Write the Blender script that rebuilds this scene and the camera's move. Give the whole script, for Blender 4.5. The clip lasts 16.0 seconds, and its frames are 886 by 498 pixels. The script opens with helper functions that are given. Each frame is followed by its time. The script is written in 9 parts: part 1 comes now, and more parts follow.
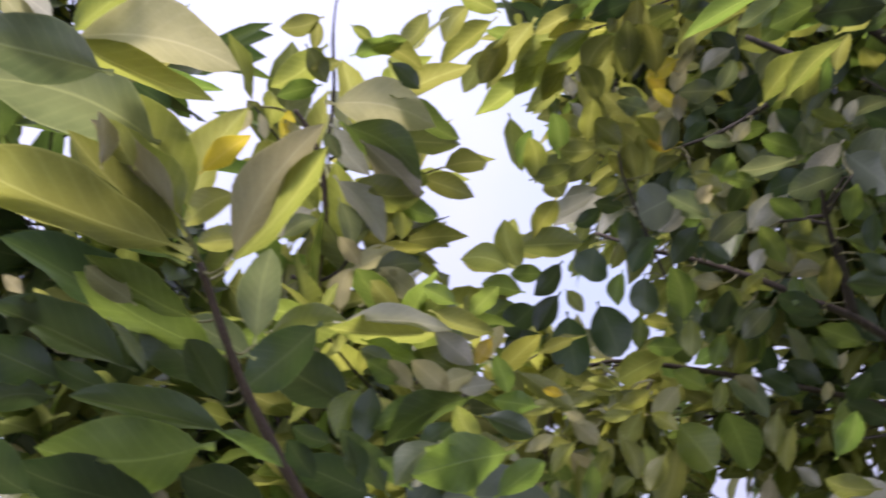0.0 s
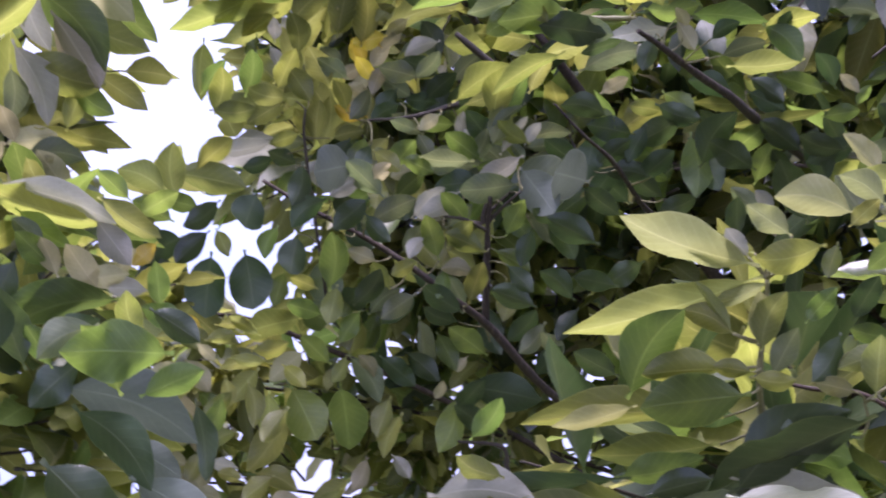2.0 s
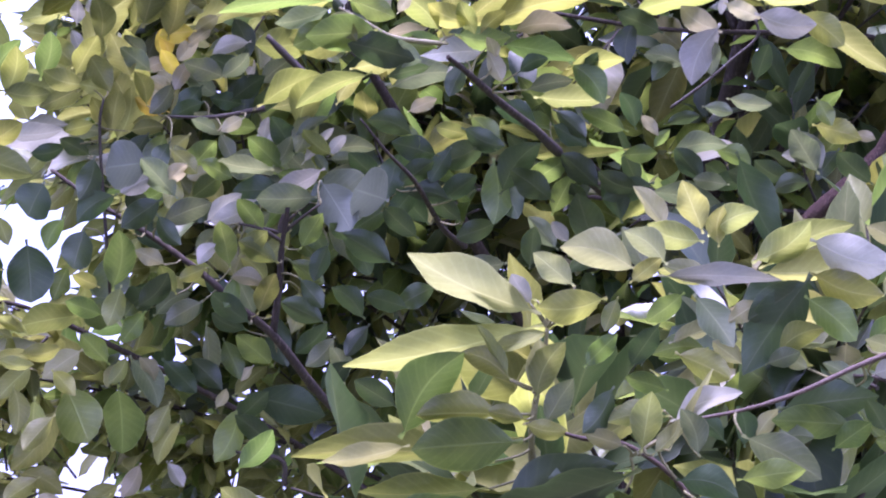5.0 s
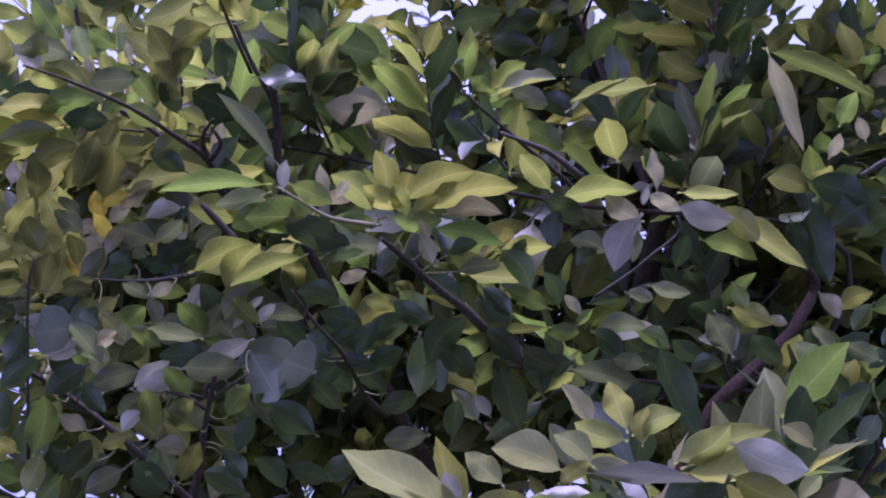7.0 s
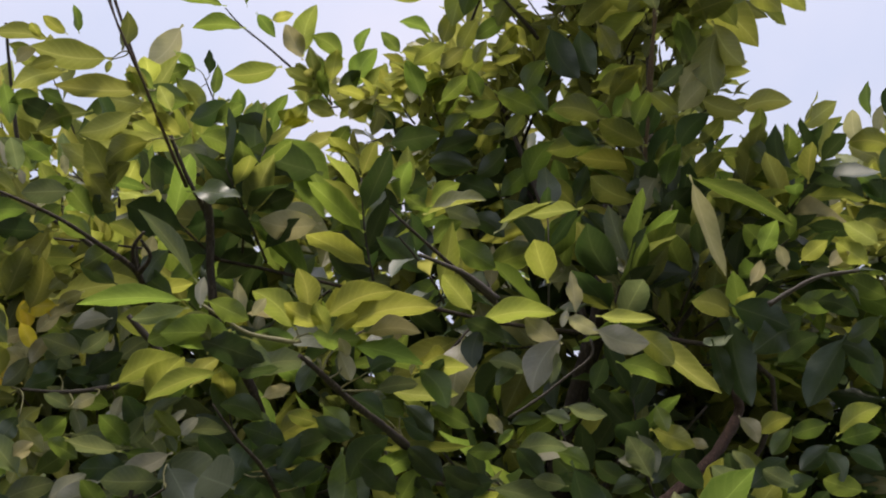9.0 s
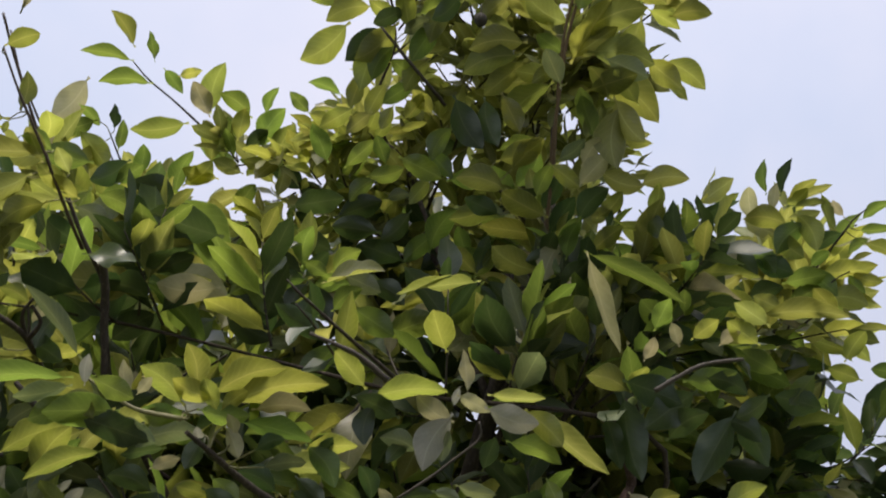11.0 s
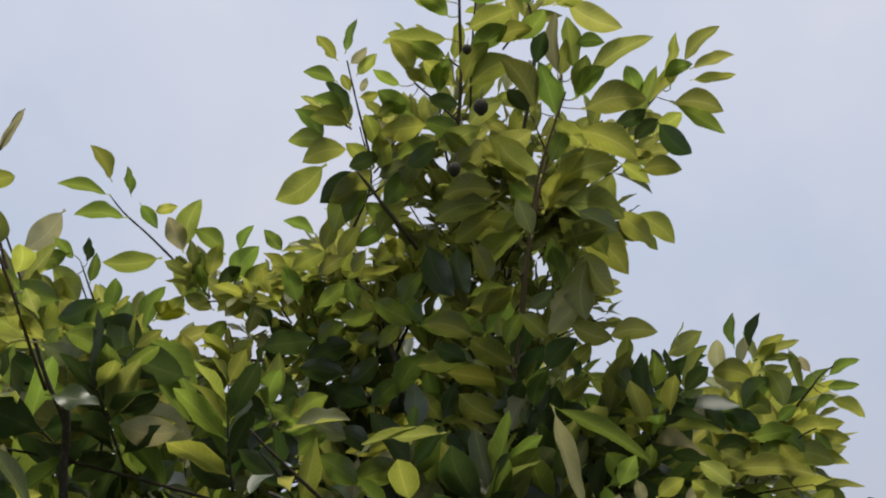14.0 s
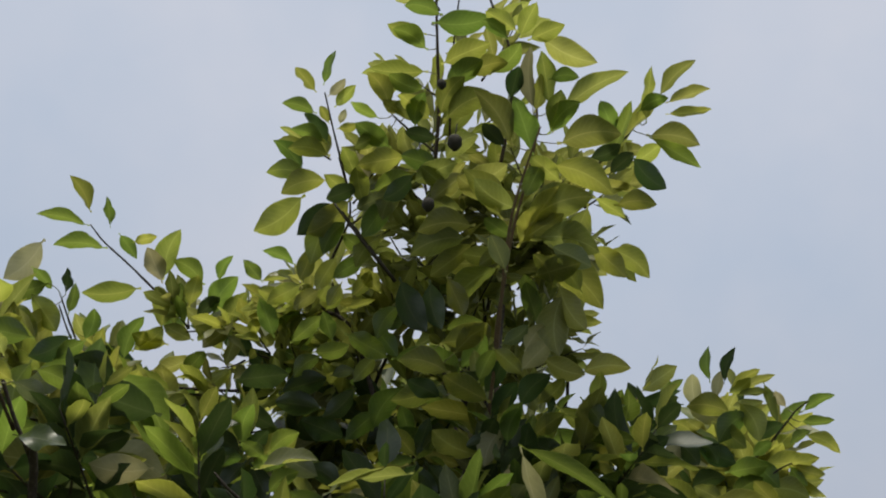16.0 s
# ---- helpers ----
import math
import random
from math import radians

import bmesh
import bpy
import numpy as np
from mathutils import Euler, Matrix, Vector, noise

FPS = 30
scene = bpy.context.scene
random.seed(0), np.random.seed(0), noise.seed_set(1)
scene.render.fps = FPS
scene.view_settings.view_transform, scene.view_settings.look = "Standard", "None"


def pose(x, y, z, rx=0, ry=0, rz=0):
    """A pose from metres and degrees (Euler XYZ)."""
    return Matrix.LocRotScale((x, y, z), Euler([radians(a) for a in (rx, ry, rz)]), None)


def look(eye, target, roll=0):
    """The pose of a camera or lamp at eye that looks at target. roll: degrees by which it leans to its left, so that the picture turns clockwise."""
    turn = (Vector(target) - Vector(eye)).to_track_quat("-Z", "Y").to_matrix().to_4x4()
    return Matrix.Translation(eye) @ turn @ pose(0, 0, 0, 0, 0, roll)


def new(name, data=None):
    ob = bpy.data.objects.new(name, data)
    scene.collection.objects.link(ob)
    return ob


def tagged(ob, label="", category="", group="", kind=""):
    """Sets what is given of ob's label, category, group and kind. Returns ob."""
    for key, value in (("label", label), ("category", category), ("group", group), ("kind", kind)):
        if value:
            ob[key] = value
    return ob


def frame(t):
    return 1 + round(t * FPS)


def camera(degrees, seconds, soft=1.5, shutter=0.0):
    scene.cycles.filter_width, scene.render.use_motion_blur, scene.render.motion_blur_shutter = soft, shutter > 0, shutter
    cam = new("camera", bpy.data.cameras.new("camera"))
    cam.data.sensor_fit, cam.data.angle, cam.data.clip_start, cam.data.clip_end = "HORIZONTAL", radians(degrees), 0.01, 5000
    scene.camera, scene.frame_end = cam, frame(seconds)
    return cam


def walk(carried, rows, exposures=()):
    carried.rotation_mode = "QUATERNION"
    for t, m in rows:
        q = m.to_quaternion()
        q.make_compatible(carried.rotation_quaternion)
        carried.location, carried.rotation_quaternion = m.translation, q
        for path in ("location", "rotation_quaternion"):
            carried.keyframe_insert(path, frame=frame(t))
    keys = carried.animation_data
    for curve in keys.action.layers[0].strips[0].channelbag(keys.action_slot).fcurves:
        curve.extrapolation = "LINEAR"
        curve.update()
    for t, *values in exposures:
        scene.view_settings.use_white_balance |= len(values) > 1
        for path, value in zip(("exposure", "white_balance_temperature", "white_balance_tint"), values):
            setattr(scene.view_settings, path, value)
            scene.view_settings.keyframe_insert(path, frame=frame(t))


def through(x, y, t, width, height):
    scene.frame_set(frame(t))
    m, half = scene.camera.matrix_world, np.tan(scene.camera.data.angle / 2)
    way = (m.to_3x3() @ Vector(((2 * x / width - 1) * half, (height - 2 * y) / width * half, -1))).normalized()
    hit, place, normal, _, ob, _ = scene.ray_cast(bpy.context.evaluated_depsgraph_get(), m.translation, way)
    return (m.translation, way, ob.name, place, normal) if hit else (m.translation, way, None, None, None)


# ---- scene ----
cam = camera(37.9, 16.0, soft=2.0, shutter=0.5)
PATH = [
    (0, (-0.077, 0.137, 1.454), (-1.223, 1.559, 2.269), -9.0),
    (0.5, (-0.081, 0.148, 1.451), (-1.096, 1.674, 2.250), -6.9),
    (1, (-0.088, 0.154, 1.449), (-0.995, 1.758, 2.225), -5.0),
    (1.5, (-0.106, 0.167, 1.447), (-0.903, 1.840, 2.200), -3.2),
    (2, (-0.150, 0.146, 1.436), (-0.805, 1.884, 2.177), -1.0),
    (2.5, (-0.153, 0.164, 1.428), (-0.751, 1.928, 2.155), 0.5),
    (3, (-0.095, 0.185, 1.434), (-0.664, 1.969, 2.134), 1.5),
    (3.2, (-0.095, 0.185, 1.434), (-0.641, 1.979, 2.127), 2.3),
    (5.3, (-0.138, 0.156, 1.472), (-0.490, 1.980, 2.213), 0.4),
    (5.5, (-0.138, 0.156, 1.472), (-0.477, 1.968, 2.248), 0.9),
    (6, (-0.141, 0.141, 1.473), (-0.435, 1.930, 2.318), 1.0),
    (6.5, (-0.126, 0.123, 1.473), (-0.408, 1.885, 2.376), 1.1),
    (7, (-0.145, 0.110, 1.500), (-0.373, 1.870, 2.422), 0.4),
    (7.5, (-0.126, 0.115, 1.499), (-0.351, 1.859, 2.451), 0.8),
    (8, (-0.155, 0.095, 1.543), (-0.316, 1.843, 2.502), -0.2),
    (8.5, (-0.095, 0.106, 1.485), (-0.280, 1.792, 2.545), 0.8),
    (9, (-0.096, 0.090, 1.498), (-0.255, 1.772, 2.569), 0.7),
    (9.5, (-0.077, 0.098, 1.482), (-0.202, 1.760, 2.588), 0.3),
    (9.7, (-0.077, 0.098, 1.482), (-0.174, 1.759, 2.593), 0.0),
    (11.8, (-0.065, 0.047, 1.554), (-0.072, 1.680, 2.710), 0.0),
    (12, (-0.065, 0.047, 1.554), (-0.064, 1.672, 2.721), 0.1),
    (12.5, (-0.071, 0.051, 1.579), (-0.061, 1.666, 2.759), 0.1),
    (13, (-0.087, 0.023, 1.599), (-0.073, 1.638, 2.779), -0.1),
    (13.5, (-0.064, 0.031, 1.578), (-0.061, 1.613, 2.801), 0.7),
    (14, (-0.055, 0.033, 1.562), (-0.047, 1.572, 2.839), 0.6),
    (14.5, (-0.059, 0.021, 1.573), (-0.042, 1.554, 2.858), 0.4),
    (15, (-0.036, 0.003, 1.614), (-0.027, 1.553, 2.877), 0.9),
    (15.5, (-0.019, 0.013, 1.600), (-0.011, 1.551, 2.878), 1.0),
    (16, (-0.000, 0.000, 1.600), (-0.000, 1.532, 2.886), 0.9),
]
# the phone opens up while leaves fill the view and closes again under the bright sky
EXPOSURES = [
    (0.0, 1.10, 5950, 28), (1.5, 1.25, 5700, 34), (2.5, 1.75, 5200, 54), (3.0, 1.66, 5150, 56), (5.5, 2.14, 4900, 64), (6.2, 1.84, 4850, 66), (6.8, 1.10, 4850, 66),
    (7.5, 0.47, 5050, 56), (8.5, 0.50, 6400, 20), (9.5, 0.63, 6500, 16), (12.0, 0.47, 6500, 12), (14.0, 0.25, 6500, 9), (16.0, 0.09, 6500, 6),
]
walk(cam, [(t, look(eye, target, roll)) for t, eye, target, roll in PATH], EXPOSURES)

# ---------------------------------------------------------------- overcast sky
world = bpy.data.worlds.new("overcast_sky")
scene.world = world
world.use_nodes = True
wn, wl = world.node_tree.nodes, world.node_tree.links
wn.clear()
w_out = wn.new("ShaderNodeOutputWorld")
w_bg = wn.new("ShaderNodeBackground")
w_sky = wn.new("ShaderNodeTexSky")
w_sky.sky_type, w_sky.sun_disc = "NISHITA", False
w_sky.sun_elevation, w_sky.sun_rotation = radians(SUN_ELEVATION := 70), radians(SUN_TURN := 184)
w_dim = wn.new("ShaderNodeVectorMath")
w_dim.operation = "SCALE"
w_dim.inputs["Scale"].default_value = 0.07
w_co = wn.new("ShaderNodeTexCoord")
w_noise = wn.new("ShaderNodeTexNoise")
w_noise.inputs["Scale"].default_value = 2.3
w_noise.inputs["Detail"].default_value = 5
w_noise.inputs["Roughness"].default_value = 0.55
w_ramp = wn.new("ShaderNodeValToRGB")
w_ramp.color_ramp.elements[0].position, w_ramp.color_ramp.elements[0].color = 0.36, (0.465, 0.530, 0.665, 1)
w_ramp.color_ramp.elements[1].position, w_ramp.color_ramp.elements[1].color = 0.72, (0.63, 0.63, 0.71, 1)
w_mix = wn.new("ShaderNodeMix")
w_mix.data_type = "RGBA"
w_mix.inputs[0].default_value = 0.88
wl.new(w_co.outputs["Generated"], w_noise.inputs["Vector"])
wl.new(w_noise.outputs["Fac"], w_ramp.inputs["Fac"])
wl.new(w_sky.outputs["Color"], w_dim.inputs[0])
wl.new(w_dim.outputs["Vector"], w_mix.inputs[6])
wl.new(w_ramp.outputs["Color"], w_mix.inputs[7])
# an overcast sky is brightest overhead
w_sep = wn.new("ShaderNodeSeparateXYZ")
w_top = wn.new("ShaderNodeMapRange")
w_top.interpolation_type = "SMOOTHSTEP"
for k, v in enumerate((0.78, 1.0, 1.0, 2.3), 1):
    w_top.inputs[k].default_value = v
wl.new(w_co.outputs["Generated"], w_sep.inputs[0])
wl.new(w_sep.outputs["Z"], w_top.inputs[0])
# and dimmer down towards the horizon
w_low = wn.new("ShaderNodeMapRange")
w_low.interpolation_type = "SMOOTHSTEP"
for k, v in enumerate((0.0, 0.8, 0.62, 1.04), 1):
    w_low.inputs[k].default_value = v
wl.new(w_sep.outputs["Z"], w_low.inputs[0])
w_both = wn.new("ShaderNodeMath")
w_both.operation = "MULTIPLY"
wl.new(w_top.outputs[0], w_both.inputs[0])
wl.new(w_low.outputs[0], w_both.inputs[1])
w_lift = wn.new("ShaderNodeVectorMath")
w_lift.operation = "SCALE"
wl.new(w_mix.outputs[2], w_lift.inputs[0])
wl.new(w_both.outputs[0], w_lift.inputs["Scale"])
# the veiled sun brightens the cloud round it
w_dot = wn.new("ShaderNodeVectorMath")
w_dot.operation = "DOT_PRODUCT"
w_dot.inputs[1].default_value = (math.sin(radians(SUN_TURN)) * math.cos(radians(SUN_ELEVATION)), math.cos(radians(SUN_TURN)) * math.cos(radians(SUN_ELEVATION)), math.sin(radians(SUN_ELEVATION)))
wl.new(w_co.outputs["Generated"], w_dot.inputs[0])
w_halo = wn.new("ShaderNodeMapRange")
w_halo.interpolation_type = "SMOOTHSTEP"
for k, v in enumerate((0.90, 1.0, 0.0, 0.6), 1):
    w_halo.inputs[k].default_value = v
wl.new(w_dot.outputs["Value"], w_halo.inputs[0])
w_glow = wn.new("ShaderNodeMix")
w_glow.data_type = "RGBA"
wl.new(w_halo.outputs[0], w_glow.inputs[0])
wl.new(w_lift.outputs[0], w_glow.inputs[6])
w_glow.inputs[7].default_value = (1.25, 1.15, 1.18, 1)
wl.new(w_glow.outputs[2], w_bg.inputs["Color"])
w_bg.inputs["Strength"].default_value = 1.0
wl.new(w_bg.outputs["Background"], w_out.inputs["Surface"])

sun_data = bpy.data.lights.new("sun", "SUN")
sun_data.energy, sun_data.angle, sun_data.color = 2.8, radians(24), (1.0, 0.92, 0.78)
sun = new("sun", sun_data)
sun.matrix_world = look((0, 0, 8), Vector((0, 0, 8)) - Vector((math.sin(radians(SUN_TURN)) * math.cos(radians(SUN_ELEVATION)), math.cos(radians(SUN_TURN)) * math.cos(radians(SUN_ELEVATION)), math.sin(radians(SUN_ELEVATION)))))


# ---------------------------------------------------------------- materials
def blank(name):
    mat = bpy.data.materials.new(name)
    mat.use_nodes = True
    nt = mat.node_tree
    nt.nodes.clear()
    out = nt.nodes.new("ShaderNodeOutputMaterial")
    return mat, nt.nodes, nt.links, out


def math_node(n, l, op, a, b=None, clamp=False):
    node = n.new("ShaderNodeMath")
    node.operation, node.use_clamp = op, clamp
    for k, v in enumerate((a, b)):
        if v is None:
            continue
        if isinstance(v, (int, float)):
            node.inputs[k].default_value = v
        else:
            l.new(v, node.inputs[k])
    return node.outputs[0]


def mix_colour(n, l, fac, a, b, kind="MIX"):
    node = n.new("ShaderNodeMix")
    node.data_type, node.blend_type = "RGBA", kind
    for k, v in ((0, fac), (6, a), (7, b)):
        if isinstance(v, (int, float)):
            node.inputs[k].default_value = v
        elif isinstance(v, tuple):
            node.inputs[k].default_value = (*v, 1)
        else:
            l.new(v, node.inputs[k])
    return node.outputs[2]


def leaf_material(name, blade, blade_b, vein, through, gloss, share):
    """A leaf: two blade colours between which single leaves vary, the veins' colour, the colour of light that shines through it."""
    mat, n, l, out = blank(name)
    uv = n.new("ShaderNodeUVMap")
    uv.uv_map = "UVMap"
    sep = n.new("ShaderNodeSeparateXYZ")
    l.new(uv.outputs[0], sep.inputs[0])
    across = math_node(n, l, "ABSOLUTE", math_node(n, l, "SUBTRACT", sep.outputs[0], 0.5))
    # which leaf it is
    info, geo = n.new("ShaderNodeObjectInfo"), n.new("ShaderNodeNewGeometry")
    own = math_node(n, l, "FRACT", math_node(n, l, "ADD", info.outputs["Random"], geo.outputs["Random Per Island"]))
    own2 = math_node(n, l, "FRACT", math_node(n, l, "MULTIPLY", own, 7.31))
    # veins: a midrib that tapers, side veins that run forward to the margin
    mid = math_node(n, l, "SUBTRACT", 1.0, math_node(n, l, "MULTIPLY", across, 30.0), True)
    run = math_node(n, l, "SUBTRACT", math_node(n, l, "MULTIPLY", sep.outputs[1], 27.0), math_node(n, l, "MULTIPLY", across, 13.0))
    side = math_node(n, l, "POWER", math_node(n, l, "ABSOLUTE", math_node(n, l, "SINE", run)), 14.0)
    side = math_node(n, l, "MULTIPLY", side, 0.16)
    veins = math_node(n, l, "MAXIMUM", mid, side)
    # mottling and blemishes
    co = n.new("ShaderNodeTexCoord")
    fine, broad = n.new("ShaderNodeTexNoise"), n.new("ShaderNodeTexNoise")
    for node, size in ((fine, 420.0), (broad, 38.0)):
        l.new(geo.outputs["Position"], node.inputs["Vector"])
        node.inputs["Scale"].default_value = size
        node.inputs["Detail"].default_value = 3
    body = mix_colour(n, l, own, blade, blade_b)
    body = mix_colour(n, l, math_node(n, l, "MULTIPLY", broad.outputs["Fac"], 0.85), body, tuple(c * 0.5 for c in blade))
    body = mix_colour(n, l, math_node(n, l, "MULTIPLY", fine.outputs["Fac"], 0.22), body, tuple(min(1, c * 1.7) for c in blade_b))
    # paler along the midrib
    body = mix_colour(n, l, math_node(n, l, "MULTIPLY", math_node(n, l, "SUBTRACT", 1.0, math_node(n, l, "MULTIPLY", across, 2.6), True), 0.30), body, vein)
    body = mix_colour(n, l, math_node(n, l, "MULTIPLY", veins, 0.75), body, vein)
    # a thin pale margin
    rim = math_node(n, l, "MULTIPLY", math_node(n, l, "SUBTRACT", across, 0.462, True), 20.0, True)
    body = mix_colour(n, l, math_node(n, l, "MULTIPLY", rim, 0.55), body, vein)
    hsv = n.new("ShaderNodeHueSaturation")
    l.new(body, hsv.inputs["Color"])
    l.new(math_node(n, l, "ADD", math_node(n, l, "MULTIPLY", own2, 0.035), 0.482), hsv.inputs["Hue"])
    l.new(math_node(n, l, "ADD", math_node(n, l, "MULTIPLY", own, 0.5), 0.75), hsv.inputs["Value"])
    bump = n.new("ShaderNodeBump")
    bump.inputs["Strength"].default_value, bump.inputs["Distance"].default_value = 0.35, 0.0015
    l.new(math_node(n, l, "ADD", math_node(n, l, "MULTIPLY", veins, -0.6), math_node(n, l, "MULTIPLY", broad.outputs["Fac"], 0.8)), bump.inputs["Height"])
    skin = n.new("ShaderNodeBsdfPrincipled")
    l.new(hsv.outputs[0], skin.inputs["Base Color"])
    l.new(math_node(n, l, "ADD", math_node(n, l, "MULTIPLY", own2, 0.22), gloss), skin.inputs["Roughness"])
    skin.inputs["Specular IOR Level"].default_value = 0.62
    l.new(bump.outputs[0], skin.inputs["Normal"])
    glow = n.new("ShaderNodeBsdfTranslucent")
    tint = mix_colour(n, l, 1.0, hsv.outputs[0], through, "MULTIPLY")
    l.new(tint, glow.inputs["Color"])
    l.new(bump.outputs[0], glow.inputs["Normal"])
    both = n.new("ShaderNodeMixShader")
    both.inputs[0].default_value = share
    l.new(skin.outputs[0], both.inputs[1])
    l.new(glow.outputs[0], both.inputs[2])
    l.new(both.outputs[0], out.inputs["Surface"])
    return mat


def rough_material(name, a, b, c, size, stretch=(1, 1, 1), bump_depth=0.002, roughness=0.85):
    """Bark, twigs and soil: three colours in patches and streaks, with relief."""
    mat, n, l, out = blank(name)
    co = n.new("ShaderNodeNewGeometry")
    scale = n.new("ShaderNodeMapping")
    scale.inputs["Scale"].default_value = stretch
    l.new(co.outputs["Position"], scale.inputs["Vector"])
    broad, fine = n.new("ShaderNodeTexNoise"), n.new("ShaderNodeTexNoise")
    for node, k in ((broad, size), (fine, size * 9)):
        l.new(scale.outputs[0], node.inputs["Vector"])
        node.inputs["Scale"].default_value, node.inputs["Detail"].default_value = k, 6
    first = mix_colour(n, l, broad.outputs["Fac"], a, b)
    spots = n.new("ShaderNodeMapRange")
    spots.inputs[1].default_value, spots.inputs[2].default_value = 0.52, 0.72
    l.new(fine.outputs["Fac"], spots.inputs[0])
    second = mix_colour(n, l, spots.outputs[0], first, c)
    bump = n.new("ShaderNodeBump")
    bump.inputs["Strength"].default_value, bump.inputs["Distance"].default_value = 0.7, bump_depth
    l.new(math_node(n, l, "ADD", fine.outputs["Fac"], broad.outputs["Fac"]), bump.inputs["Height"])
    skin = n.new("ShaderNodeBsdfPrincipled")
    skin.inputs["Roughness"].default_value = roughness
    l.new(second, skin.inputs["Base Color"])
    l.new(bump.outputs[0], skin.inputs["Normal"])
    l.new(skin.outputs[0], out.inputs["Surface"])
    return mat


LEAVES = {
    "young": leaf_material("young_leaf", (0.133, 0.149, 0.046), (0.187, 0.192, 0.066), (0.32, 0.32, 0.16), (2.05, 2.05, 1.1), 0.30, 0.50),
    "olive": leaf_material("olive_leaf", (0.116, 0.135, 0.037), (0.163, 0.176, 0.051), (0.28, 0.28, 0.12), (2.5, 2.47, 1.2), 0.28, 0.52),
    "mature": leaf_material("mature_leaf", (0.068, 0.103, 0.031), (0.105, 0.139, 0.040), (0.18, 0.22, 0.09), (2.5, 2.58, 1.15), 0.22, 0.50),
    # darkest tone: deep shade within the crowns, put into the leaf colour
    "dark": leaf_material("shaded_dark_leaf", (0.023, 0.042, 0.016), (0.039, 0.063, 0.022), (0.08, 0.10, 0.05), (2.0, 2.1, 1.2), 0.28, 0.30),
    "under": leaf_material("leaf_underside", (0.31, 0.292, 0.165), (0.41, 0.382, 0.232), (0.52, 0.48, 0.33), (1.25, 1.22, 0.95), 0.42, 0.42),
    "cream": leaf_material("creamy_green_underside", (0.225, 0.232, 0.096), (0.30, 0.302, 0.138), (0.45, 0.44, 0.25), (1.3, 1.3, 0.9), 0.42, 0.45),
    "silver": leaf_material("bluish_grey_leaf", (0.114, 0.136, 0.106), (0.154, 0.178, 0.142), (0.22, 0.25, 0.20), (1.1, 1.15, 1.0), 0.36, 0.25),
    "yellow": leaf_material("yellowing_leaf", (0.48, 0.40, 0.030), (0.54, 0.45, 0.05), (0.55, 0.45, 0.16), (1.6, 1.5, 0.9), 0.45, 0.45),
    "pale": leaf_material("pale_leaf_back", (0.32, 0.32, 0.255), (0.42, 0.41, 0.335), (0.54, 0.52, 0.43), (1.1, 1.1, 1.0), 0.46, 0.36),
    # green leaf greyed by the sky's sheen, which is mixed into its colour
    "dull": leaf_material("sky_sheen_leaf", (0.098, 0.120, 0.066), (0.142, 0.164, 0.094), (0.27, 0.28, 0.17), (1.7, 1.8, 1.1), 0.38, 0.36),
}
BARK = rough_material("brown_bark", (0.022, 0.015, 0.010), (0.042, 0.029, 0.020), (0.080, 0.060, 0.042), 22, (1, 1, 0.35), 0.004)
LEADER = rough_material("light_brown_shoot", (0.115, 0.072, 0.040), (0.17, 0.11, 0.062), (0.20, 0.15, 0.09), 40, (1, 1, 0.4), 0.002)
RED_BARK = rough_material("reddish_peeling_bark", (0.028, 0.014, 0.010), (0.070, 0.034, 0.024), (0.16, 0.09, 0.065), 60, (1, 1, 0.45), 0.012)
TWIG = rough_material("brown_twig", (0.026, 0.020, 0.014), (0.048, 0.035, 0.024), (0.08, 0.064, 0.042), 90, (1, 1, 1), 0.0008, 0.7)
GREEN_TWIG = rough_material("green_twig", (0.13, 0.125, 0.045), (0.19, 0.175, 0.07), (0.24, 0.21, 0.11), 90, (1, 1, 1), 0.0006, 0.6)
RED_TWIG = rough_material("reddish_brown_twig", (0.040, 0.023, 0.014), (0.068, 0.040, 0.025), (0.12, 0.085, 0.058), 90, (1, 1, 1), 0.0008, 0.65)
SOIL = rough_material("grass_and_soil", (0.055, 0.075, 0.026), (0.085, 0.100, 0.038), (0.15, 0.13, 0.085), 3.0, (1, 1, 1), 0.02, 0.95)
FRUIT = rough_material("dark_fruit_skin", (0.014, 0.012, 0.008), (0.030, 0.024, 0.015), (0.05, 0.042, 0.028), 160, (1, 1, 1), 0.0012, 0.85)


# ---------------------------------------------------------------- leaf shapes
STEM = 0.09  # the stalk's share of a leaf's length


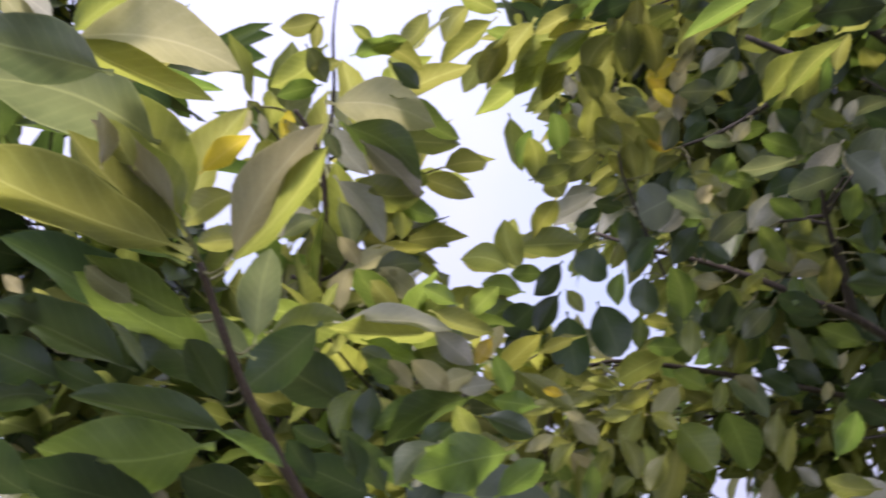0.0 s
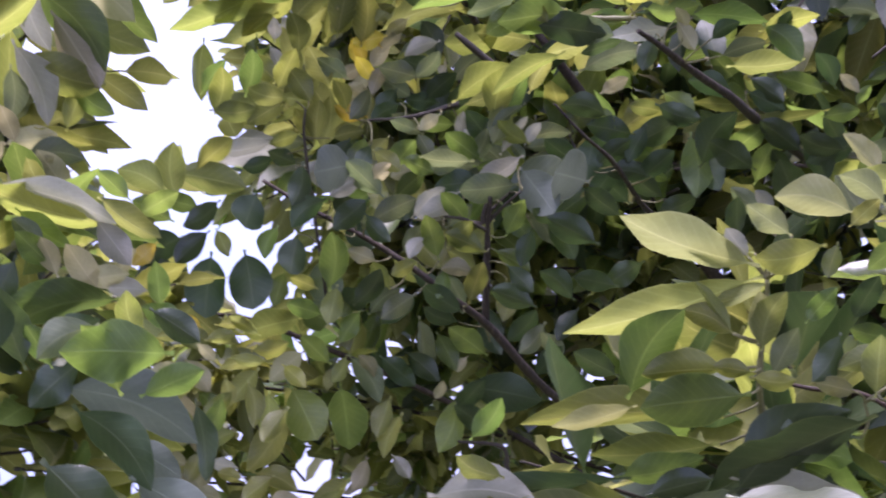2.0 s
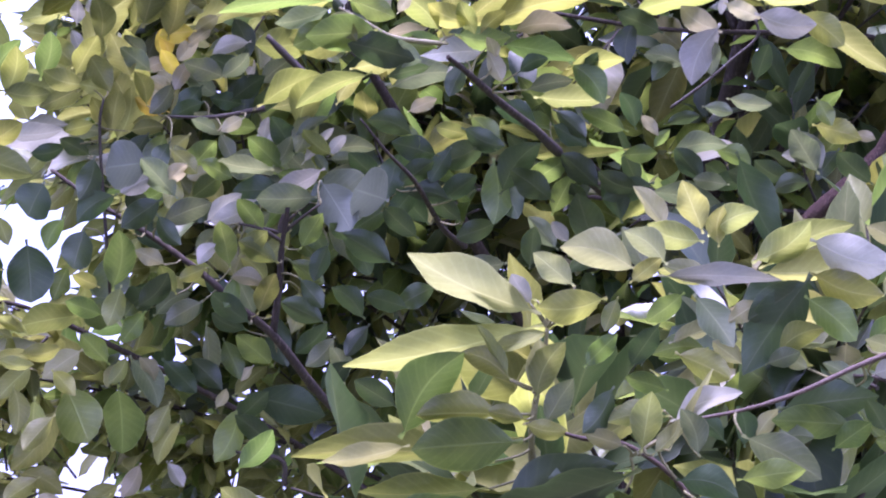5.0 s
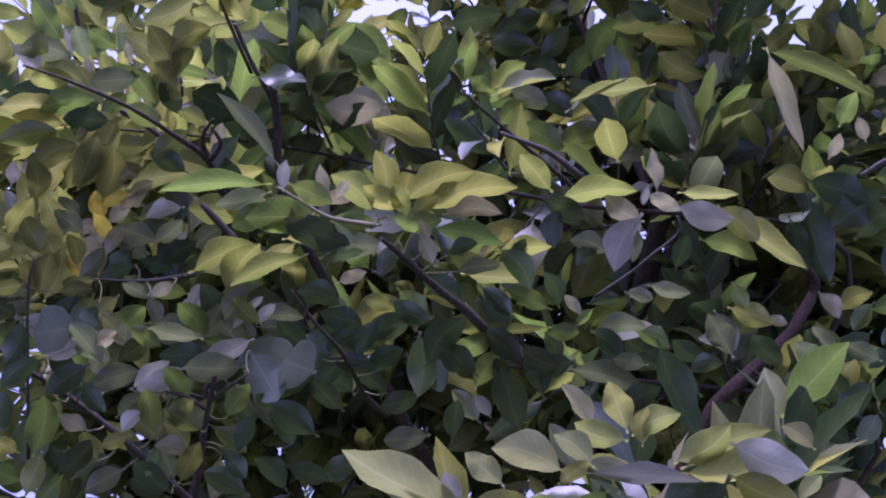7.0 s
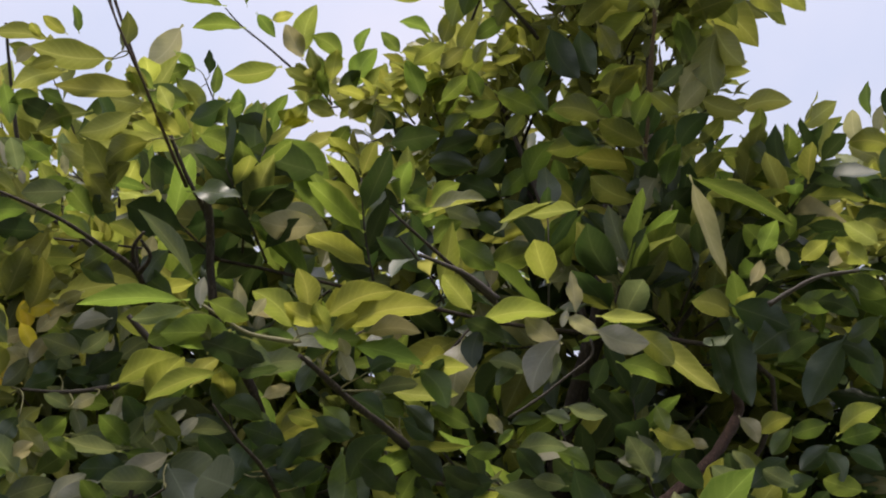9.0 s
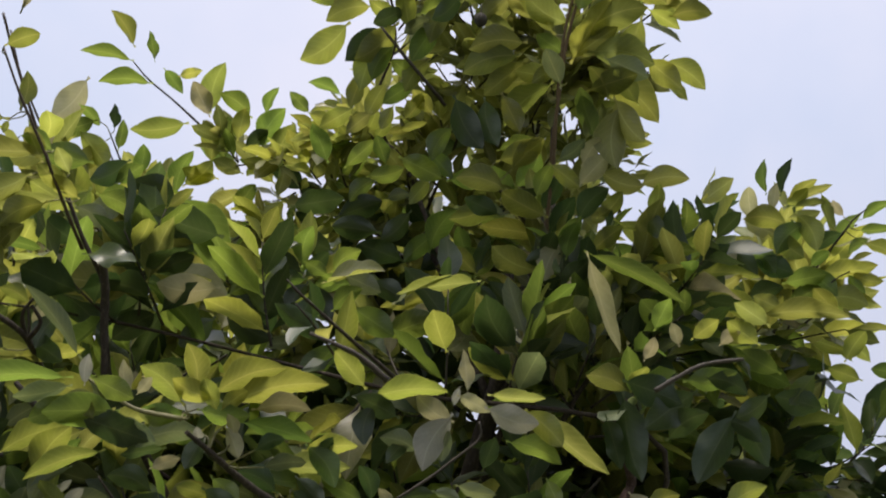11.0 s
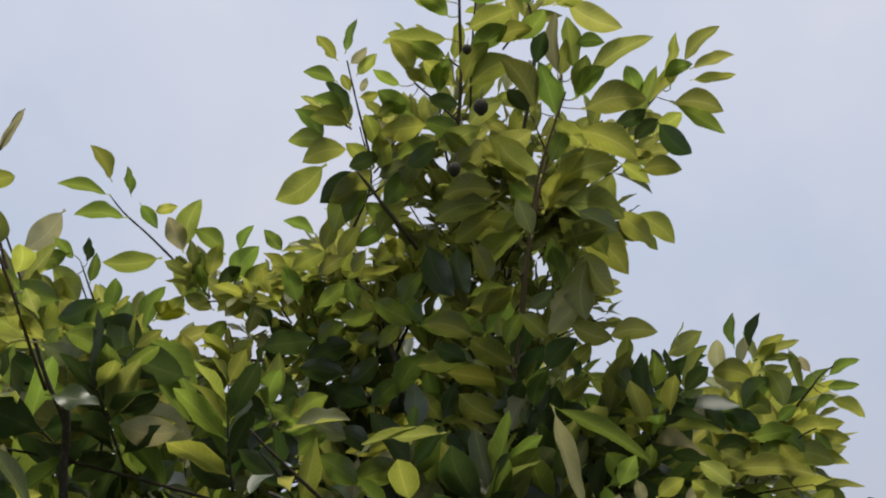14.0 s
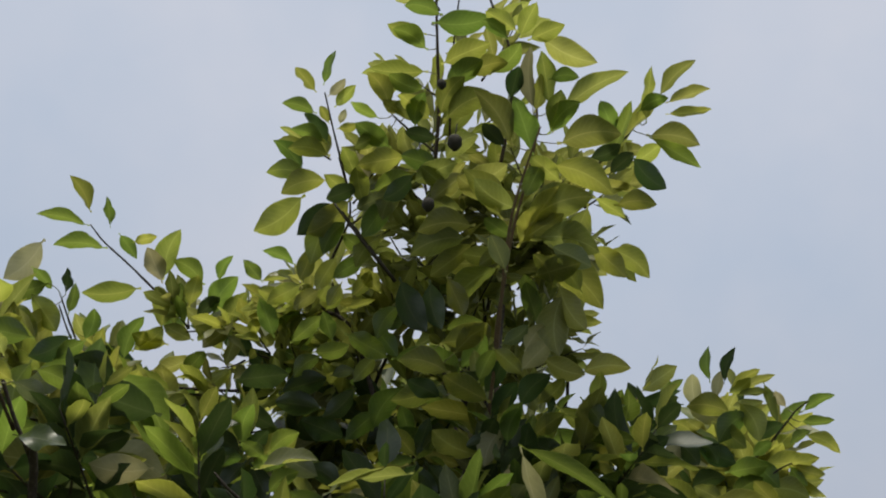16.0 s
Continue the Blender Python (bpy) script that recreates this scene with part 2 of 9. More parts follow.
def leaf_shape(ratio, fold, curl, wave, twist, bite=0.0, bend=0.0, seed=0, low=0.70, high=0.88, rows=13, cols=(-1.0, -0.55, 0.0, 0.55, 1.0)):
    """Vertices, faces and uv of a leaf from its stalk at the origin to its tip at y = 1; the upper side looks to +z."""
    rnd = random.Random(seed)
    phase = rnd.uniform(0, 6)
    verts, uvs = [], []
    for i in range(rows + 2):
        if i < 2:
            y, half, s = STEM * i * 0.5, 0.020 + 0.006 * (1 - i), 0.0
        else:
            s = (i - 2) / (rows - 1)
            y = STEM + (1 - STEM) * s
            half = 0.5 * ratio * (s ** low) * ((1 - s) ** high) / ((low / (low + high)) ** low * (high / (low + high)) ** high)
            half = max(half, 0.012 if i == 2 else 0.003)
        for c in cols:
            edge = 1.0
            if bite and c > 0.9 and 0.3 < s < 0.7:
                edge = 1 - bite * math.sin((s - 0.3) / 0.4 * math.pi)
            x = c * half * edge
            z = abs(x) * fold + wave * half * (math.sin(9 * s + phase + (1.6 if c > 0 else 0)) + 0.25 * math.sin(23 * s + 2 * phase + c)) * abs(c) ** 2
            z += curl * (s - s ** 2.0) * 0.85
            a = twist * s
            x, z = x * math.cos(a) - z * math.sin(a) * 0.0, z + x * math.sin(a)
            verts.append((x + bend * (s - s * s), y, z))
            uvs.append((0.5 + 0.5 * c if i >= 2 else 0.5 + 0.004 * c, max(0.0, (y - STEM) / (1 - STEM))))
    faces = []
    w = len(cols)
    for i in range(rows + 1):
        for j in range(w - 1):
            faces.append((i * w + j, i * w + j + 1, (i + 1) * w + j + 1, (i + 1) * w + j))
    return np.array(verts), faces, uvs


FORMS = {
    "flat": dict(ratio=0.46, fold=0.22, curl=0.10, wave=0.20, twist=0.10, seed=1, low=0.86, high=0.92),
    "fold": dict(ratio=0.46, fold=0.62, curl=0.16, wave=0.20, twist=-0.15, seed=2, low=0.80, high=0.88),
    "droop": dict(ratio=0.45, fold=0.20, curl=0.30, wave=0.22, twist=0.18, seed=3, low=0.76, high=1.00),
    "rise": dict(ratio=0.45, fold=0.36, curl=-0.26, wave=0.22, twist=-0.15, seed=4, low=0.86, high=0.90),
    "twist": dict(ratio=0.44, fold=0.30, curl=0.18, wave=0.14, twist=0.70, seed=5, low=0.88, high=1.00),
    "wavy": dict(ratio=0.47, fold=0.16, curl=0.14, wave=0.36, twist=-0.25, seed=6, low=0.78, high=0.92),
    "round": dict(ratio=0.66, fold=0.16, curl=0.16, wave=0.14, twist=0.10, seed=7, low=0.66, high=0.62),
    "sickle": dict(ratio=0.46, fold=0.34, curl=0.16, wave=0.18, twist=0.12, bend=0.34, seed=9, low=0.82, high=0.94),
    "scythe": dict(ratio=0.46, fold=0.42, curl=0.14, wave=0.18, twist=-0.12, bend=-0.34, seed=10, low=0.80, high=0.94),
    "broad": dict(ratio=0.46, fold=0.20, curl=0.18, wave=0.20, twist=0.06, bend=0.10, seed=11, low=0.74, high=0.76),
    "bitten": dict(ratio=0.46, fold=0.20, curl=0.14, wave=0.10, twist=0.05, bite=0.55, seed=8, low=0.82, high=0.86),
}
SHAPES = {name: leaf_shape(**form) for name, form in FORMS.items()}
# the same forms with fewer faces, for the leaves deep in a crown
COARSE = {name: leaf_shape(**form, rows=6, cols=(-1.0, 0.0, 1.0)) for name, form in FORMS.items()}
SHAPE_NAMES = list(SHAPES)
SHAPE_RATIO = {"round": 0.66}
leaf_meshes = {}


def leaf_mesh(shape, tone):
    key = (shape, tone)
    if key not in leaf_meshes:
        verts, faces, uvs = SHAPES[shape]
        me = bpy.data.meshes.new("leaf")
        me.from_pydata(verts.tolist(), [], faces)
        layer = me.uv_layers.new(name="UVMap")
        for loop in me.loops:
            layer.data[loop.index].uv = uvs[loop.vertex_index]
        me.polygons.foreach_set("use_smooth", [True] * len(faces))
        me.materials.append(LEAVES[tone])
        leaf_meshes[key] = me
    return leaf_meshes[key]


def leaf_matrix(base, tip, width, roll, ratio=0.46):
    """The pose and size of a leaf between two places; roll turns its upper side away from the sky, in degrees."""
    base, tip = Vector(base), Vector(tip)
    along = tip - base
    size = along.length
    y = along.normalized()
    up = Vector((0, 0, 1)) if abs(y.z) < 0.97 else Vector((0, -1, 0))
    z = (up - y * up.dot(y)).normalized()
    z = Matrix.Rotation(radians(roll), 3, y) @ z
    x = y.cross(z)
    m = Matrix((x, y, z)).transposed().to_4x4()
    m.translation = base
    wide = width / (size * ratio)
    return m @ Matrix.Diagonal((size * wide, size, size * min(1.0, wide * 1.2), 1))


wood = {}  # of each tree: its boughs and twigs and the places along them
stalks = {}  # of each tree: thin stalks that join leaves to their twigs


def leaf(parent, tone, base, tip, width, roll, shape="flat", label=""):
    """One leaf as a part of its tree, on the bough or twig that it grows from."""
    holder, at, near = parent, None, 0.3
    root = parent.parent or parent
    for ob, line in wood.get(root.name, ()):
        gap = np.linalg.norm(line - np.array(base), axis=1)
        k = int(gap.argmin())
        if gap[k] < near:
            holder, at, near = ob, line[k], gap[k]
    ob = new("leaf", leaf_mesh(shape, tone))
    ob.matrix_world = leaf_matrix(base, tip, width, roll, SHAPE_RATIO.get(shape, 0.46))
    ob.parent = holder
    ob.matrix_parent_inverse = holder.matrix_world.inverted()
    if at is not None and 0.004 < near < 0.045:
        a, b = Vector(at), Vector(base)
        back = (b - Vector(tip)).normalized() * near * 0.15
        tube(stalks.setdefault(root.name, bmesh.new()), spline([a, (a + b) * 0.5 + back, b], 4), 0.0013, 0.0009, 5)
    if label:
        tagged(ob, label)
    return ob


def leaves(parent, tone, shape, *rows):
    """Leaves of one tone: base, tip, width and roll of each."""
    label = {"under": "pale tan-green leaf underside", "cream": "creamy yellow-green leaf underside", "silver": "bluish grey-green leaf", "pale": "pale greyish white leaf back", "yellow": "yellowing leaf", "dark": "old dark green leaf", "young": "fresh yellow-green leaf"}.get(tone, "")
    for bx, by, bz, tx, ty, tz, width, roll in rows:
        leaf(parent, tone, (bx, by, bz), (tx, ty, tz), width, roll, shape, label)


# ---------------------------------------------------------------- wood
def spline(points, steps):
    """A smooth line through points (Catmull-Rom)."""
    p = [Vector(q) for q in points]
    p = [2 * p[0] - p[1], *p, 2 * p[-1] - p[-2]]
    line = []
    for k in range(1, len(p) - 2):
        for i in range(steps):
            t = i / steps
            a, b, c, d = p[k - 1], p[k], p[k + 1], p[k + 2]
            line.append(0.5 * (2 * b + (c - a) * t + (2 * a - 5 * b + 4 * c - d) * t * t + (3 * b - a - 3 * c + d) * t ** 3))
    return [*line, p[-2]]


def tube(bm, line, r0, r1, sides, knots=0.0, rnd=random):
    """A tapered, slightly uneven tube along a line of places."""
    rings = []
    side = Vector((0.31, 0.17, 0.93))
    for i, q in enumerate(line):
        ahead = (line[min(i + 1, len(line) - 1)] - line[max(i - 1, 0)]).normalized()
        x = ahead.cross(side)
        x = (x if x.length > 0.05 else ahead.cross(Vector((1, 0, 0)))).normalized()
        y = ahead.cross(x)
        k = i / max(1, len(line) - 1)
        r = (r0 + (r1 - r0) * k) * (1 + knots * rnd.uniform(-1, 1))
        rings.append([bm.verts.new(q + (x * math.cos(a) + y * math.sin(a)) * r * (1 + knots * 0.5 * rnd.uniform(-1, 1))) for a in (2 * math.pi * j / sides for j in range(sides))])
    for a, b in zip(rings, rings[1:]):
        for j in range(sides):
            f = bm.faces.new((a[j], a[(j + 1) % sides], b[(j + 1) % sides], b[j]))
            f.smooth = True
    bm.faces.new(rings[-1])
    bm.faces.new(rings[0][::-1])


def part(name, bm, material, parent, label=""):
    """Links a bmesh as one mesh object under a thing or a part."""
    me = bpy.data.meshes.new(name)
    bm.normal_update()
    bm.to_mesh(me)
    bm.free()
    me.materials.append(material)
    ob = new(name, me)
    ob.parent = parent
    if parent is not None:
        ob.matrix_parent_inverse = parent.matrix_world.inverted()
    return tagged(ob, label) if label else ob


def branch(parent, name, points, r0, r1, material, label="", sides=8, knots=0.10):
    """A limb, branch or twig through the given places."""
    rnd = random.Random(len(points) * 31 + int(points[0][0] * 1000))
    bm = bmesh.new()
    line = spline(points, 6)
    tube(bm, line, r0, r1, sides, knots, rnd)
    ob = part(name, bm, material, parent, label)
    if name != "trunk":
        wood.setdefault(parent.name, []).append((ob, np.array(line)))
    return ob


# ---------------------------------------------------------------- foliage that fills a crown
class Foliage:
    """Leaves and twigs of a crown that nobody could count, joined into one mesh each."""

    def __init__(self, parent, seed):
        self.parent, self.rnd = parent, random.Random(seed)
        self.rows = {tone: ([], [], [], 0) for tone in LEAVES}
        self.twigs = bmesh.new()

    def leaf(self, tone, base, tip, width, roll, shape):
        verts, faces, uvs = COARSE[shape]
        m = np.array(leaf_matrix(base, tip, width, roll, SHAPE_RATIO.get(shape, 0.46)))
        vs, fs, us, count = self.rows[tone]
        vs.append(verts @ m[:3, :3].T + m[:3, 3])
        fs.append(np.array(faces) + count)
        us.append(np.array(uvs))
        self.rows[tone] = (vs, fs, us, count + len(verts))

    def shoot(self, base, way, length, size, young, pairs, shaded=0.1, spread=55):
        """A twig with opposite pairs of leaves, each pair turned a quarter from the last, and a tuft at its end."""
        rnd = self.rnd
        way = Vector(way).normalized()
        bend = Vector((rnd.uniform(-1, 1), rnd.uniform(-1, 1), rnd.uniform(-0.2, 0.9))) * length * 0.22
        base = Vector(base)
        line = [base + way * length * t + bend * t * t for t in (0, 0.25, 0.5, 0.75, 1)]
        tube(self.twigs, line, 0.0026, 0.0012, 5)
        turn = rnd.uniform(0, math.pi)
        for k in range(pairs):
            t = 0.15 + 0.85 * k / max(1, pairs - 1)
            at = base + way * length * t + bend * t * t
            ahead = (way * length + bend * 2 * t).normalized()
            a = ahead.cross(Vector((0.2, 0.1, 1)))
            a = (a if a.length > 0.1 else ahead.cross(Vector((1, 0, 0)))).normalized()
            b = ahead.cross(a)
            turn += math.pi / 2 + rnd.uniform(-0.35, 0.35)
            for side in (0, math.pi):
                if rnd.random() < 0.10:
                    continue
                out = a * math.cos(turn + side) + b * math.sin(turn + side)
                lean = radians(spread * rnd.uniform(0.55, 1.25) * (1 - 0.35 * t))
                go = ahead * math.cos(lean) + out * math.sin(lean) + Vector((0, 0, rnd.uniform(-0.45, 0.08)))
                s = size * rnd.uniform(0.62, 1.2) * (0.72 + 0.4 * math.sin(math.pi * min(1, 0.2 + t * 0.75)))
                fresh = rnd.random() < young * (0.55 + 0.6 * t)
                # this weight draws more dark leaves, so inner shade comes from leaf colour
                tone = rnd.choice(("young", "young", "olive")) if fresh else rnd.choices(("mature", "olive", "dark", "dull", "under"), (0.56 * (1 - shaded), 0.26 * (1 - shaded), shaded, 0.05, 0.05 * (1 - shaded)))[0]
                shape = rnd.choice(SHAPE_NAMES)
                self.leaf(tone, at, at + go.normalized() * s, s * rnd.uniform(0.31, 0.46), rnd.gauss(0, 42), shape)

    def done(self, name, label):
        for tone, (vs, fs, us, count) in self.rows.items():
            if not count:
                continue
            me = bpy.data.meshes.new(name)
            fs = np.concatenate(fs)
            me.from_pydata(np.concatenate(vs).tolist(), [], fs.tolist())
            layer = me.uv_layers.new(name="UVMap")
            layer.data.foreach_set("uv", np.concatenate(us)[fs.ravel()].ravel())
            me.polygons.foreach_set("use_smooth", [True] * len(me.polygons))
            me.materials.append(LEAVES[tone])
            ob = new(name, me)
            ob.parent = self.parent
            ob.matrix_parent_inverse = self.parent.matrix_world.inverted()
            tagged(ob, label[tone], kind="stuff")
        ob = part("brushwood", self.twigs, TWIG, self.parent, "thin brown leaf-bearing twigs")
        tagged(ob, kind="stuff")


def grow(foliage, points, shoots, reach, length, size, young, seed, up=0.35, start=0.0, pairs=(4, 6), shaded=0.1):
    """Leafy shoots all along a limb, pointing outward and up."""
    rnd = random.Random(seed)
    line = spline(points, 12)
    for k in range(shoots):
        t = start + (1 - start) * (k + rnd.random()) / shoots
        i = min(int(t * (len(line) - 1)), len(line) - 2)
        at = line[i].lerp(line[i + 1], t * (len(line) - 1) - i)
        ahead = (line[i + 1] - line[i]).normalized()
        out = Vector((rnd.gauss(0, 1), rnd.gauss(0, 1), rnd.gauss(0, 1)))
        out.z *= 0.55
        out = (out - ahead * out.dot(ahead)).normalized()
        go = (out + ahead * rnd.uniform(0.1, 0.9) + Vector((0, 0, up))).normalized()
        at = at + out * rnd.uniform(0, reach) * 0.6
        foliage.shoot(at, go, length * rnd.uniform(0.6, 1.25), size, young, rnd.randint(*pairs), shaded)


# ---------------------------------------------------------------- ground
def ground_sheet():
    bm = bmesh.new()
    n = 60
    def place(i, j):
        def far(k):
            u = 2 * k / n - 1
            return math.copysign(abs(u) ** 4 * 1500 + abs(u) * 8, u)
        x, y = far(i), far(j)
        return (x, y, 0.05 * noise.noise((x * 0.4, y * 0.4, 0)) + min(1, math.hypot(x, y) / 300) * 1.5 * noise.noise((x * 0.01, y * 0.01, 3)))
    grid = [[bm.verts.new(place(i, j)) for j in range(n + 1)] for i in range(n + 1)]
    for i in range(n):
        for j in range(n):
            bm.faces.new((grid[i][j], grid[i + 1][j], grid[i + 1][j + 1], grid[i][j + 1])).smooth = True
    ob = part("ground", bm, SOIL, None)
    return tagged(ob, "short green grass with bare soil under the trees", "ground", kind="structure")


ground_sheet()


def tree(x, y, label, category="tree"):
    ob = new("tree")
    ob.location = (x, y, 0)
    bpy.context.view_layer.update()
    return tagged(ob, label, category)


def fruit(parent, at, size):
    """A small dark dry fruit with its stalk and a pointed end."""
    bm = bmesh.new()
    bmesh.ops.create_uvsphere(bm, u_segments=10, v_segments=7, radius=size)
    for v in bm.verts:
        v.co.z *= 1.15 + (0.25 if v.co.z < -0.9 * size else 0)
        v.co *= 1 + 0.06 * noise.noise(v.co * 300)
        v.co += Vector(at)
    for f in bm.faces:
        f.smooth = True
    tube(bm, [Vector(at) + Vector((0.1 * k * size, 0, size * (1 + 0.8 * k))) for k in range(4)], size * 0.10, size * 0.07, 5)
    return part("fruit", bm, FRUIT, parent, "small dark brown fruit")
tree_main = tree(-0.3, 2.6, "dense broadleaf tree with glossy green and yellow-green leaves")
branch(tree_main, "trunk", [(-0.3, 2.6, -0.06), (-0.31, 2.59, 0.3), (-0.27, 2.55, 1.0), (-0.22, 2.5, 1.5), (-0.15, 2.42, 2.1), (-0.1, 2.34, 2.36), (-0.02, 2.18, 2.62), (0.1, 2.0, 2.91)], 0.07, 0.007, BARK, "brown bark trunk", 16, 0.05)
branch(tree_main, "limb", [(-0.25, 2.53, 1.3), (-0.14, 2.3, 1.7), (-0.03, 2.03, 2.08)], 0.024, 0.0135, RED_BARK)
branch(tree_main, "limb", [(-0.27, 2.55, 1.1), (-0.38, 2.25, 1.5), (-0.54, 1.92, 1.86)], 0.02, 0.007, BARK)
branch(tree_main, "limb", [(-0.2, 2.48, 1.75), (-0.42, 2.2, 2.15), (-0.64, 1.88, 2.53)], 0.016, 0.007, BARK)
branch(tree_main, "limb", [(-0.02, 2.18, 2.62), (0.04, 2.13, 2.69), (0.08, 2.1, 2.76)], 0.008, 0.0055, BARK)
tree_left = tree(-1.36, 1.36, "young broadleaf tree with large leaves on reddish stems")
branch(tree_left, "trunk", [(-1.36, 1.36, -0.05), (-1.35, 1.34, 0.4), (-1.33, 1.3, 0.9), (-1.28, 1.25, 1.4), (-1.2, 1.22, 1.75), (-1.19, 1.23, 2.02)], 0.03, 0.006, BARK, "brown bark trunk", 12, 0.06)
branch(tree_left, "limb", [(-1.33, 1.3, 0.95), (-1.08, 1.08, 1.3), (-0.85, 0.88, 1.52), (-0.77, 0.79, 1.67)], 0.012, 0.0045, RED_TWIG)
tree_near = tree(-0.1, 1.6, "broadleaf shrub with long yellow-green leaves in tufts", "shrub")
branch(tree_near, "trunk", [(-0.1, 1.6, -0.05), (-0.11, 1.58, 0.4), (-0.12, 1.55, 0.9), (-0.15, 1.48, 1.3), (-0.18, 1.42, 1.55)], 0.022, 0.006, BARK, "brown bark stem", 12, 0.06)
branch(tree_near, "limb", [(-0.12, 1.53, 1.0), (-0.1, 1.33, 1.35), (-0.1, 1.18, 1.59)], 0.008, 0.0024, RED_TWIG)
top_stem = branch(tree_main, "branch", [(0.083, 2.096, 2.758), (0.085, 2.01, 2.861), (0.101, 1.917, 2.972), (0.112, 1.824, 3.082), (0.125, 1.758, 3.161), (0.148, 1.705, 3.224), (0.174, 1.655, 3.284)], .0045, .0018, LEADER)
branch(tree_main, "twig", [(-0.195, 1.912, 3.367), (-0.207, 1.883, 3.402), (-0.225, 1.839, 3.454), (-0.243, 1.791, 3.51)], .003, .0015, TWIG)
branch(tree_main, "twig", [(-0.095, 2.035, 3.22), (-0.147, 1.992, 3.271), (-0.188, 1.959, 3.31), (-0.225, 1.927, 3.349)], .004, .002, TWIG)
branch(tree_main, "twig", [(-0.014, 1.87, 3.417), (-0.06, 1.845, 3.447), (-0.106, 1.819, 3.477)], .003, .002, TWIG)
branch(tree_main, "twig", [(-0.019, 1.881, 3.404), (-0.013, 1.815, 3.482), (-0.017, 1.742, 3.569), (-0.022, 1.661, 3.665), (-0.026, 1.58, 3.761)], .0045, .002, RED_TWIG)
branch(tree_main, "twig", [(0.112, 1.887, 3.397), (0.133, 1.799, 3.501), (0.125, 1.726, 3.589), (0.099, 1.685, 3.636), (0.078, 1.653, 3.675)], .004, .002, RED_TWIG)
branch(tree_main, "twig", [(0.288, 1.813, 3.33), (0.348, 1.774, 3.376), (0.375, 1.752, 3.402), (0.409, 1.721, 3.438)], .003, .0015, TWIG)
branch(tree_main, "twig", [(-0.616, 2.26, 3.341), (-0.692, 2.213, 3.397), (-0.748, 2.181, 3.435), (-0.78, 2.156, 3.465)], .003, .0015, TWIG)
branch(tree_main, "twig", [(-0.801, 2.344, 3.241), (-0.829, 2.302, 3.29), (-0.846, 2.27, 3.328)], .0025, .0015, TWIG)
branch(tree_main, "twig", [(0.606, 2.329, 2.948), (0.646, 2.306, 2.975), (0.691, 2.268, 3.02), (0.722, 2.244, 3.049), (0.745, 2.237, 3.058)], .003, .0015, TWIG)
branch(tree_main, "twig", [(0.606, 2.336, 2.939), (0.681, 2.319, 2.959), (0.723, 2.298, 2.985)], .0025, .0015, TWIG)
branch(tree_main, "twig", [(-0.884, 2.11, 3.142), (-0.92, 2.046, 3.224), (-0.949, 1.997, 3.287), (-0.967, 1.942, 3.359)], .0026, .0016, RED_TWIG)
leaves(tree_main, "young", "twist",
       (-0.172, 1.698, 2.546, -0.081, 1.651, 2.567, 0.044, 72))
leaves(tree_main, "olive", "wavy",
       (0.661, 2.049, 2.567, 0.707, 2.039, 2.573, 0.028, -66))
branch(tree_main, "twig", [(-0.382, 1.351, 2.184), (-0.432, 1.341, 2.192), (-0.463, 1.328, 2.208), (-0.488, 1.317, 2.221)], .003, .0015, GREEN_TWIG)
leaves(tree_main, "mature", "wavy",
       (-0.634, 1.649, 2.612, -0.543, 1.628, 2.582, 0.041, 63))
branch(tree_main, "branch", [(-0.603, 1.754, 2.452), (-0.602, 1.708, 2.524), (-0.603, 1.676, 2.575), (-0.633, 1.636, 2.632), (-0.656, 1.6, 2.686)], .005, .003, BARK)
branch(tree_main, "twig", [(-0.883, 1.601, 2.651), (-0.889, 1.563, 2.709), (-0.894, 1.517, 2.781), (-0.896, 1.489, 2.824)], .004, .002, TWIG)
branch(tree_main, "twig", [(-0.68, 1.576, 2.72), (-0.703, 1.538, 2.776), (-0.733, 1.481, 2.862), (-0.748, 1.447, 2.912)], .003, .002, RED_TWIG)
branch(tree_main, "twig", [(-0.931, 1.622, 2.611), (-0.864, 1.644, 2.586), (-0.806, 1.667, 2.558), (-0.765, 1.689, 2.53), (-0.716, 1.719, 2.491)], .005, .004, TWIG)
branch(tree_main, "twig", [(-0.716, 1.719, 2.491), (-0.712, 1.703, 2.516), (-0.713, 1.684, 2.545)], .003, .002, TWIG)
branch(tree_main, "twig", [(-0.144, 1.39, 2.102), (-0.106, 1.38, 2.123), (-0.08, 1.371, 2.14), (-0.051, 1.361, 2.16), (-0.051, 1.351, 2.176)], .0016, .0014, TWIG)
branch(tree_main, "twig", [(0.146, 1.348, 2.21), (0.171, 1.342, 2.223), (0.203, 1.337, 2.237), (0.247, 1.337, 2.243)], .003, .002, TWIG)
branch(tree_main, "branch", [(-0.016, 2.178, 2.621), (0.025, 2.115, 2.725), (0.055, 2.057, 2.821), (0.102, 2.003, 2.913)], .009, .006, BARK)
branch(tree_main, "twig", [(-0.151, 1.319, 2.212), (-0.181, 1.303, 2.233), (-0.206, 1.294, 2.243), (-0.236, 1.285, 2.253)], .004, .002, TWIG)
branch(tree_main, "branch", [(-0.034, 2.035, 2.083), (0.018, 1.992, 2.178), (0.068, 1.974, 2.224), (0.143, 1.982, 2.293), (0.197, 1.991, 2.376), (0.194, 1.973, 2.404), (0.189, 1.972, 2.453), (0.201, 1.968, 2.523)], .0135, .004, RED_BARK, "", 12, .13)
branch(tree_main, "twig", [(-0.958, 1.623, 2.64), (-0.901, 1.647, 2.608), (-0.81, 1.681, 2.567)], .003, .004, TWIG)
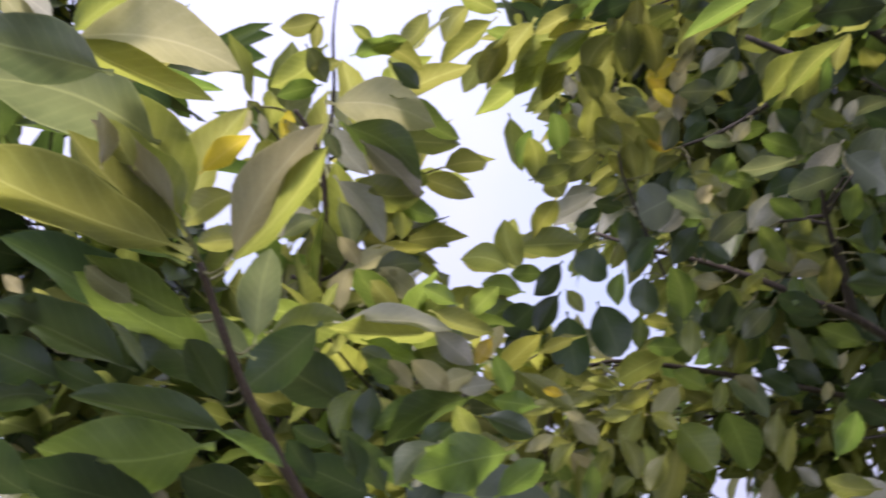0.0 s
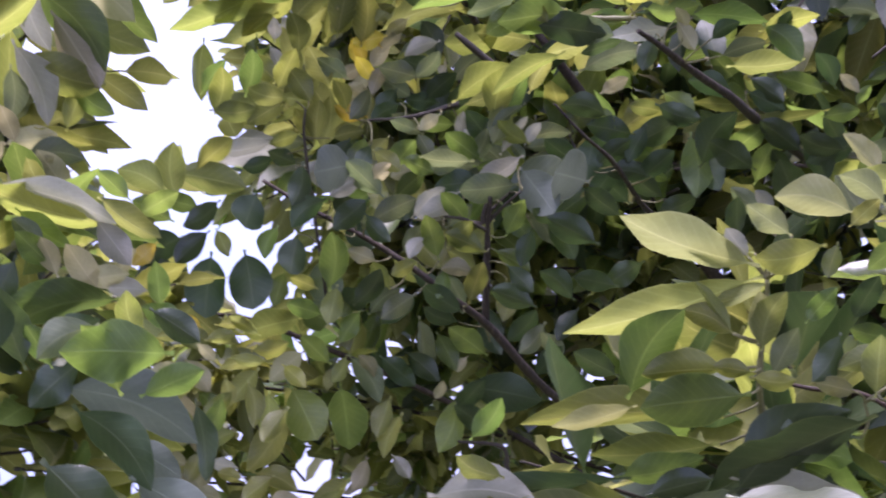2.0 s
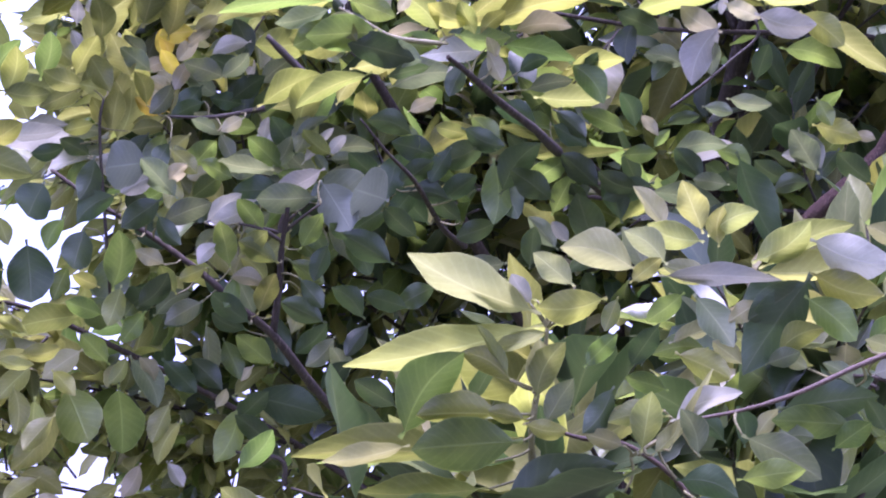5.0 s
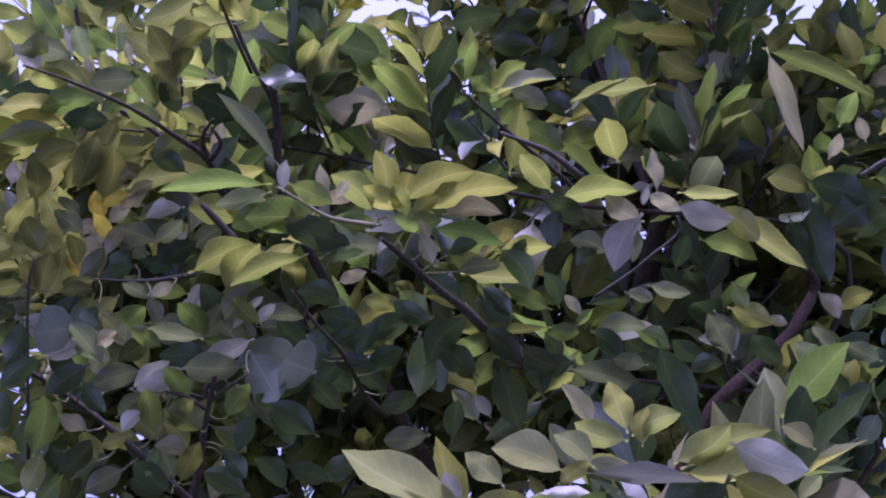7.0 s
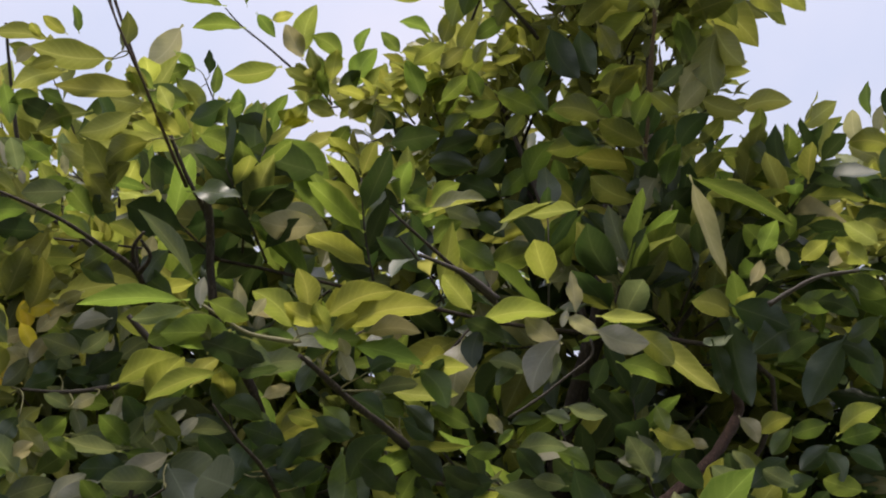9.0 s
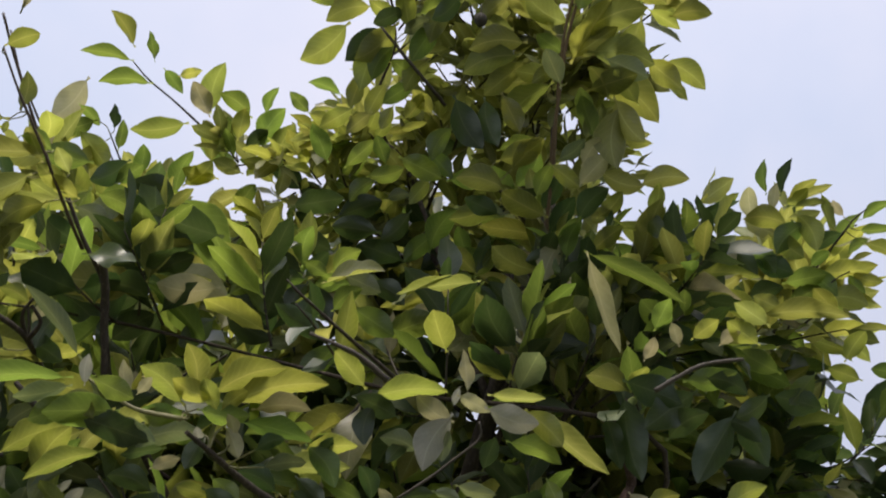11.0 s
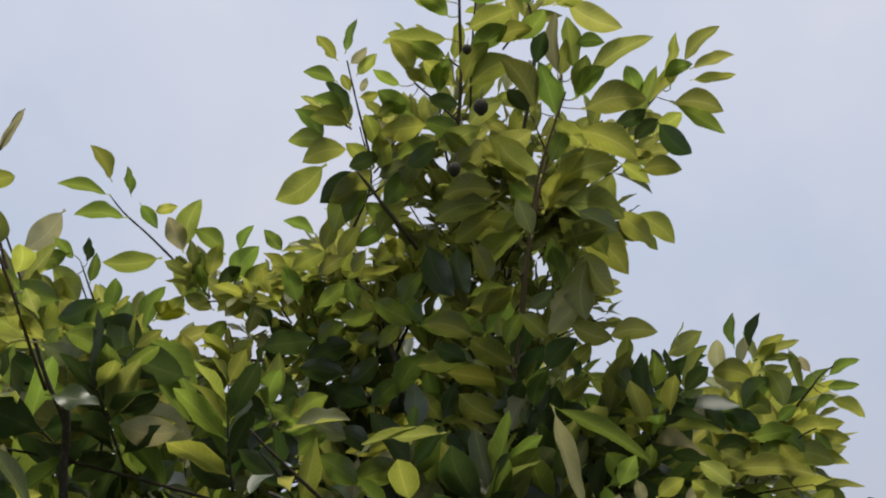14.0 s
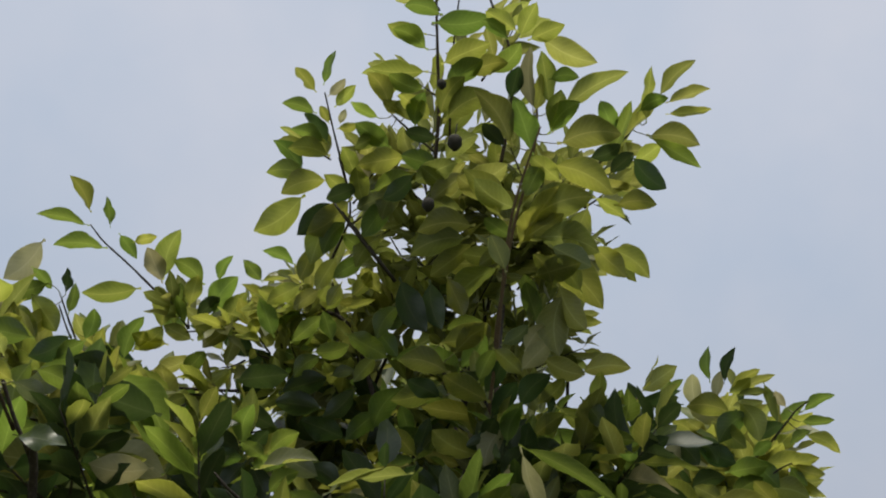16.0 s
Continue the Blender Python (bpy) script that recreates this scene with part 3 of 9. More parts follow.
branch(tree_main, "twig", [(-0.781, 1.694, 2.549), (-0.736, 1.714, 2.522), (-0.708, 1.733, 2.492)], .005, .006, TWIG)
leaves(tree_main, "young", "fold",
       (-0.282, 1.729, 2.605, -0.183, 1.688, 2.599, 0.045, 56))
leaves(tree_main, "young", "flat",
       (-0.039, 1.71, 2.592, -0.163, 1.661, 2.541, 0.06, -5))
branch(tree_main, "branch", [(-0.543, 1.923, 1.865), (-0.570, 1.879, 1.869), (-0.582, 1.801, 1.871), (-0.607, 1.692, 1.893), (-0.640, 1.600, 1.944), (-0.674, 1.556, 1.972), (-0.707, 1.531, 2.003), (-0.768, 1.509, 2.049), (-0.834, 1.482, 2.090), (-0.896, 1.475, 2.136)], .0075, .0026, BARK)
branch(tree_main, "twig", [(-0.684, 1.718, 1.984), (-0.669, 1.69, 2.063), (-0.665, 1.668, 2.116), (-0.653, 1.66, 2.146)], .005, .003, TWIG)
branch(tree_main, "twig", [(-0.666, 1.669, 2.112), (-0.71, 1.644, 2.122), (-0.728, 1.627, 2.139)], .003, .0015, TWIG)
branch(tree_main, "twig", [(-0.662, 1.667, 2.122), (-0.626, 1.67, 2.153)], .003, .0015, TWIG)
branch(tree_main, "twig", [(-0.686, 1.799, 1.801), (-0.687, 1.784, 1.833), (-0.741, 1.756, 1.84)], .004, .002, TWIG)
branch(tree_main, "twig", [(-0.614, 1.608, 2.305), (-0.661, 1.564, 2.35)], .006, .004, TWIG)
branch(tree_main, "twig", [(-0.671, 1.599, 2.262), (-0.73, 1.579, 2.245), (-0.786, 1.555, 2.239)], .004, .002, TWIG)
branch(tree_main, "twig", [(-0.871, 1.614, 2.018), (-0.867, 1.533, 2.202), (-0.859, 1.515, 2.252)], .0025, .0015, TWIG)
branch(tree_near, "twig", [(-0.104, 1.183, 1.594), (-0.137, 1.158, 1.632), (-0.158, 1.139, 1.663), (-0.191, 1.119, 1.685), (-0.223, 1.108, 1.689), (-0.261, 1.092, 1.699)], .0024, .0016, RED_TWIG)
# the shrub's dark leaves take their local shadow from the leaf colour
leaves(tree_near, "dark", "flat",
       (-0.179, 1.078, 1.657, -0.307, 1.102, 1.615, 0.057, 20))
leaves(tree_near, "dull", "flat",
       (-0.284, 1.044, 1.603, -0.185, 1.036, 1.583, 0.042, 32))
leaves(tree_near, "dark", "fold",
       (-0.156, 1.149, 1.64, -0.106, 1.201, 1.629, 0.03, 46),
       (-0.13, 1.272, 1.632, -0.064, 1.253, 1.649, 0.034, -75))
leaves(tree_near, "dark", "wavy",
       (-0.171, 1.089, 1.637, -0.14, 1.135, 1.607, 0.029, -48),
       (-0.208, 1.292, 1.662, -0.242, 1.288, 1.634, 0.028, -99),
       (-0.276, 1.267, 1.669, -0.318, 1.258, 1.631, 0.025, 68))
branch(tree_left, "twig", [(-0.766, 0.794, 1.671), (-0.767, 0.763, 1.724), (-0.766, 0.735, 1.773), (-0.761, 0.712, 1.82), (-0.756, 0.695, 1.858)], .0045, .003, RED_TWIG)
branch(tree_left, "twig", [(-1.195, 1.233, 2.02), (-1.162, 1.214, 2.098), (-1.122, 1.203, 2.175), (-1.097, 1.185, 2.241), (-1.091, 1.162, 2.289), (-1.094, 1.145, 2.314)], .005, .003, RED_TWIG)
branch(tree_left, "twig", [(-1.178, 1.188, 2.123), (-1.159, 1.209, 2.112), (-1.13, 1.227, 2.12), (-1.106, 1.233, 2.144)], .003, .002, TWIG)
branch(tree_left, "twig", [(-1.097, 1.185, 2.241), (-1.054, 1.176, 2.317), (-1.022, 1.157, 2.395), (-0.999, 1.15, 2.44)], .003, .0012, TWIG)
branch(tree_left, "twig", [(-1.091, 1.162, 2.289), (-1.106, 1.135, 2.316), (-1.125, 1.114, 2.324)], .002, .0015, GREEN_TWIG)
branch(tree_main, "twig", [(-0.642, 1.598, 1.947), (-0.630, 1.574, 1.997), (-0.619, 1.548, 2.045), (-0.606, 1.524, 2.083)], .0045, .0030, BARK)
branch(tree_main, "twig", [(-0.619, 1.546, 2.048), (-0.638, 1.524, 2.057), (-0.663, 1.513, 2.062)], .0028, .0016, TWIG)
branch(tree_main, "twig", [(-0.616, 1.543, 2.058), (-0.593, 1.534, 2.071), (-0.566, 1.525, 2.084)], .0028, .0014, TWIG)
branch(tree_main, "branch", [(-0.449, 1.851, 2.146), (-0.461, 1.744, 2.134), (-0.473, 1.633, 2.152), (-0.497, 1.573, 2.170), (-0.520, 1.530, 2.197)], .0046, .0012, BARK)
branch(tree_main, "branch", [(-0.662, 1.654, 2.417), (-0.658, 1.558, 2.416), (-0.686, 1.495, 2.418), (-0.731, 1.441, 2.430), (-0.794, 1.399, 2.445), (-0.851, 1.382, 2.462)], .0050, .0014, BARK)
branch(tree_main, "twig", [(-0.658, 1.558, 2.416), (-0.654, 1.524, 2.431), (-0.636, 1.508, 2.447)], .0036, .0020, BARK)
branch(tree_main, "twig", [(-0.654, 1.561, 2.413), (-0.633, 1.537, 2.425), (-0.640, 1.513, 2.437)], .0036, .0020, BARK)
branch(tree_main, "branch", [(-0.156, 1.788, 2.455), (-0.178, 1.714, 2.442), (-0.229, 1.634, 2.453), (-0.286, 1.564, 2.477), (-0.308, 1.549, 2.496)], .0042, .0014, BARK)
branch(tree_main, "branch", [(-0.235, 1.948, 2.235), (-0.292, 1.681, 2.200), (-0.305, 1.549, 2.169), (-0.333, 1.459, 2.162), (-0.361, 1.384, 2.166), (-0.376, 1.356, 2.170)], .0075, .0026, BARK)
branch(tree_main, "branch", [(-0.616, 1.810, 2.485), (-0.607, 1.732, 2.520), (-0.600, 1.679, 2.567), (-0.603, 1.654, 2.602)], .0075, .006, BARK)
branch(tree_main, "twig", [(-0.636, 1.653, 2.623), (-0.646, 1.581, 2.645), (-0.663, 1.500, 2.688), (-0.690, 1.439, 2.744), (-0.713, 1.404, 2.800)], .0030, .0015, RED_TWIG)
branch(tree_main, "twig", [(0.588, 2.108, 2.862), (0.618, 2.064, 2.879), (0.640, 2.034, 2.897), (0.658, 2.016, 2.915), (0.677, 1.993, 2.921)], .0028, .0014, TWIG)
branch(tree_main, "twig", [(0.602, 2.108, 2.814), (0.624, 2.082, 2.826), (0.649, 2.070, 2.835)], .0024, .0012, TWIG)
branch(tree_main, "twig", [(-0.757, 2.214, 3.165), (-0.778, 2.163, 3.207), (-0.794, 2.132, 3.242)], .0026, .0014, TWIG)
branch(tree_main, "twig", [(-0.675, 1.351, 2.826), (-0.664, 1.335, 2.848), (-0.652, 1.321, 2.867), (-0.641, 1.318, 2.875)], .0022, .0010, GREEN_TWIG)
branch(tree_main, "branch", [(0.076, 2.029, 2.899), (0.095, 1.971, 2.948), (0.102, 1.900, 3.012), (0.116, 1.836, 3.093), (0.131, 1.797, 3.169), (0.156, 1.747, 3.250), (0.172, 1.694, 3.331), (0.165, 1.654, 3.410)], .0046, .0020, LEADER)
branch(tree_main, "twig", [(-0.102, 1.995, 3.202), (-0.153, 1.947, 3.241), (-0.217, 1.905, 3.313)], .0036, .0024, TWIG)
branch(tree_main, "twig", [(0.064, 1.987, 2.872), (0.027, 1.944, 2.903), (-0.010, 1.911, 2.935), (-0.036, 1.893, 2.959)], .0036, .0024, TWIG)
branch(tree_near, "twig", [(0.085, 1.191, 1.770), (0.020, 1.144, 1.754), (-0.014, 1.132, 1.742), (-0.062, 1.122, 1.720), (-0.104, 1.107, 1.705), (-0.137, 1.099, 1.698)], .0028, .0012, RED_TWIG)
branch(tree_near, "twig", [(-0.261, 1.108, 1.667), (-0.257, 1.082, 1.695), (-0.245, 1.066, 1.741), (-0.241, 1.056, 1.760)], .0030, .0016, GREEN_TWIG)
branch(tree_near, "twig", [(-0.137, 1.099, 1.698), (-0.158, 1.096, 1.687), (-0.187, 1.094, 1.671)], .0026, .0014, GREEN_TWIG)
leaves(tree_left, "young", "sickle",
       (-0.745, 0.679, 1.857, -0.819, 0.515, 1.935, 0.065, 26),
       (-0.759, 0.688, 1.869, -0.785, 0.605, 1.956, 0.046, 23),
       (-0.912, 0.811, 1.991, -0.844, 0.838, 2.085, 0.046, -16),
       (-0.919, 1.035, 2.311, -0.954, 0.997, 2.301, 0.027, 42),
       (-0.925, 1.028, 2.312, -0.95, 1.043, 2.285, 0.017, 0))
leaves(tree_left, "olive", "scythe",
       (-0.763, 0.689, 1.862, -0.841, 0.557, 1.921, 0.046, 29),
       (-0.748, 0.713, 1.852, -0.652, 0.736, 1.919, 0.041, -14),
       (-0.767, 0.586, 2.022, -0.715, 0.686, 1.973, 0.031, -21),
       (-0.989, 1.107, 2.145, -0.911, 1.155, 2.115, 0.047, -52),
       (-0.994, 1.147, 2.077, -0.952, 1.198, 2.071, 0.02, -30))
leaves(tree_left, "olive", "wavy",
       (-0.757, 0.685, 1.877, -0.767, 0.632, 1.961, 0.041, 19))
leaves(tree_left, "olive", "droop",
       (-0.802, 0.731, 1.927, -0.801, 0.658, 2.023, 0.06, 29),
       (-0.969, 1.169, 2.078, -0.943, 1.161, 2.124, 0.024, -14))
leaves(tree_left, "dull", "scythe",
       (-0.799, 0.708, 1.981, -0.83, 0.559, 2.007, 0.07, 41),
       (-0.833, 0.65, 2.066, -0.811, 0.688, 2.054, 0.017, -22),
       (-0.967, 1.196, 2.033, -0.941, 1.218, 1.992, 0.026, -61),
       (-0.587, 0.739, 1.676, -0.608, 0.713, 1.65, 0.021, 70))
leaves(tree_left, "dull", "fold",
       (-0.737, 0.613, 1.982, -0.793, 0.521, 2.011, 0.051, 43),
       (-0.78, 0.63, 1.811, -0.78, 0.66, 1.774, 0.012, -15),
       (-0.758, 0.897, 1.808, -0.768, 0.866, 1.823, 0.017, 45))
leaves(tree_left, "under", "fold",
       (-0.754, 0.679, 1.888, -0.766, 0.612, 1.958, 0.025, 16),
       (-0.954, 1.105, 2.19, -0.916, 1.152, 2.11, 0.049, -51),
       (-1.022, 1.134, 2.056, -0.974, 1.163, 2.072, 0.027, -50))
leaves(tree_left, "under", "scythe",
       (-0.772, 0.624, 1.923, -0.75, 0.608, 1.956, 0.017, -34))
leaves(tree_left, "young", "broad",
       (-0.759, 0.644, 1.922, -0.749, 0.615, 1.951, 0.021, 18),
       (-0.928, 1.066, 2.268, -0.95, 1.036, 2.258, 0.019, 46))
# dark tone low on the left tree: deep shade painted as leaf colour
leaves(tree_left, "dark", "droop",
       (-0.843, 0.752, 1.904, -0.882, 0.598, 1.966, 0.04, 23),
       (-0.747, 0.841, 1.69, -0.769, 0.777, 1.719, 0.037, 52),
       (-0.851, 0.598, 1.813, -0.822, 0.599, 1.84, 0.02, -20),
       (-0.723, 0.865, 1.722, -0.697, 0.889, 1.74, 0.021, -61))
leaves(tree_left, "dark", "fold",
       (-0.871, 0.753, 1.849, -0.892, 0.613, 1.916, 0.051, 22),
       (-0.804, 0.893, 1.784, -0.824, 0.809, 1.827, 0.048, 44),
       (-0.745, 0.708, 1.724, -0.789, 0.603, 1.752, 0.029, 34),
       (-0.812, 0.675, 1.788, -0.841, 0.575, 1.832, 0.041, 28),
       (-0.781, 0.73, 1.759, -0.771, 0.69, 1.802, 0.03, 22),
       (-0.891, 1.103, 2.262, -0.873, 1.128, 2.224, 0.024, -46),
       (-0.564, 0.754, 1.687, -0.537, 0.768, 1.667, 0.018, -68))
leaves(tree_left, "mature", "sickle",
       (-0.792, 0.741, 1.805, -0.813, 0.625, 1.858, 0.052, 23),
       (-0.774, 0.704, 1.819, -0.794, 0.622, 1.863, 0.036, 23),
       (-0.742, 0.685, 1.712, -0.829, 0.602, 1.728, 0.06, 60),
       (-0.962, 1.083, 2.21, -0.913, 1.154, 2.131, 0.053, -46),
       (-0.699, 1.07, 1.729, -0.716, 1.07, 1.692, 0.018, 41))
leaves(tree_left, "under", "broad",
       (-0.796, 0.666, 1.833, -0.801, 0.627, 1.858, 0.021, 41))
leaves(tree_left, "under", "sickle",
       (-0.726, 0.694, 1.843, -0.648, 0.732, 1.935, 0.039, -22),
       (-0.764, 0.589, 2.022, -0.693, 0.695, 1.992, 0.055, -25),
       (-0.779, 0.584, 2.008, -0.763, 0.582, 2.019, 0.01, -7),
       (-0.963, 1.065, 2.231, -0.884, 1.159, 2.189, 0.06, -45),
       (-1.049, 1.134, 2.012, -1.01, 1.123, 2.053, 0.028, -16))
leaves(tree_left, "yellow", "droop",
       (-0.889, 0.81, 2.027, -0.837, 0.832, 2.05, 0.026, -25))
leaves(tree_left, "young", "scythe",
       (-0.872, 0.842, 2.011, -0.903, 0.802, 1.978, 0.03, 55),
       (-0.723, 0.907, 1.849, -0.684, 0.94, 1.821, 0.024, -38))
leaves(tree_left, "young", "fold",
       (-0.849, 0.829, 1.951, -0.87, 0.787, 1.944, 0.024, 52))
leaves(tree_left, "dull", "broad",
       (-0.775, 0.758, 1.811, -0.733, 0.746, 1.872, 0.034, -11),
       (-0.98, 1.097, 2.171, -0.971, 1.069, 2.195, 0.019, 9))
leaves(tree_left, "dull", "flat",
       (-0.792, 0.773, 1.807, -0.801, 0.714, 1.834, 0.033, 42))
leaves(tree_left, "olive", "fold",
       (-0.837, 0.825, 1.854, -0.774, 0.86, 1.85, 0.036, -55),
       (-0.762, 0.593, 2.022, -0.715, 0.62, 2.052, 0.027, -34),
       (-0.903, 1.059, 2.301, -0.895, 1.085, 2.283, 0.015, -31))
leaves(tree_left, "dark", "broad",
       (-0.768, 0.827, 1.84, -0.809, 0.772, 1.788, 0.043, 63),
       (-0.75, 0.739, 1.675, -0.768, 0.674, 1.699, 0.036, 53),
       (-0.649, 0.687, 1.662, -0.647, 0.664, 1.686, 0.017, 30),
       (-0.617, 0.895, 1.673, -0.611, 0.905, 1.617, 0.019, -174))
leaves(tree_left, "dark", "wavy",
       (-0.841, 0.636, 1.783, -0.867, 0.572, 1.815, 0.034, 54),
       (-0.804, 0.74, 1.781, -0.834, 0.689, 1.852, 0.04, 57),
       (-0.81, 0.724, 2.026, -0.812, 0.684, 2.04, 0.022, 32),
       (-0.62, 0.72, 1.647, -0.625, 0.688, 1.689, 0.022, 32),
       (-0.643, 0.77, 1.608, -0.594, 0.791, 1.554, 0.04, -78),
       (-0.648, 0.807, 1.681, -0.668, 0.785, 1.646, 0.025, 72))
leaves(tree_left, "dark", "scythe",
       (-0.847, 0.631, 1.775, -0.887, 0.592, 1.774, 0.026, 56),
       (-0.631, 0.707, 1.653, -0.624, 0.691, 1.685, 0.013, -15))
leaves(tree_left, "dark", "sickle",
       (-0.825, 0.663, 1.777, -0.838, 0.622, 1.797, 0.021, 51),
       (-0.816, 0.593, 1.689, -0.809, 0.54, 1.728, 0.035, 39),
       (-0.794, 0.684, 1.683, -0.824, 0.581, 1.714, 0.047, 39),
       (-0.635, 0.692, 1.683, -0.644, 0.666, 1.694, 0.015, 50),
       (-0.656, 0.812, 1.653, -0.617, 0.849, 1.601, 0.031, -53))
leaves(tree_left, "mature", "fold",
       (-0.739, 0.684, 1.723, -0.716, 0.721, 1.693, 0.017, -36),
       (-0.703, 0.923, 1.849, -0.714, 0.893, 1.864, 0.017, 42),
       (-0.609, 0.729, 1.649, -0.613, 0.707, 1.669, 0.015, 38),
       (-0.573, 0.764, 1.637, -0.536, 0.773, 1.651, 0.02, -54))
leaves(tree_left, "young", "wavy",
       (-0.933, 0.692, 1.866, -0.924, 0.662, 1.896, 0.019, 25))
leaves(tree_left, "under", "wavy",
       (-0.938, 0.661, 1.895, -0.934, 0.641, 1.907, 0.012, 33),
       (-1.029, 1.15, 2.017, -0.973, 1.16, 2.044, 0.031, -40))
leaves(tree_left, "mature", "scythe",
       (-0.816, 0.686, 2.057, -0.785, 0.758, 2.044, 0.017, -20),
       (-0.908, 1.116, 2.229, -0.869, 1.182, 2.172, 0.039, -20),
       (-0.955, 1.15, 2.128, -0.916, 1.18, 2.093, 0.029, -55),
       (-0.771, 0.872, 1.834, -0.746, 0.911, 1.812, 0.021, -35),
       (-0.782, 0.879, 1.798, -0.8, 0.86, 1.755, 0.025, 70),
       (-0.718, 0.944, 1.778, -0.781, 0.894, 1.747, 0.034, 39),
       (-0.581, 0.758, 1.637, -0.587, 0.722, 1.67, 0.024, 38))
leaves(tree_left, "under", "flat",
       (-0.775, 0.576, 2.02, -0.765, 0.541, 2.036, 0.021, 21),
       (-1.041, 1.004, 2.208, -1.018, 0.999, 2.226, 0.014, -12),
       (-1.028, 1.027, 2.198, -1.022, 1.017, 2.23, 0.014, -9),
       (-0.977, 1.2, 2.012, -0.985, 1.145, 2.048, 0.032, 34),
       (-0.754, 0.909, 1.788, -0.754, 0.884, 1.812, 0.017, 28),
       (-0.732, 0.932, 1.78, -0.739, 0.895, 1.808, 0.023, 37))
leaves(tree_left, "pale", "flat",
       (-0.762, 0.582, 2.031, -0.759, 0.551, 2.04, 0.018, 28),
       (-0.727, 0.911, 1.834, -0.703, 0.929, 1.797, 0.023, -65))
leaves(tree_left, "olive", "sickle",
       (-0.931, 1.048, 2.285, -1.005, 1.021, 2.257, 0.04, 37),
       (-0.902, 1.074, 2.286, -0.874, 1.142, 2.254, 0.031, -14),
       (-0.715, 0.923, 1.829, -0.781, 0.845, 1.843, 0.036, 33),
       (-0.57, 0.756, 1.668, -0.568, 0.736, 1.693, 0.016, 19))
leaves(tree_left, "young", "flat",
       (-0.948, 1.029, 2.288, -0.943, 1.051, 2.241, 0.026, -33))
leaves(tree_left, "mature", "droop",
       (-0.957, 1.057, 2.248, -0.992, 1.018, 2.237, 0.027, 45),
       (-0.735, 0.928, 1.781, -0.782, 0.884, 1.761, 0.029, 60),
       (-0.696, 0.963, 1.772, -0.689, 0.941, 1.803, 0.019, 6))
leaves(tree_left, "mature", "wavy",
       (-0.92, 1.07, 2.272, -0.865, 1.109, 2.279, 0.028, -31),
       (-0.702, 0.93, 1.839, -0.667, 0.934, 1.855, 0.019, -43),
       (-0.755, 0.906, 1.793, -0.766, 0.869, 1.813, 0.021, 44),
       (-0.555, 0.77, 1.663, -0.594, 0.714, 1.653, 0.035, 63),
       (-0.68, 0.979, 1.76, -0.701, 0.945, 1.768, 0.02, 55))
leaves(tree_left, "pale", "scythe",
       (-0.97, 1.077, 2.209, -0.972, 1.134, 2.159, 0.033, -22))
leaves(tree_left, "pale", "sickle",
       (-0.992, 1.095, 2.157, -0.979, 1.151, 2.078, 0.039, -14),
       (-0.782, 0.853, 1.85, -0.71, 0.917, 1.828, 0.025, -35))
leaves(tree_left, "dull", "sickle",
       (-0.999, 1.106, 2.134, -1.019, 1.136, 2.084, 0.027, 6),
       (-1.061, 1.067, 2.099, -1.016, 1.085, 2.108, 0.024, -45),
       (-1.011, 1.151, 2.046, -0.949, 1.178, 2.045, 0.033, -52))
leaves(tree_left, "pale", "broad",
       (-1.021, 1.09, 2.125, -1.08, 1.053, 2.111, 0.033, 48))
leaves(tree_left, "yellow", "scythe",
       (-1.015, 1.04, 2.199, -0.988, 1.031, 2.222, 0.018, -9))
leaves(tree_left, "under", "droop",
       (-1.003, 1.064, 2.183, -1, 1.031, 2.216, 0.02, 20),
       (-1.011, 1.143, 2.059, -1.008, 1.107, 2.088, 0.023, 24),
       (-0.741, 0.921, 1.787, -0.706, 0.933, 1.792, 0.019, -54))
leaves(tree_left, "young", "droop",
       (-1.008, 1.172, 2.013, -1.011, 1.135, 2.04, 0.022, 30))
leaves(tree_left, "yellow", "wavy",
       (-0.691, 0.946, 1.821, -0.705, 0.935, 1.799, 0.014, 65))
leaves(tree_left, "pale", "droop",
       (-0.729, 0.932, 1.784, -0.697, 0.945, 1.781, 0.017, -59))
leaves(tree_left, "dark", "flat",
       (-0.775, 0.885, 1.8, -0.787, 0.874, 1.749, 0.026, 71))
leaves(tree_left, "pale", "wavy",
       (-0.609, 0.729, 1.651, -0.601, 0.731, 1.654, 0.005, -54))
leaves(tree_main, "young", "scythe",
       (-0.815, 1.202, 1.834, -0.848, 1.186, 1.833, 0.016, 59),
       (-0.787, 1.227, 1.816, -0.755, 1.243, 1.814, 0.015, -55),
       (-0.812, 1.216, 1.798, -0.84, 1.204, 1.769, 0.018, 57),
       (-0.983, 1.414, 2.53, -1.028, 1.394, 2.478, 0.036, 44),
       (-1.039, 1.476, 2.144, -1.082, 1.418, 2.161, 0.04, 48),
       (-0.974, 1.461, 2.247, -0.912, 1.477, 2.246, 0.033, -47),
       (-0.741, 1.649, 2.143, -0.762, 1.603, 2.174, 0.029, 32),
       (-1.084, 1.525, 1.97, -1.022, 1.527, 2.005, 0.038, -42),
       (-1.041, 1.543, 2.004, -0.983, 1.582, 1.958, 0.035, -43),
       (-1.091, 1.521, 1.969, -1.1, 1.472, 2.008, 0.032, 34),
       (-1.003, 1.621, 1.851, -1.029, 1.596, 1.826, 0.023, 72))
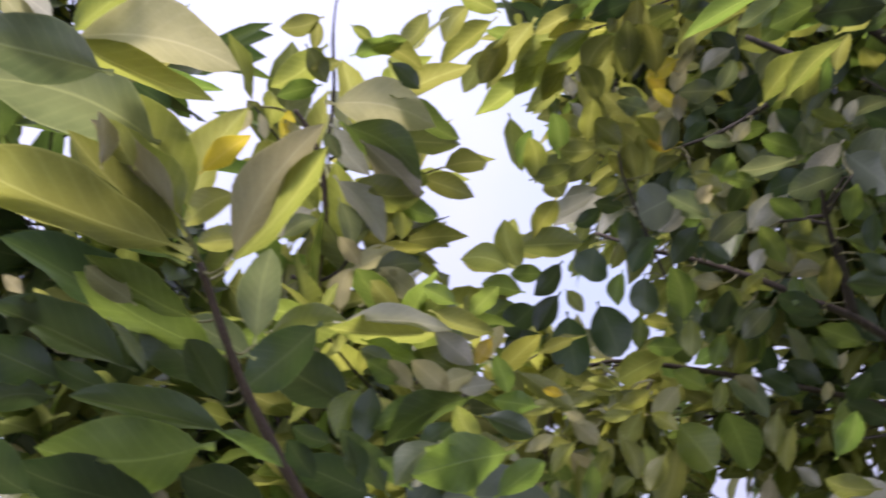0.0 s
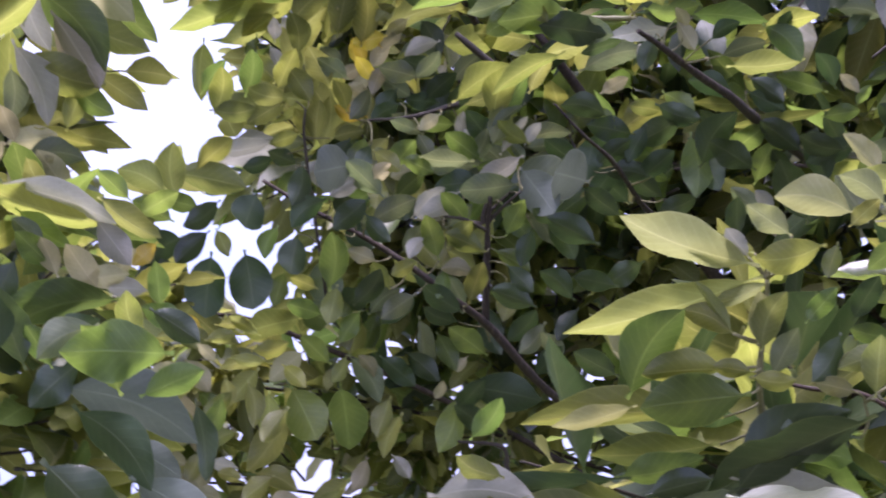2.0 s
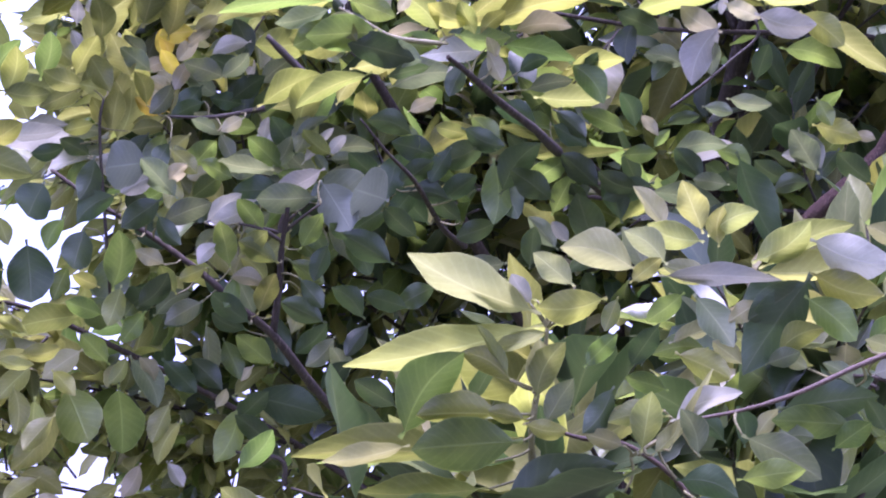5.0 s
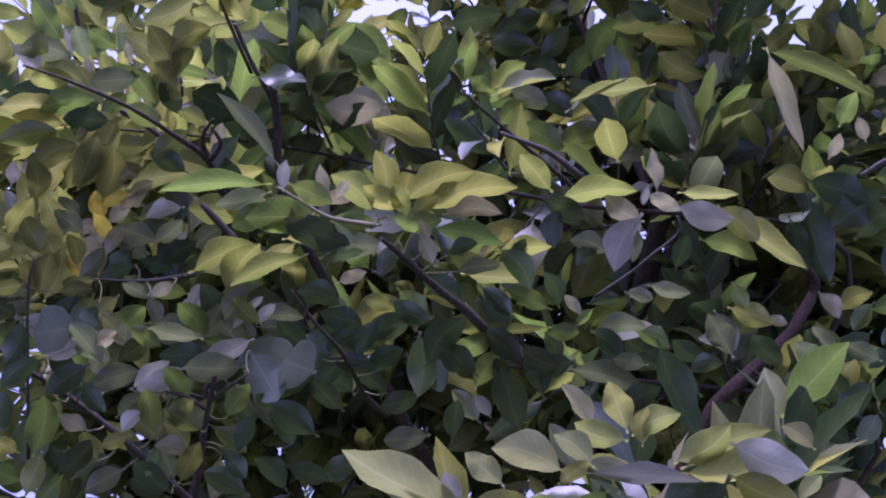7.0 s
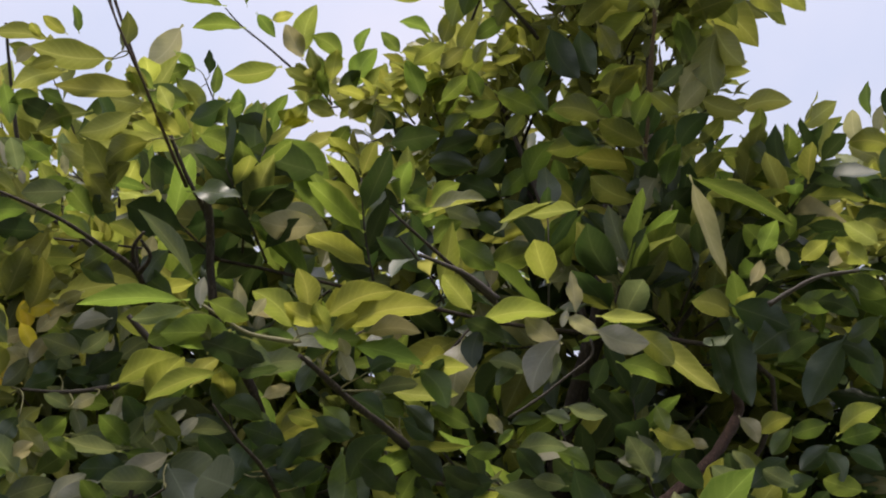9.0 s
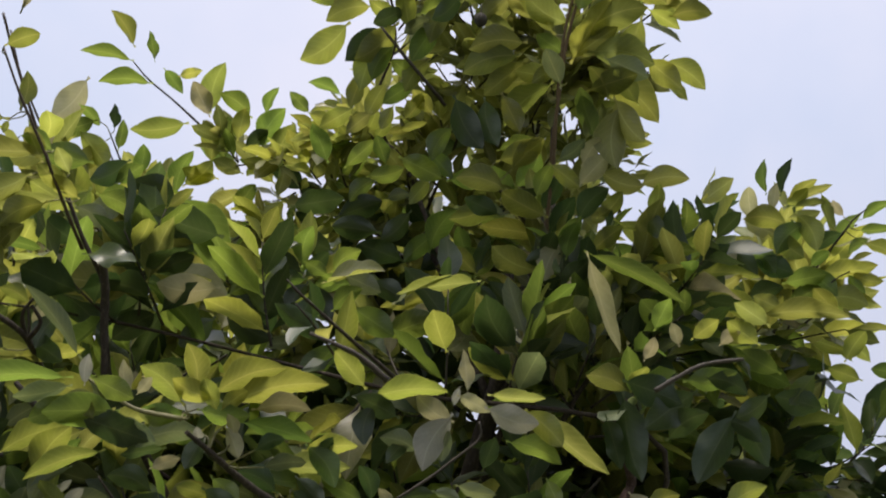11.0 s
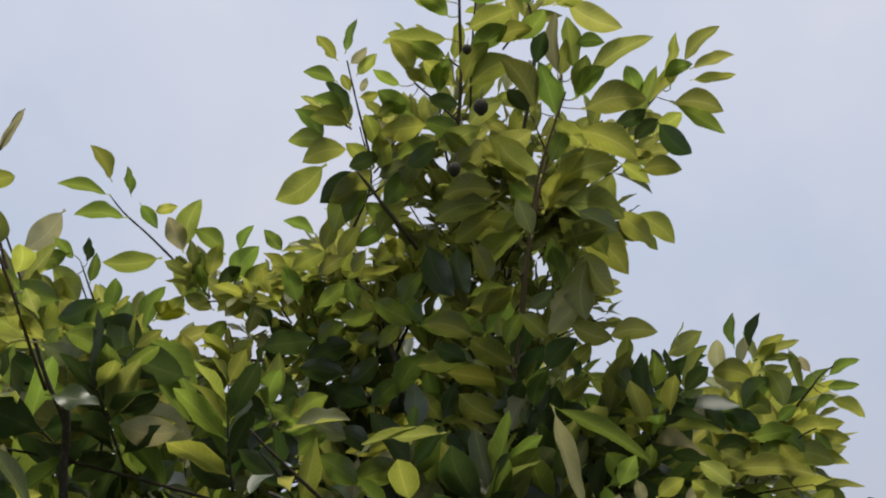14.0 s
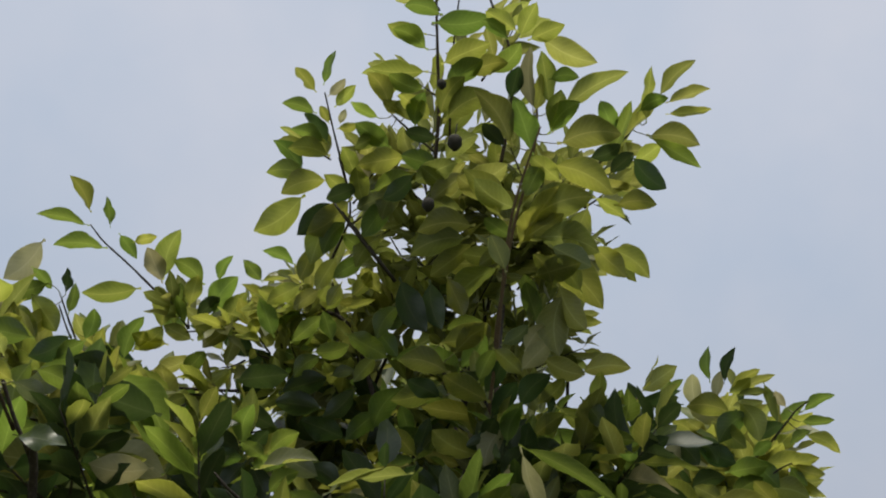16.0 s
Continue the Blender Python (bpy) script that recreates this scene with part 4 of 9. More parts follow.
leaves(tree_main, "young", "scythe",
       (-0.806, 1.721, 1.879, -0.835, 1.723, 1.819, 0.028, 43),
       (-0.32, 1.649, 2.268, -0.221, 1.665, 2.267, 0.041, -26),
       (-0.676, 1.664, 2.038, -0.701, 1.626, 2.063, 0.025, 39),
       (-0.99, 1.513, 2.292, -0.932, 1.528, 2.285, 0.032, -50),
       (-0.881, 1.607, 2.235, -0.847, 1.563, 2.293, 0.04, 3),
       (-0.863, 1.603, 2.26, -0.817, 1.615, 2.27, 0.024, -48),
       (-0.79, 1.639, 2.257, -0.819, 1.632, 2.203, 0.031, 55),
       (-0.876, 1.524, 2.34, -0.868, 1.476, 2.384, 0.034, 3),
       (-0.914, 1.524, 2.306, -0.865, 1.504, 2.342, 0.033, -23),
       (-0.786, 1.432, 2.733, -0.874, 1.413, 2.731, 0.027, 15),
       (-0.771, 1.466, 2.703, -0.85, 1.467, 2.674, 0.035, 27))
leaves(tree_main, "young", "scythe",
       (-0.743, 1.512, 2.665, -0.814, 1.498, 2.62, 0.036, 20),
       (-0.038, 1.485, 2.28, 0.035, 1.493, 2.278, 0.022, -25),
       (0.02, 1.493, 2.258, 0.111, 1.539, 2.196, 0.037, -15),
       (-0.693, 1.919, 2.562, -0.768, 1.844, 2.628, 0.046, 19),
       (-0.141, 1.953, 2.683, -0.104, 1.932, 2.695, 0.021, -37),
       (0.554, 2.024, 2.97, 0.628, 2.002, 2.985, 0.026, -22),
       (0.544, 2.047, 2.941, 0.602, 2.02, 2.937, 0.027, -42))
leaves(tree_main, "yellow", "flat",
       (-0.807, 1.204, 1.844, -0.821, 1.186, 1.852, 0.012, 54))
leaves(tree_main, "young", "fold",
       (-0.806, 1.209, 1.832, -0.778, 1.221, 1.837, 0.016, -58),
       (-0.741, 1.269, 1.771, -0.76, 1.251, 1.733, 0.023, 78),
       (-1.033, 1.466, 2.171, -0.943, 1.515, 2.151, 0.046, -53),
       (-0.863, 1.551, 2.214, -0.837, 1.512, 2.261, 0.033, 9),
       (-1.087, 1.466, 2.094, -1.053, 1.472, 2.106, 0.019, -45),
       (-0.818, 1.709, 1.9, -0.834, 1.698, 1.843, 0.03, 80),
       (-1, 1.639, 1.791, -1.023, 1.61, 1.795, 0.019, 62),
       (-0.965, 1.66, 1.796, -0.995, 1.63, 1.76, 0.029, 76),
       (-0.876, 1.709, 1.795, -0.933, 1.7, 1.75, 0.031, 56),
       (-0.858, 1.597, 2.274, -0.871, 1.542, 2.314, 0.036, 23),
       (-0.911, 1.54, 2.28, -0.845, 1.528, 2.311, 0.039, -35))
leaves(tree_main, "young", "fold",
       (-0.866, 1.519, 2.579, -0.848, 1.54, 2.533, 0.028, -40),
       (0.554, 2.033, 2.957, 0.615, 2.013, 2.952, 0.021, -22))
leaves(tree_main, "young", "sickle",
       (-0.796, 1.21, 1.847, -0.761, 1.232, 1.845, 0.017, -38),
       (-0.792, 1.229, 1.799, -0.797, 1.239, 1.766, 0.016, 6),
       (-0.773, 1.242, 1.795, -0.773, 1.255, 1.749, 0.02, -19),
       (-1.031, 1.379, 2.53, -1.08, 1.35, 2.478, 0.039, 45),
       (-0.916, 1.536, 2.428, -1, 1.523, 2.39, 0.039, 29),
       (-1.101, 1.564, 2.179, -1.058, 1.528, 2.243, 0.042, -1),
       (-1.054, 1.59, 2.192, -1.075, 1.53, 2.226, 0.035, 37),
       (-0.893, 1.567, 2.402, -0.932, 1.562, 2.317, 0.046, 43),
       (-0.604, 1.723, 2.358, -0.709, 1.719, 2.327, 0.044, 23),
       (-1.032, 1.485, 2.137, -1.009, 1.436, 2.196, 0.041, -3),
       (-0.879, 1.508, 2.269, -0.917, 1.46, 2.269, 0.032, 46))
leaves(tree_main, "young", "sickle",
       (-0.801, 1.626, 2.134, -0.745, 1.613, 2.166, 0.032, -35),
       (-0.865, 1.668, 1.953, -0.883, 1.657, 1.913, 0.022, 72),
       (-0.944, 1.648, 1.883, -1, 1.645, 1.801, 0.045, 46),
       (-0.99, 1.643, 1.8, -0.941, 1.679, 1.776, 0.031, -63),
       (-0.572, 1.595, 2.255, -0.531, 1.572, 2.284, 0.027, -24),
       (-0.907, 1.538, 2.332, -0.83, 1.514, 2.402, 0.051, -25),
       (-0.782, 1.569, 2.382, -0.664, 1.614, 2.426, 0.041, -25),
       (-0.797, 1.56, 2.386, -0.743, 1.551, 2.404, 0.029, -34),
       (-0.854, 1.43, 2.497, -0.802, 1.46, 2.482, 0.029, -43),
       (-0.879, 1.5, 2.376, -0.811, 1.487, 2.406, 0.039, -32),
       (-0.711, 1.474, 2.727, -0.827, 1.446, 2.736, 0.05, 29))
leaves(tree_main, "young", "sickle",
       (-0.665, 1.516, 2.701, -0.783, 1.456, 2.669, 0.045, 18),
       (-0.686, 1.531, 2.672, -0.761, 1.521, 2.632, 0.041, 37),
       (-0.65, 1.561, 2.652, -0.768, 1.556, 2.628, 0.045, 16),
       (-0.74, 1.586, 2.57, -0.692, 1.558, 2.602, 0.032, -18),
       (-0.77, 1.513, 2.469, -0.812, 1.509, 2.391, 0.046, 44),
       (-0.053, 1.923, 2.734, -0.188, 1.956, 2.695, 0.041, 21),
       (0.468, 2.077, 2.748, 0.615, 2.018, 2.706, 0.045, -28),
       (-0.525, 2.261, 3.19, -0.614, 2.263, 3.146, 0.042, 23),
       (-0.143, 2.021, 2.714, -0.085, 2.009, 2.731, 0.031, -44),
       (0.604, 2.112, 2.806, 0.674, 2.081, 2.767, 0.046, -53))
leaves(tree_main, "young", "broad",
       (-0.759, 1.237, 1.839, -0.78, 1.211, 1.854, 0.015, 40),
       (-0.894, 1.509, 2.483, -0.993, 1.5, 2.436, 0.05, 36),
       (-0.94, 1.592, 2.319, -0.962, 1.54, 2.344, 0.03, 35),
       (-0.773, 1.608, 2.435, -0.822, 1.57, 2.418, 0.033, 48),
       (-0.841, 1.557, 2.224, -0.795, 1.564, 2.23, 0.023, -46),
       (-0.803, 1.606, 2.17, -0.732, 1.595, 2.202, 0.039, -37),
       (-0.876, 1.567, 2.311, -0.927, 1.519, 2.298, 0.038, 50))
leaves(tree_main, "olive", "scythe",
       (-0.769, 1.236, 1.823, -0.73, 1.243, 1.83, 0.02, -56),
       (-1.014, 1.5, 2.389, -1.036, 1.539, 2.312, 0.037, 25),
       (-0.72, 1.657, 2.396, -0.626, 1.655, 2.4, 0.05, -43),
       (-0.969, 1.468, 2.242, -0.939, 1.429, 2.289, 0.035, 10),
       (-0.815, 1.552, 2.256, -0.818, 1.512, 2.286, 0.025, 16),
       (-1.081, 1.598, 1.74, -1.103, 1.57, 1.705, 0.027, 81),
       (-0.888, 1.706, 1.781, -0.908, 1.686, 1.73, 0.029, 86),
       (-0.684, 1.637, 2.093, -0.71, 1.63, 2.04, 0.029, 60),
       (-0.681, 1.595, 2.407, -0.59, 1.607, 2.423, 0.038, -22),
       (-0.749, 1.617, 2.327, -0.694, 1.608, 2.346, 0.029, -37),
       (-0.796, 1.555, 2.354, -0.771, 1.508, 2.413, 0.04, 10))
leaves(tree_main, "olive", "scythe",
       (-0.667, 1.561, 2.644, -0.724, 1.547, 2.592, 0.04, 44),
       (-0.849, 1.551, 2.548, -0.837, 1.533, 2.589, 0.021, 10),
       (-0.764, 1.571, 2.576, -0.716, 1.592, 2.542, 0.032, -47),
       (-0.661, 1.56, 2.47, -0.694, 1.525, 2.474, 0.024, 40),
       (-0.422, 1.234, 2.137, -0.483, 1.215, 2.119, 0.033, 49),
       (-0.431, 1.251, 2.1, -0.513, 1.26, 2.072, 0.024, 22),
       (-0.386, 1.376, 2.214, -0.43, 1.327, 2.239, 0.035, 35),
       (-0.373, 1.371, 2.228, -0.38, 1.326, 2.267, 0.029, 6),
       (-0.12, 1.938, 2.709, -0.187, 1.948, 2.69, 0.029, 42),
       (-0.702, 1.478, 2.748, -0.694, 1.454, 2.802, 0.026, -9),
       (-0.181, 1.945, 3.084, -0.128, 1.946, 3.105, 0.021, -18))
leaves(tree_main, "olive", "scythe",
       (-0.173, 1.934, 3.099, -0.136, 1.888, 3.128, 0.032, -14),
       (-0.741, 2.037, 3.395, -0.787, 1.985, 3.452, 0.038, 8),
       (-0.595, 2.219, 3.225, -0.605, 2.138, 3.28, 0.049, 4),
       (-0.397, 2.263, 3.224, -0.311, 2.19, 3.278, 0.062, -20),
       (-0.347, 2.233, 3.275, -0.411, 2.173, 3.296, 0.044, 30),
       (-0.655, 2.236, 3.18, -0.588, 2.194, 3.217, 0.044, -22),
       (-0.464, 2.264, 3.205, -0.526, 2.204, 3.225, 0.044, 32),
       (-0.352, 1.951, 2.792, -0.334, 1.919, 2.883, 0.041, 0),
       (-0.337, 1.968, 2.769, -0.248, 1.93, 2.799, 0.051, -36),
       (-0.184, 2.005, 2.737, -0.086, 1.976, 2.768, 0.031, -20),
       (0.201, 1.925, 2.859, 0.329, 1.956, 2.788, 0.053, -17))
leaves(tree_main, "olive", "scythe",
       (0.173, 1.927, 2.861, 0.216, 1.881, 2.887, 0.033, -28),
       (0.267, 1.918, 2.857, 0.279, 1.869, 2.894, 0.031, -5),
       (0.332, 2.088, 2.95, 0.377, 2.053, 2.96, 0.029, -37),
       (0.541, 2.034, 2.961, 0.579, 1.995, 2.973, 0.028, -35),
       (0.551, 2.052, 2.93, 0.461, 2.039, 2.935, 0.046, 41),
       (0.604, 2.007, 2.973, 0.624, 2.028, 2.899, 0.026, 13),
       (0.598, 2.091, 2.846, 0.693, 2.041, 2.83, 0.045, -26),
       (0.652, 2.079, 2.837, 0.706, 2.066, 2.81, 0.029, -48),
       (0.434, 2.172, 2.776, 0.402, 2.117, 2.833, 0.044, 3))
leaves(tree_main, "under", "droop",
       (-0.798, 1.221, 1.812, -0.809, 1.201, 1.826, 0.013, 49),
       (-0.826, 1.203, 1.807, -0.853, 1.181, 1.794, 0.016, 63),
       (-0.758, 1.545, 2.314, -0.776, 1.545, 2.271, 0.023, 40),
       (-1.074, 1.534, 1.968, -1.103, 1.504, 1.931, 0.03, 69),
       (-1.065, 1.564, 1.905, -1.061, 1.615, 1.827, 0.037, -4),
       (-0.915, 1.64, 1.957, -0.952, 1.611, 1.911, 0.034, 69),
       (-0.838, 1.571, 2.322, -0.8, 1.569, 2.332, 0.021, -41),
       (-0.185, 1.671, 2.242, -0.163, 1.683, 2.214, 0.016, -37),
       (0.262, 1.776, 2.512, 0.249, 1.748, 2.539, 0.021, -3),
       (-0.685, 1.565, 2.233, -0.711, 1.552, 2.209, 0.02, 59),
       (-0.316, 1.984, 2.748, -0.276, 1.988, 2.722, 0.024, -51))
leaves(tree_main, "olive", "broad",
       (-0.836, 1.194, 1.815, -0.859, 1.166, 1.812, 0.018, 61),
       (-0.786, 1.237, 1.786, -0.812, 1.22, 1.75, 0.02, 67),
       (-0.958, 1.447, 2.511, -0.979, 1.385, 2.533, 0.034, 30),
       (-1.06, 1.574, 1.884, -1.058, 1.573, 1.824, 0.031, 159),
       (-0.642, 1.647, 2.106, -0.673, 1.638, 2.059, 0.028, 60),
       (-0.829, 1.486, 2.438, -0.893, 1.453, 2.435, 0.03, 35),
       (-0.795, 1.489, 1.984, -0.805, 1.483, 1.932, 0.028, 137),
       (-0.737, 1.517, 1.978, -0.749, 1.489, 2.006, 0.021, 31),
       (-0.767, 1.434, 2.742, -0.798, 1.409, 2.758, 0.019, 35),
       (-0.78, 1.552, 2.403, -0.743, 1.544, 2.417, 0.021, -33),
       (-0.35, 1.386, 2.21, -0.362, 1.353, 2.237, 0.022, 15))
leaves(tree_main, "olive", "broad",
       (-0.347, 1.385, 2.211, -0.314, 1.369, 2.228, 0.02, -33),
       (0.008, 1.491, 2.263, 0.052, 1.492, 2.213, 0.033, -53),
       (0.474, 2.084, 2.733, 0.408, 2.04, 2.781, 0.047, 24),
       (0.625, 2.128, 2.677, 0.656, 2.074, 2.71, 0.036, -31),
       (-0.701, 1.38, 2.782, -0.65, 1.369, 2.793, 0.029, -27),
       (0.544, 2.029, 2.967, 0.596, 1.986, 2.986, 0.024, -16))
leaves(tree_main, "olive", "fold",
       (-0.757, 1.255, 1.786, -0.762, 1.265, 1.735, 0.024, 162),
       (-0.964, 1.446, 2.507, -1.068, 1.428, 2.469, 0.04, 15),
       (-0.82, 1.571, 2.454, -0.754, 1.578, 2.454, 0.034, -43),
       (-1.005, 1.484, 2.174, -0.946, 1.477, 2.208, 0.035, -32),
       (-0.896, 1.378, 2.534, -0.833, 1.407, 2.498, 0.042, -46),
       (-0.621, 1.546, 2.02, -0.66, 1.508, 2.037, 0.029, 49),
       (-0.295, 1.933, 3.087, -0.346, 1.901, 3.091, 0.029, 34),
       (-0.19, 1.914, 3.122, -0.214, 1.93, 3.076, 0.027, 27),
       (-0.299, 2.182, 3.348, -0.39, 2.19, 3.34, 0.029, 15),
       (-0.857, 2.118, 3.245, -0.795, 2.157, 3.172, 0.053, -43))
leaves(tree_main, "olive", "droop",
       (-0.743, 1.255, 1.812, -0.72, 1.264, 1.787, 0.018, -72),
       (-0.59, 1.704, 2.399, -0.66, 1.646, 2.396, 0.049, 45),
       (-0.864, 1.546, 2.222, -0.87, 1.505, 2.251, 0.026, 22),
       (-0.948, 1.503, 2.349, -0.908, 1.527, 2.309, 0.033, -53),
       (-0.818, 1.48, 1.979, -0.841, 1.452, 1.987, 0.02, 53),
       (-0.713, 1.473, 2.726, -0.719, 1.479, 2.706, 0.011, 1),
       (-0.784, 1.573, 2.561, -0.835, 1.554, 2.56, 0.026, 43),
       (-0.761, 1.521, 2.464, -0.821, 1.491, 2.416, 0.044, 51),
       (-0.255, 1.419, 2.176, -0.189, 1.409, 2.176, 0.028, -28),
       (0.28, 1.768, 2.519, 0.318, 1.731, 2.532, 0.028, -37),
       (0.043, 1.817, 2.277, 0.104, 1.804, 2.242, 0.036, -58))
leaves(tree_main, "olive", "droop",
       (-0.275, 1.967, 2.64, -0.214, 1.972, 2.595, 0.038, -53),
       (-0.123, 2.001, 3.014, -0.164, 2.013, 2.961, 0.033, 40),
       (-0.471, 2.235, 3.242, -0.417, 2.17, 3.294, 0.049, -10),
       (0.163, 1.958, 2.813, 0.217, 1.914, 2.836, 0.036, -33))
leaves(tree_main, "young", "wavy",
       (-0.827, 1.217, 1.761, -0.847, 1.195, 1.739, 0.019, 72),
       (-0.833, 1.562, 2.457, -0.885, 1.546, 2.39, 0.044, 48),
       (-0.858, 1.522, 2.267, -0.884, 1.493, 2.264, 0.02, 47),
       (-0.828, 1.528, 2.283, -0.836, 1.472, 2.32, 0.035, 20),
       (-0.802, 1.589, 2.203, -0.771, 1.609, 2.149, 0.032, -56),
       (-0.956, 1.599, 2.001, -0.907, 1.612, 2.018, 0.023, -53),
       (-1.116, 1.549, 1.832, -1.071, 1.569, 1.798, 0.031, -73),
       (-0.867, 1.566, 2.322, -0.908, 1.516, 2.325, 0.034, 45),
       (-0.779, 1.475, 2.042, -0.784, 1.452, 2.065, 0.017, 22),
       (-0.636, 1.544, 2.68, -0.648, 1.505, 2.7, 0.023, 17),
       (-0.721, 1.589, 2.577, -0.746, 1.514, 2.616, 0.045, 22))
leaves(tree_main, "young", "wavy",
       (-0.743, 1.557, 2.422, -0.772, 1.548, 2.385, 0.025, 51),
       (-0.393, 1.383, 2.198, -0.433, 1.359, 2.195, 0.023, 48),
       (0.513, 2.064, 2.749, 0.458, 2.045, 2.769, 0.032, 35))
leaves(tree_main, "young", "flat",
       (-0.963, 1.464, 2.485, -1.02, 1.452, 2.424, 0.042, 39),
       (-0.989, 1.454, 2.476, -1.051, 1.449, 2.424, 0.037, 33),
       (-0.792, 1.673, 2.035, -0.818, 1.636, 2.054, 0.024, 45),
       (-1.026, 1.6, 1.873, -1.046, 1.58, 1.834, 0.025, 76),
       (-1.043, 1.603, 1.826, -1.055, 1.588, 1.78, 0.026, 86),
       (-0.55, 1.578, 2.296, -0.48, 1.598, 2.313, 0.032, -26),
       (-0.905, 1.558, 2.3, -0.959, 1.534, 2.258, 0.032, 51),
       (-0.961, 1.574, 2.215, -0.982, 1.564, 2.18, 0.022, 59),
       (-0.827, 1.471, 2.46, -0.902, 1.437, 2.439, 0.036, 27),
       (-0.824, 1.535, 2.364, -0.786, 1.49, 2.418, 0.04, 1),
       (-0.733, 1.453, 2.14, -0.7, 1.465, 2.109, 0.024, -60))
leaves(tree_main, "young", "flat",
       (-0.672, 1.524, 2.687, -0.685, 1.473, 2.713, 0.03, 15),
       (-0.822, 1.447, 2.696, -0.781, 1.445, 2.707, 0.021, -30),
       (-0.793, 1.54, 2.412, -0.829, 1.526, 2.368, 0.031, 52),
       (-0.328, 2.218, 3.298, -0.277, 2.174, 3.328, 0.036, -19),
       (-0.53, 2.242, 3.216, -0.588, 2.197, 3.221, 0.037, 37))
leaves(tree_main, "young", "droop",
       (-0.921, 1.482, 2.498, -1.024, 1.469, 2.422, 0.054, 17),
       (-0.928, 1.62, 2.283, -0.855, 1.617, 2.308, 0.039, -40),
       (-0.995, 1.527, 2.106, -0.98, 1.539, 2.067, 0.022, -61),
       (-0.841, 1.62, 2.101, -0.857, 1.616, 2.057, 0.023, 58),
       (-0.766, 1.653, 2.109, -0.725, 1.671, 2.056, 0.034, -62),
       (-0.712, 1.654, 2.157, -0.742, 1.645, 2.11, 0.028, 58),
       (-1.049, 1.548, 1.976, -1.013, 1.564, 1.958, 0.022, -64),
       (-0.966, 1.614, 1.944, -1.01, 1.579, 1.928, 0.025, 51),
       (-0.97, 1.616, 1.933, -0.999, 1.592, 1.882, 0.033, 73),
       (-0.779, 1.661, 2.224, -0.808, 1.653, 2.17, 0.031, 57),
       (-0.835, 1.494, 2.543, -0.802, 1.522, 2.491, 0.035, -46))
leaves(tree_main, "young", "droop",
       (0.393, 1.736, 2.523, 0.339, 1.711, 2.549, 0.034, 29),
       (0.346, 2.069, 2.809, 0.398, 2.072, 2.728, 0.049, -47),
       (-0.231, 1.92, 3.111, -0.28, 1.927, 3.065, 0.033, 39),
       (-0.214, 2.234, 3.293, -0.149, 2.2, 3.31, 0.037, -31))
leaves(tree_main, "olive", "sickle",
       (-0.944, 1.508, 2.443, -1.061, 1.481, 2.401, 0.044, 19),
       (-0.642, 1.729, 2.325, -0.673, 1.727, 2.256, 0.039, 50),
       (-0.746, 1.689, 2.048, -0.792, 1.656, 2.081, 0.031, 52),
       (-0.801, 1.619, 2.146, -0.82, 1.613, 2.109, 0.021, 57),
       (-0.653, 1.725, 2.052, -0.661, 1.725, 1.99, 0.03, 144),
       (-0.668, 1.564, 2.246, -0.583, 1.582, 2.29, 0.041, -25),
       (-0.624, 1.595, 2.222, -0.571, 1.552, 2.277, 0.044, -14),
       (-0.603, 1.584, 2.256, -0.622, 1.59, 2.188, 0.035, 32),
       (-0.471, 1.655, 2.201, -0.396, 1.658, 2.234, 0.038, -47),
       (-0.848, 1.545, 2.369, -0.779, 1.512, 2.418, 0.046, -20),
       (-0.812, 1.432, 2.718, -0.844, 1.419, 2.717, 0.017, 37))
leaves(tree_main, "olive", "sickle",
       (-0.624, 1.569, 2.653, -0.653, 1.526, 2.668, 0.028, 28),
       (-0.349, 1.379, 2.222, -0.396, 1.344, 2.232, 0.029, 42),
       (-0.357, 1.375, 2.227, -0.272, 1.369, 2.257, 0.038, -25),
       (-0.344, 1.382, 2.219, -0.226, 1.409, 2.256, 0.041, -28),
       (-0.187, 1.484, 2.277, -0.086, 1.472, 2.278, 0.034, -25),
       (-0.201, 1.689, 2.201, -0.328, 1.667, 2.191, 0.022, 32),
       (0.191, 1.807, 2.259, 0.237, 1.775, 2.27, 0.029, -47),
       (0.298, 1.791, 2.249, 0.356, 1.754, 2.273, 0.034, -48),
       (-0.581, 1.621, 2.194, -0.611, 1.582, 2.217, 0.027, 38),
       (-0.639, 2.158, 3.289, -0.762, 2.153, 3.271, 0.052, 28),
       (-0.596, 2.154, 3.31, -0.56, 2.088, 3.396, 0.05, 4))
leaves(tree_main, "olive", "sickle",
       (-0.807, 2.147, 3.233, -0.861, 2.142, 3.165, 0.046, 42),
       (-0.228, 2.275, 3.237, -0.352, 2.26, 3.269, 0.054, 28),
       (-0.581, 2.24, 3.202, -0.65, 2.194, 3.198, 0.042, 40),
       (-0.096, 1.994, 2.767, -0.213, 2.003, 2.73, 0.043, 24),
       (0.374, 2.089, 2.937, 0.334, 2.054, 2.968, 0.031, 20),
       (0.561, 2.036, 2.949, 0.59, 2.049, 2.867, 0.045, -30),
       (0.674, 2.044, 2.883, 0.735, 2.047, 2.844, 0.031, -19),
       (0.508, 2.159, 2.769, 0.531, 2.108, 2.808, 0.035, -20))
